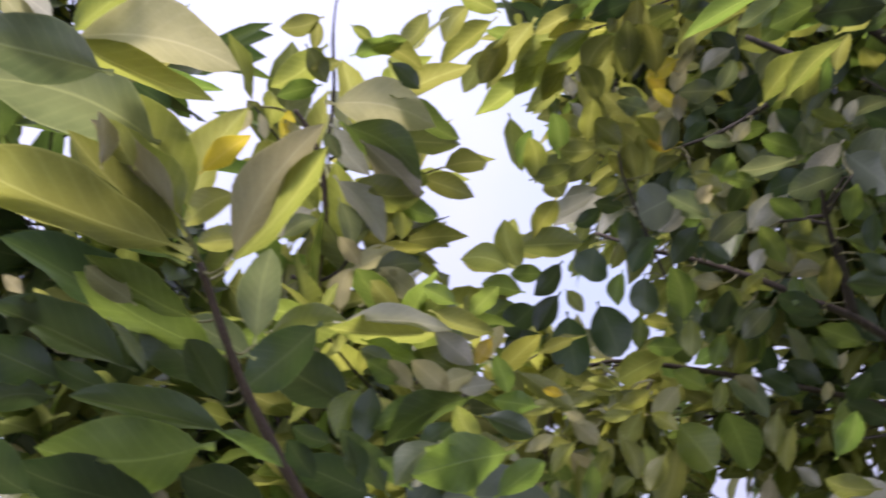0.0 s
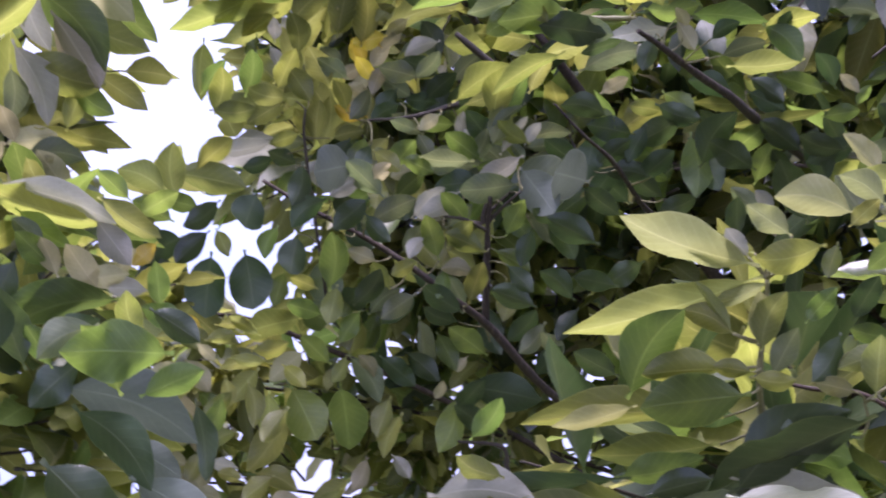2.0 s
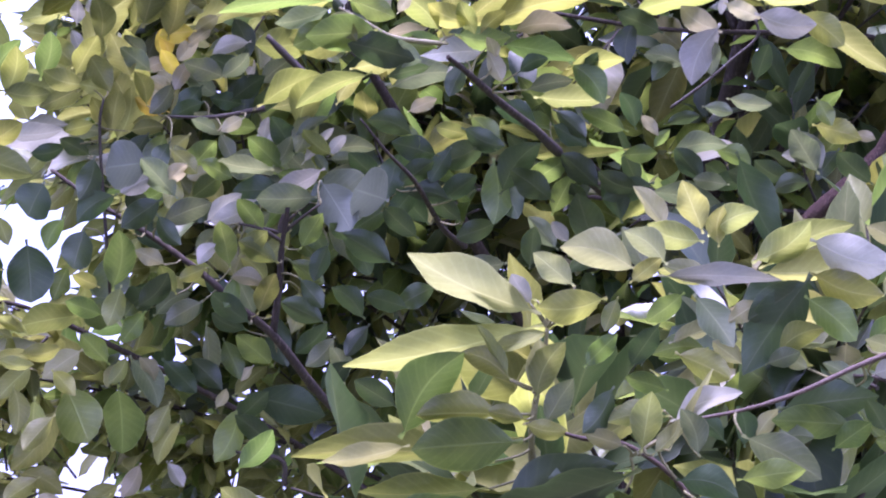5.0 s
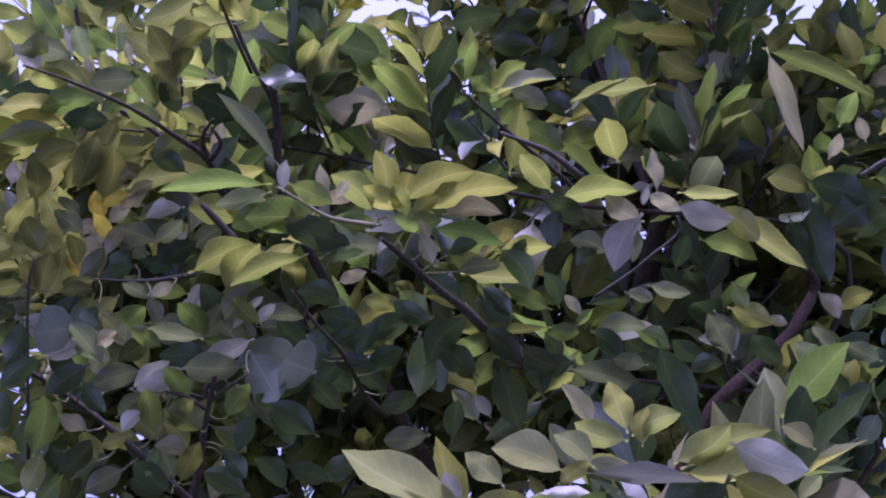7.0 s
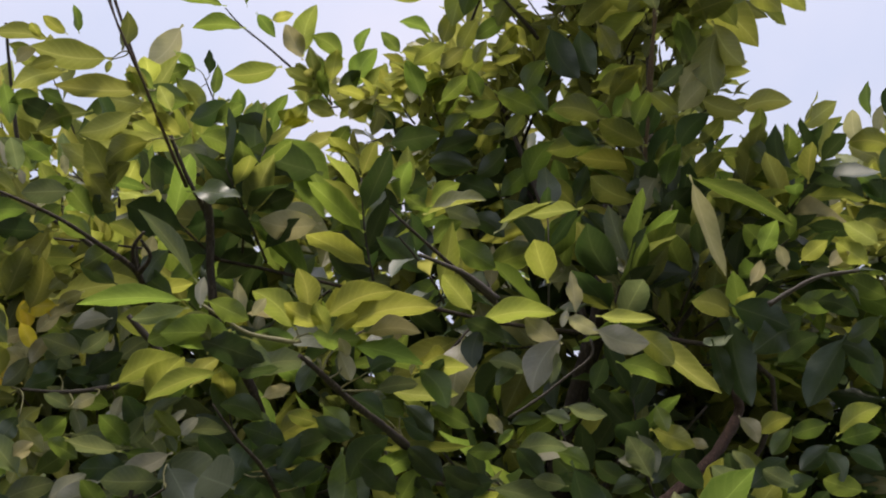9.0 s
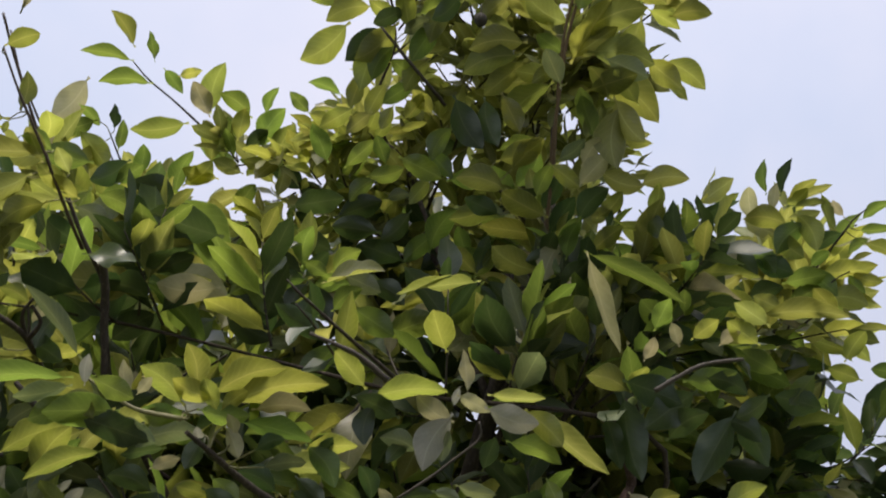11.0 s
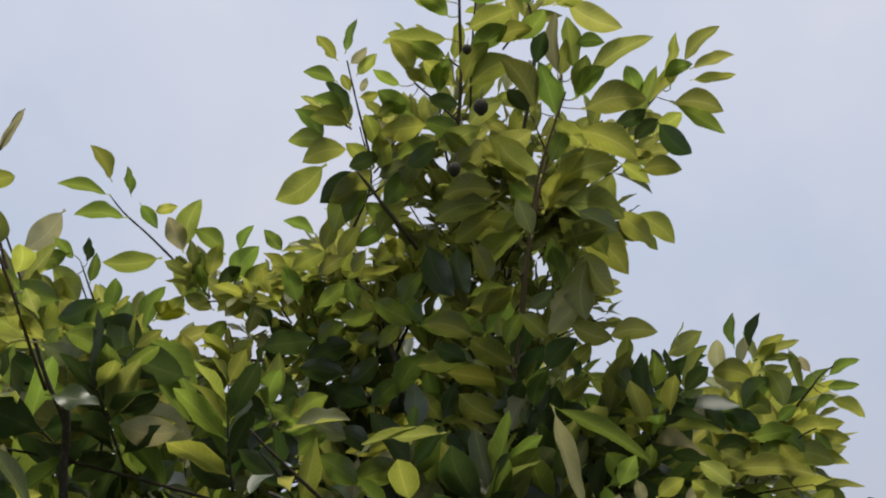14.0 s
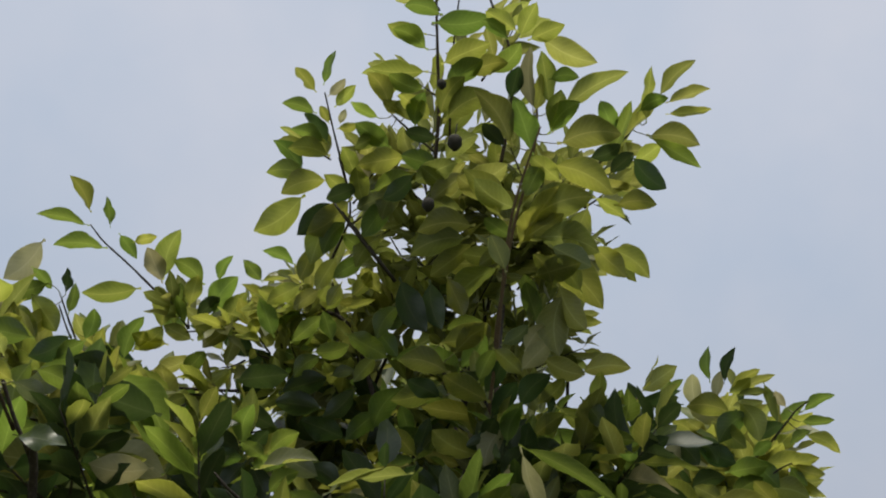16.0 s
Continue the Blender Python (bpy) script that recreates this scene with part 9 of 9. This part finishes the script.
# inner and rear limbs: many dark-toned leaves paint the crown's shade
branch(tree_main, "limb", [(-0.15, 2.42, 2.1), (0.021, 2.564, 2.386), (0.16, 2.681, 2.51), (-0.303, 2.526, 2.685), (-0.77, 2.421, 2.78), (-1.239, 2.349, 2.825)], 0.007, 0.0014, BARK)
grow(crown, [(0.16, 2.681, 2.51), (-0.303, 2.526, 2.685), (-0.77, 2.421, 2.78), (-1.239, 2.349, 2.825)], 75, .2, .18, .12, .12, 6055, up=.08, shaded=.55)
branch(tree_main, "limb", [(-0.15, 2.42, 2.1), (-0.039, 2.495, 2.483), (0.051, 2.557, 2.688), (-0.41, 2.358, 2.933), (-0.876, 2.253, 3.028), (-1.23, 2.222, 3.024)], 0.007, 0.0014, BARK)
grow(crown, [(0.051, 2.557, 2.688), (-0.41, 2.358, 2.933), (-0.876, 2.253, 3.028), (-1.23, 2.222, 3.024)], 68, .15, .16, .12, 1.0, 6074, up=.08, shaded=.1)
branch(tree_main, "limb", [(-0.15, 2.42, 2.1), (-0.009, 2.516, 2.456), (0.107, 2.594, 2.639), (0.288, 2.546, 2.741), (0.533, 2.44, 2.943), (0.653, 2.419, 2.994)], 0.007, 0.0014, BARK)
grow(crown, [(0.107, 2.594, 2.569), (0.288, 2.546, 2.671), (0.533, 2.44, 2.873), (0.653, 2.419, 2.924)], 56, .15, .16, .12, .8, 8014, up=.08, shaded=.15)
branch(tree_main, "limb", [(-0.15, 2.42, 2.1), (-0.021, 2.515, 2.456), (0.084, 2.592, 2.639), (0.116, 2.467, 2.839), (0.146, 2.375, 2.989), (0.163, 2.312, 3.089)], 0.007, 0.0014, BARK)
grow(crown, [(0.084, 2.592, 2.639), (0.116, 2.467, 2.839), (0.146, 2.375, 2.989)], 22, .15, .14, .11, 1.0, 7527, up=.08, shaded=.1)
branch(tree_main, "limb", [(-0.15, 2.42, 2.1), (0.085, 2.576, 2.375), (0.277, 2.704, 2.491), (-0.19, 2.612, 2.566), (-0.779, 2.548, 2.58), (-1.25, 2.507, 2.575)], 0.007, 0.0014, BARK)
grow(crown, [(0.277, 2.704, 2.491), (-0.19, 2.612, 2.566), (-0.779, 2.548, 2.58), (-1.25, 2.507, 2.575)], 68, .2, .18, .12, .12, 6003, up=.08, shaded=.55)
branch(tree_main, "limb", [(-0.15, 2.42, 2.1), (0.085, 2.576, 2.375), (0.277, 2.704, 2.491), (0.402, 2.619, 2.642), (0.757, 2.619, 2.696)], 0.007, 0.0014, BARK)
grow(crown, [(0.277, 2.704, 2.491), (0.402, 2.619, 2.642), (0.757, 2.619, 2.696)], 60, .2, .18, .12, .12, 4796, up=.08, shaded=.55)
branch(tree_main, "limb", [(-0.22, 2.5, 1.5), (0.064, 2.503, 2.032), (0.296, 2.506, 2.359), (-0.316, 2.334, 2.495), (-0.827, 2.2, 2.584), (-1.184, 2.094, 2.675)], 0.007, 0.0014, BARK)
grow(crown, [(0.296, 2.506, 2.359), (-0.316, 2.334, 2.495), (-0.827, 2.2, 2.584), (-1.184, 2.094, 2.675)], 80, .2, .18, .12, .22, 5534, up=.08, shaded=.22)
branch(tree_main, "limb", [(-0.22, 2.5, 1.5), (0.056, 2.559, 1.899), (0.282, 2.607, 2.117), (-0.227, 2.453, 2.254), (-0.741, 2.34, 2.295), (-1.1, 2.254, 2.338)], 0.007, 0.0014, BARK)
grow(crown, [(0.282, 2.607, 2.117), (-0.227, 2.453, 2.254), (-0.741, 2.34, 2.295), (-1.1, 2.254, 2.338)], 80, .2, .18, .12, .22, 5427, up=.08, shaded=.22)
branch(tree_main, "limb", [(-0.22, 2.5, 1.5), (-0.007, 2.594, 1.792), (0.167, 2.67, 1.922), (-0.345, 2.536, 2.011), (-0.859, 2.422, 2.051), (-1.276, 2.368, 1.996)], 0.007, 0.0014, BARK)
grow(crown, [(0.167, 2.67, 1.922), (-0.345, 2.536, 2.011), (-0.859, 2.422, 2.051), (-1.276, 2.368, 1.996)], 72, .2, .18, .12, .22, 4980, up=.08, shaded=.22)
branch(tree_main, "limb", [(-0.22, 2.5, 1.5), (0.108, 2.603, 1.82), (0.376, 2.687, 1.973), (0.178, 2.589, 2.115), (0.239, 2.538, 2.262)], 0.007, 0.0014, BARK)
grow(crown, [(0.376, 2.687, 1.973), (0.178, 2.589, 2.115), (0.239, 2.538, 2.262)], 40, .2, .18, .12, .22, 4098, up=.08, shaded=.22)
branch(tree_main, "limb", [(-0.15, 2.42, 2.1), (-0.489, 2.242, 2.42), (-0.766, 2.096, 2.572), (-0.904, 2.014, 2.609), (-1.025, 1.945, 2.635), (-1.156, 1.87, 2.661)], 0.007, 0.0014, BARK)
grow(crown, [(-0.766, 2.096, 2.572), (-0.904, 2.014, 2.609), (-1.025, 1.945, 2.635), (-1.156, 1.87, 2.661)], 24, .12, .14, .1, .85, 4864, up=.08, shaded=.03)
branch(tree_main, "limb", [(-0.22, 2.5, 1.5), (-0.26, 2.432, 2.082), (-0.293, 2.376, 2.45), (-0.507, 2.247, 2.51), (-0.766, 2.096, 2.572)], 0.007, 0.0014, BARK)
grow(crown, [(-0.293, 2.376, 2.45), (-0.507, 2.247, 2.51), (-0.766, 2.096, 2.572)], 22, .12, .14, .1, .25, 3389, up=.08, shaded=.3)
branch(tree_main, "limb", [(-0.22, 2.5, 1.5), (-0.425, 2.431, 1.91), (-0.593, 2.374, 2.137), (-0.83, 2.191, 2.293), (-0.989, 2.069, 2.396), (-1.164, 1.972, 2.425)], 0.007, 0.0014, BARK)
grow(crown, [(-0.593, 2.374, 2.137), (-0.83, 2.191, 2.293), (-0.989, 2.069, 2.396), (-1.164, 1.972, 2.425)], 36, .12, .13, .1, .85, 4738, up=.08, shaded=.03)
branch(tree_main, "limb", [(-0.22, 2.5, 1.5), (-0.454, 2.475, 1.782), (-0.646, 2.454, 1.904), (-0.984, 2.241, 2.018), (-1.247, 2.096, 2.062), (-1.409, 2.015, 2.071)], 0.007, 0.0014, BARK)
grow(crown, [(-0.646, 2.454, 1.904), (-0.984, 2.241, 2.018), (-1.247, 2.096, 2.062), (-1.409, 2.015, 2.071)], 36, .12, .13, .1, .85, 4069, up=-.3, shaded=.03)
branch(tree_main, "limb", [(-0.27, 2.55, 1), (-0.494, 2.523, 1.48), (-0.678, 2.501, 1.764), (-1.196, 2.198, 1.889), (-1.511, 2.04, 1.907)], 0.007, 0.0014, BARK)
grow(crown, [(-0.678, 2.501, 1.764), (-1.196, 2.198, 1.889), (-1.511, 2.04, 1.907)], 42, .12, .15, .1, .85, 2284, up=.08, shaded=.03)
branch(tree_left, "limb", [(-1.28, 1.25, 1.4), (-1.421, 1.249, 1.725), (-1.537, 1.248, 1.881), (-1.348, 1.311, 2.036), (-1.228, 1.311, 2.205), (-1.169, 1.277, 2.347)], 0.004, 0.0014, BARK)
grow(left_crown, [(-1.537, 1.248, 1.881), (-1.348, 1.311, 2.036), (-1.228, 1.311, 2.205), (-1.169, 1.277, 2.347)], 16, .1, .14, .12, .8, 3051, up=.08, shaded=.08)
branch(tree_left, "limb", [(-1.28, 1.25, 1.4), (-1.524, 1.142, 1.766), (-1.723, 1.054, 1.956), (-1.535, 1.161, 2.034), (-1.383, 1.288, 2.027), (-1.257, 1.43, 1.956)], 0.004, 0.0014, BARK)
grow(left_crown, [(-1.723, 1.054, 1.956), (-1.535, 1.161, 2.034), (-1.383, 1.288, 2.027), (-1.257, 1.43, 1.956)], 29, .12, .16, .13, .5, 2591, up=.08, shaded=.2)
branch(tree_left, "limb", [(-1.2, 1.22, 1.75), (-1.455, 1.086, 2.044), (-1.664, 0.977, 2.175), (-1.518, 1.022, 2.3), (-1.416, 1.006, 2.472), (-1.379, 0.951, 2.619)], 0.004, 0.0014, BARK)
grow(left_crown, [(-1.664, 0.977, 2.175), (-1.518, 1.022, 2.3), (-1.416, 1.006, 2.472), (-1.379, 0.951, 2.619)], 22, .1, .16, .13, .4, 2746, up=.08, shaded=.3)
branch(tree_left, "limb", [(-1.28, 1.25, 1.4), (-1.548, 1.132, 1.749), (-1.767, 1.036, 1.926), (-1.623, 1.125, 1.974), (-1.465, 1.292, 1.905), (-1.293, 1.45, 1.871)], 0.004, 0.0014, BARK)
grow(left_crown, [(-1.767, 1.036, 1.926), (-1.623, 1.125, 1.974), (-1.465, 1.292, 1.905), (-1.293, 1.45, 1.871)], 17, .1, .16, .13, .2, 2391, up=.08, shaded=.3)
branch(tree_near, "limb", [(-0.12, 1.55, 0.9), (-0.05, 1.541, 1.371), (0.008, 1.534, 1.648), (-0.145, 1.467, 1.695), (-0.301, 1.418, 1.691), (-0.409, 1.397, 1.658)], 0.004, 0.0014, BARK)
grow(near_crown, [(0.008, 1.534, 1.648), (-0.145, 1.467, 1.695), (-0.301, 1.418, 1.691), (-0.409, 1.397, 1.658)], 30, .08, .12, .12, .3, 3867, up=.08, shaded=.5)
branch(tree_near, "limb", [(-0.15, 1.48, 1.3), (-0.027, 1.488, 1.637), (0.074, 1.494, 1.803), (-0.029, 1.452, 1.826), (-0.09, 1.427, 1.84)], 0.004, 0.0014, BARK)
grow(near_crown, [(0.074, 1.494, 1.803), (-0.029, 1.452, 1.826), (-0.09, 1.427, 1.84)], 12, .06, .1, .12, .3, 2657, up=.08, shaded=.5)
branch(tree_main, "limb", [(-0.22, 2.5, 1.5), (0.065, 2.325, 1.952), (0.299, 2.181, 2.212), (-0.198, 2.075, 2.29), (-0.652, 1.997, 2.328), (-1.015, 1.929, 2.367)], 0.007, 0.0014, BARK)
grow(crown, [(0.299, 2.181, 2.212), (-0.198, 2.075, 2.29), (-0.652, 1.997, 2.328), (-1.015, 1.929, 2.367)], 31, .12, .16, .115, .25, 5092, up=.08, shaded=.5)
branch(tree_main, "limb", [(-0.22, 2.5, 1.5), (0.048, 2.25, 2.09), (0.268, 2.045, 2.464), (-0.184, 1.949, 2.535), (-0.635, 1.849, 2.614), (-0.998, 1.786, 2.645)], 0.007, 0.0014, BARK)
grow(crown, [(0.268, 2.045, 2.464), (-0.184, 1.949, 2.535), (-0.635, 1.849, 2.614), (-0.998, 1.786, 2.645)], 26, .12, .16, .115, .35, 5287, up=.08, shaded=.5)
branch(tree_main, "limb", [(-0.22, 2.5, 1.5), (-0.027, 2.742, 1.967), (0.131, 2.94, 2.24), (0.323, 2.878, 2.405), (0.454, 2.809, 2.569), (0.586, 2.741, 2.733)], 0.007, 0.0014, BARK)
grow(crown, [(0.131, 2.94, 2.24), (0.323, 2.878, 2.405), (0.454, 2.809, 2.569), (0.586, 2.741, 2.733)], 51, .2, .18, .12, .2, 7981, up=.08, shaded=.5)
branch(tree_main, "limb", [(-0.22, 2.5, 1.5), (-0.228, 2.716, 1.966), (-0.234, 2.893, 2.238), (-0.471, 2.806, 2.346), (-0.711, 2.748, 2.399)], 0.007, 0.0014, BARK)
grow(crown, [(-0.234, 2.893, 2.238), (-0.471, 2.806, 2.346), (-0.711, 2.748, 2.399)], 42, .2, .18, .12, .2, 3776, up=.08, shaded=.5)
branch(tree_main, "limb", [(-0.1, 2.34, 2.36), (-0.119, 2.463, 2.713), (-0.135, 2.564, 2.892), (-0.09, 2.496, 3.033), (-0.057, 2.42, 3.186)], 0.007, 0.0014, BARK)
grow(crown, [(-0.135, 2.564, 2.892), (-0.09, 2.496, 3.033), (-0.057, 2.42, 3.186)], 26, .15, .16, .12, .3, 4499, up=.08, shaded=.5)
branch(tree_left, "limb", [(-1.33, 1.3, 0.9), (-1.273, 1.292, 1.432), (-1.227, 1.286, 1.759), (-1.161, 1.28, 1.841), (-1.109, 1.273, 1.912), (-1.086, 1.262, 1.96)], 0.004, 0.0014, BARK)
grow(left_crown, [(-1.227, 1.286, 1.759), (-1.161, 1.28, 1.841), (-1.109, 1.273, 1.912), (-1.086, 1.262, 1.96)], 14, .08, .13, .10, .6, 2809, up=.08, shaded=.08)
branch(tree_left, "limb", [(-1.28, 1.25, 1.4), (-1.231, 1.24, 1.744), (-1.191, 1.232, 1.917), (-1.116, 1.236, 1.987), (-1.066, 1.233, 2.045)], 0.004, 0.0014, BARK)
grow(left_crown, [(-1.191, 1.232, 1.917), (-1.116, 1.236, 1.987), (-1.066, 1.233, 2.045)], 4, .1, .14, .12, .6, 1754, up=.08, shaded=.08)
branch(tree_left, "limb", [(-1.33, 1.3, 0.9), (-1.258, 1.308, 1.415), (-1.199, 1.314, 1.727), (-1.104, 1.336, 1.777), (-1.044, 1.364, 1.779)], 0.004, 0.0014, BARK)
grow(left_crown, [(-1.199, 1.314, 1.727), (-1.104, 1.336, 1.777), (-1.044, 1.364, 1.779)], 10, .1, .12, .12, .6, 1665, up=.08, shaded=.08)
branch(tree_main, "limb", [(-0.22, 2.5, 1.5), (-0.702, 2.179, 1.886), (-1.096, 1.916, 2.092), (-1.223, 1.844, 2.116), (-1.334, 1.781, 2.14)], 0.007, 0.0014, BARK)
grow(crown, [(-1.096, 1.916, 2.092), (-1.223, 1.844, 2.116), (-1.334, 1.781, 2.14)], 8, .08, .12, .1, .85, 2212, up=-.1, shaded=.03)
branch(tree_main, "limb", [(-0.27, 2.55, 1), (-0.854, 2.196, 1.535), (-1.331, 1.906, 1.864), (-1.324, 1.863, 1.967), (-1.264, 1.839, 2.084)], 0.007, 0.0014, BARK)
grow(crown, [(-1.331, 1.906, 1.864), (-1.324, 1.863, 1.967), (-1.264, 1.839, 2.084)], 8, .08, .12, .1, .85, 2113, up=-.1, shaded=.03)
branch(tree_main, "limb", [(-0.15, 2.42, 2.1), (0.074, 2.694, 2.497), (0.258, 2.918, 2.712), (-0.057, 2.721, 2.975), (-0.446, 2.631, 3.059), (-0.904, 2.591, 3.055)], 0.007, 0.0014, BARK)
grow(crown, [(0.258, 2.918, 2.712), (-0.057, 2.721, 2.975), (-0.446, 2.631, 3.059), (-0.904, 2.591, 3.055)], 40, .2, .18, .12, .15, 7105, up=.05, shaded=.5)
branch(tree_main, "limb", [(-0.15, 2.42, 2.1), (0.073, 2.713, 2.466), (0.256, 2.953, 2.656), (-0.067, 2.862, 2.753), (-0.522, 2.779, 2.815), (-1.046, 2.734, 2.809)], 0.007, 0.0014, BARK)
grow(crown, [(0.256, 2.953, 2.656), (-0.067, 2.862, 2.753), (-0.522, 2.779, 2.815), (-1.046, 2.734, 2.809)], 36, .2, .18, .12, .1, 6872, up=.05, shaded=.6)
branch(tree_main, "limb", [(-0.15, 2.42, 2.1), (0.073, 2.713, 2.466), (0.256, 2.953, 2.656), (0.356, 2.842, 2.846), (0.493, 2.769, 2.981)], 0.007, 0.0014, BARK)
grow(crown, [(0.256, 2.953, 2.656), (0.356, 2.842, 2.846), (0.493, 2.769, 2.981)], 20, .2, .18, .12, .1, 5025, up=.05, shaded=.6)
branch(tree_left, "limb", [(-1.2, 1.22, 1.75), (-1.33, 1.261, 2.049), (-1.436, 1.295, 2.185), (-1.484, 1.232, 2.227), (-1.612, 1.124, 2.236), (-1.752, 1.024, 2.215)], 0.004, 0.0014, BARK)
grow(left_crown, [(-1.436, 1.295, 2.185), (-1.484, 1.232, 2.227), (-1.612, 1.124, 2.236), (-1.752, 1.024, 2.215)], 18, .1, .14, .12, .1, 2354, up=.08, shaded=.5)
branch(tree_left, "limb", [(-1.2, 1.22, 1.75), (-1.35, 1.223, 2.089), (-1.472, 1.225, 2.257), (-1.507, 1.155, 2.329), (-1.608, 1.077, 2.324), (-1.72, 1.006, 2.29)], 0.004, 0.0014, BARK)
grow(left_crown, [(-1.472, 1.225, 2.257), (-1.507, 1.155, 2.329), (-1.608, 1.077, 2.324), (-1.72, 1.006, 2.29)], 14, .1, .14, .12, .15, 2417, up=.08, shaded=.4)
branch(tree_main, "limb", [(-0.1, 2.34, 2.36), (0.068, 2.095, 2.712), (0.148, 2.107, 2.813)], 0.007, 0.0014, BARK)
grow(crown, [(0.068, 2.095, 2.712), (0.148, 2.107, 2.813)], 18, .14, .14, .11, .5, 7311, up=.08, shaded=.3)
branch(tree_main, "limb", [(-0.15, 2.42, 2.1), (0.104, 2.075, 2.539), (0.216, 2.096, 2.682), (0.327, 2.106, 2.767)], 0.007, 0.0014, BARK)
grow(crown, [(0.104, 2.075, 2.539), (0.216, 2.096, 2.682), (0.327, 2.106, 2.767)], 24, .14, .14, .11, .3, 7312, up=.08, shaded=.4)
fruit(tree_main, (0.018, 1.639, 3.225), 0.014)
fruit(tree_main, (-0.028, 1.711, 3.140), 0.012)
fruit(tree_main, (-0.007, 1.607, 3.341), 0.009)
crown.done("foliage", FOLIAGE_LABELS)
left_crown.done("foliage", FOLIAGE_LABELS)
near_crown.done("foliage", FOLIAGE_LABELS)
for thing in (tree_main, tree_left, tree_near):
    if thing.name in stalks:
        tagged(part("leaf_stalk", stalks[thing.name], GREEN_TWIG, thing, "thin pale green leaf stalks"), kind="stuff")
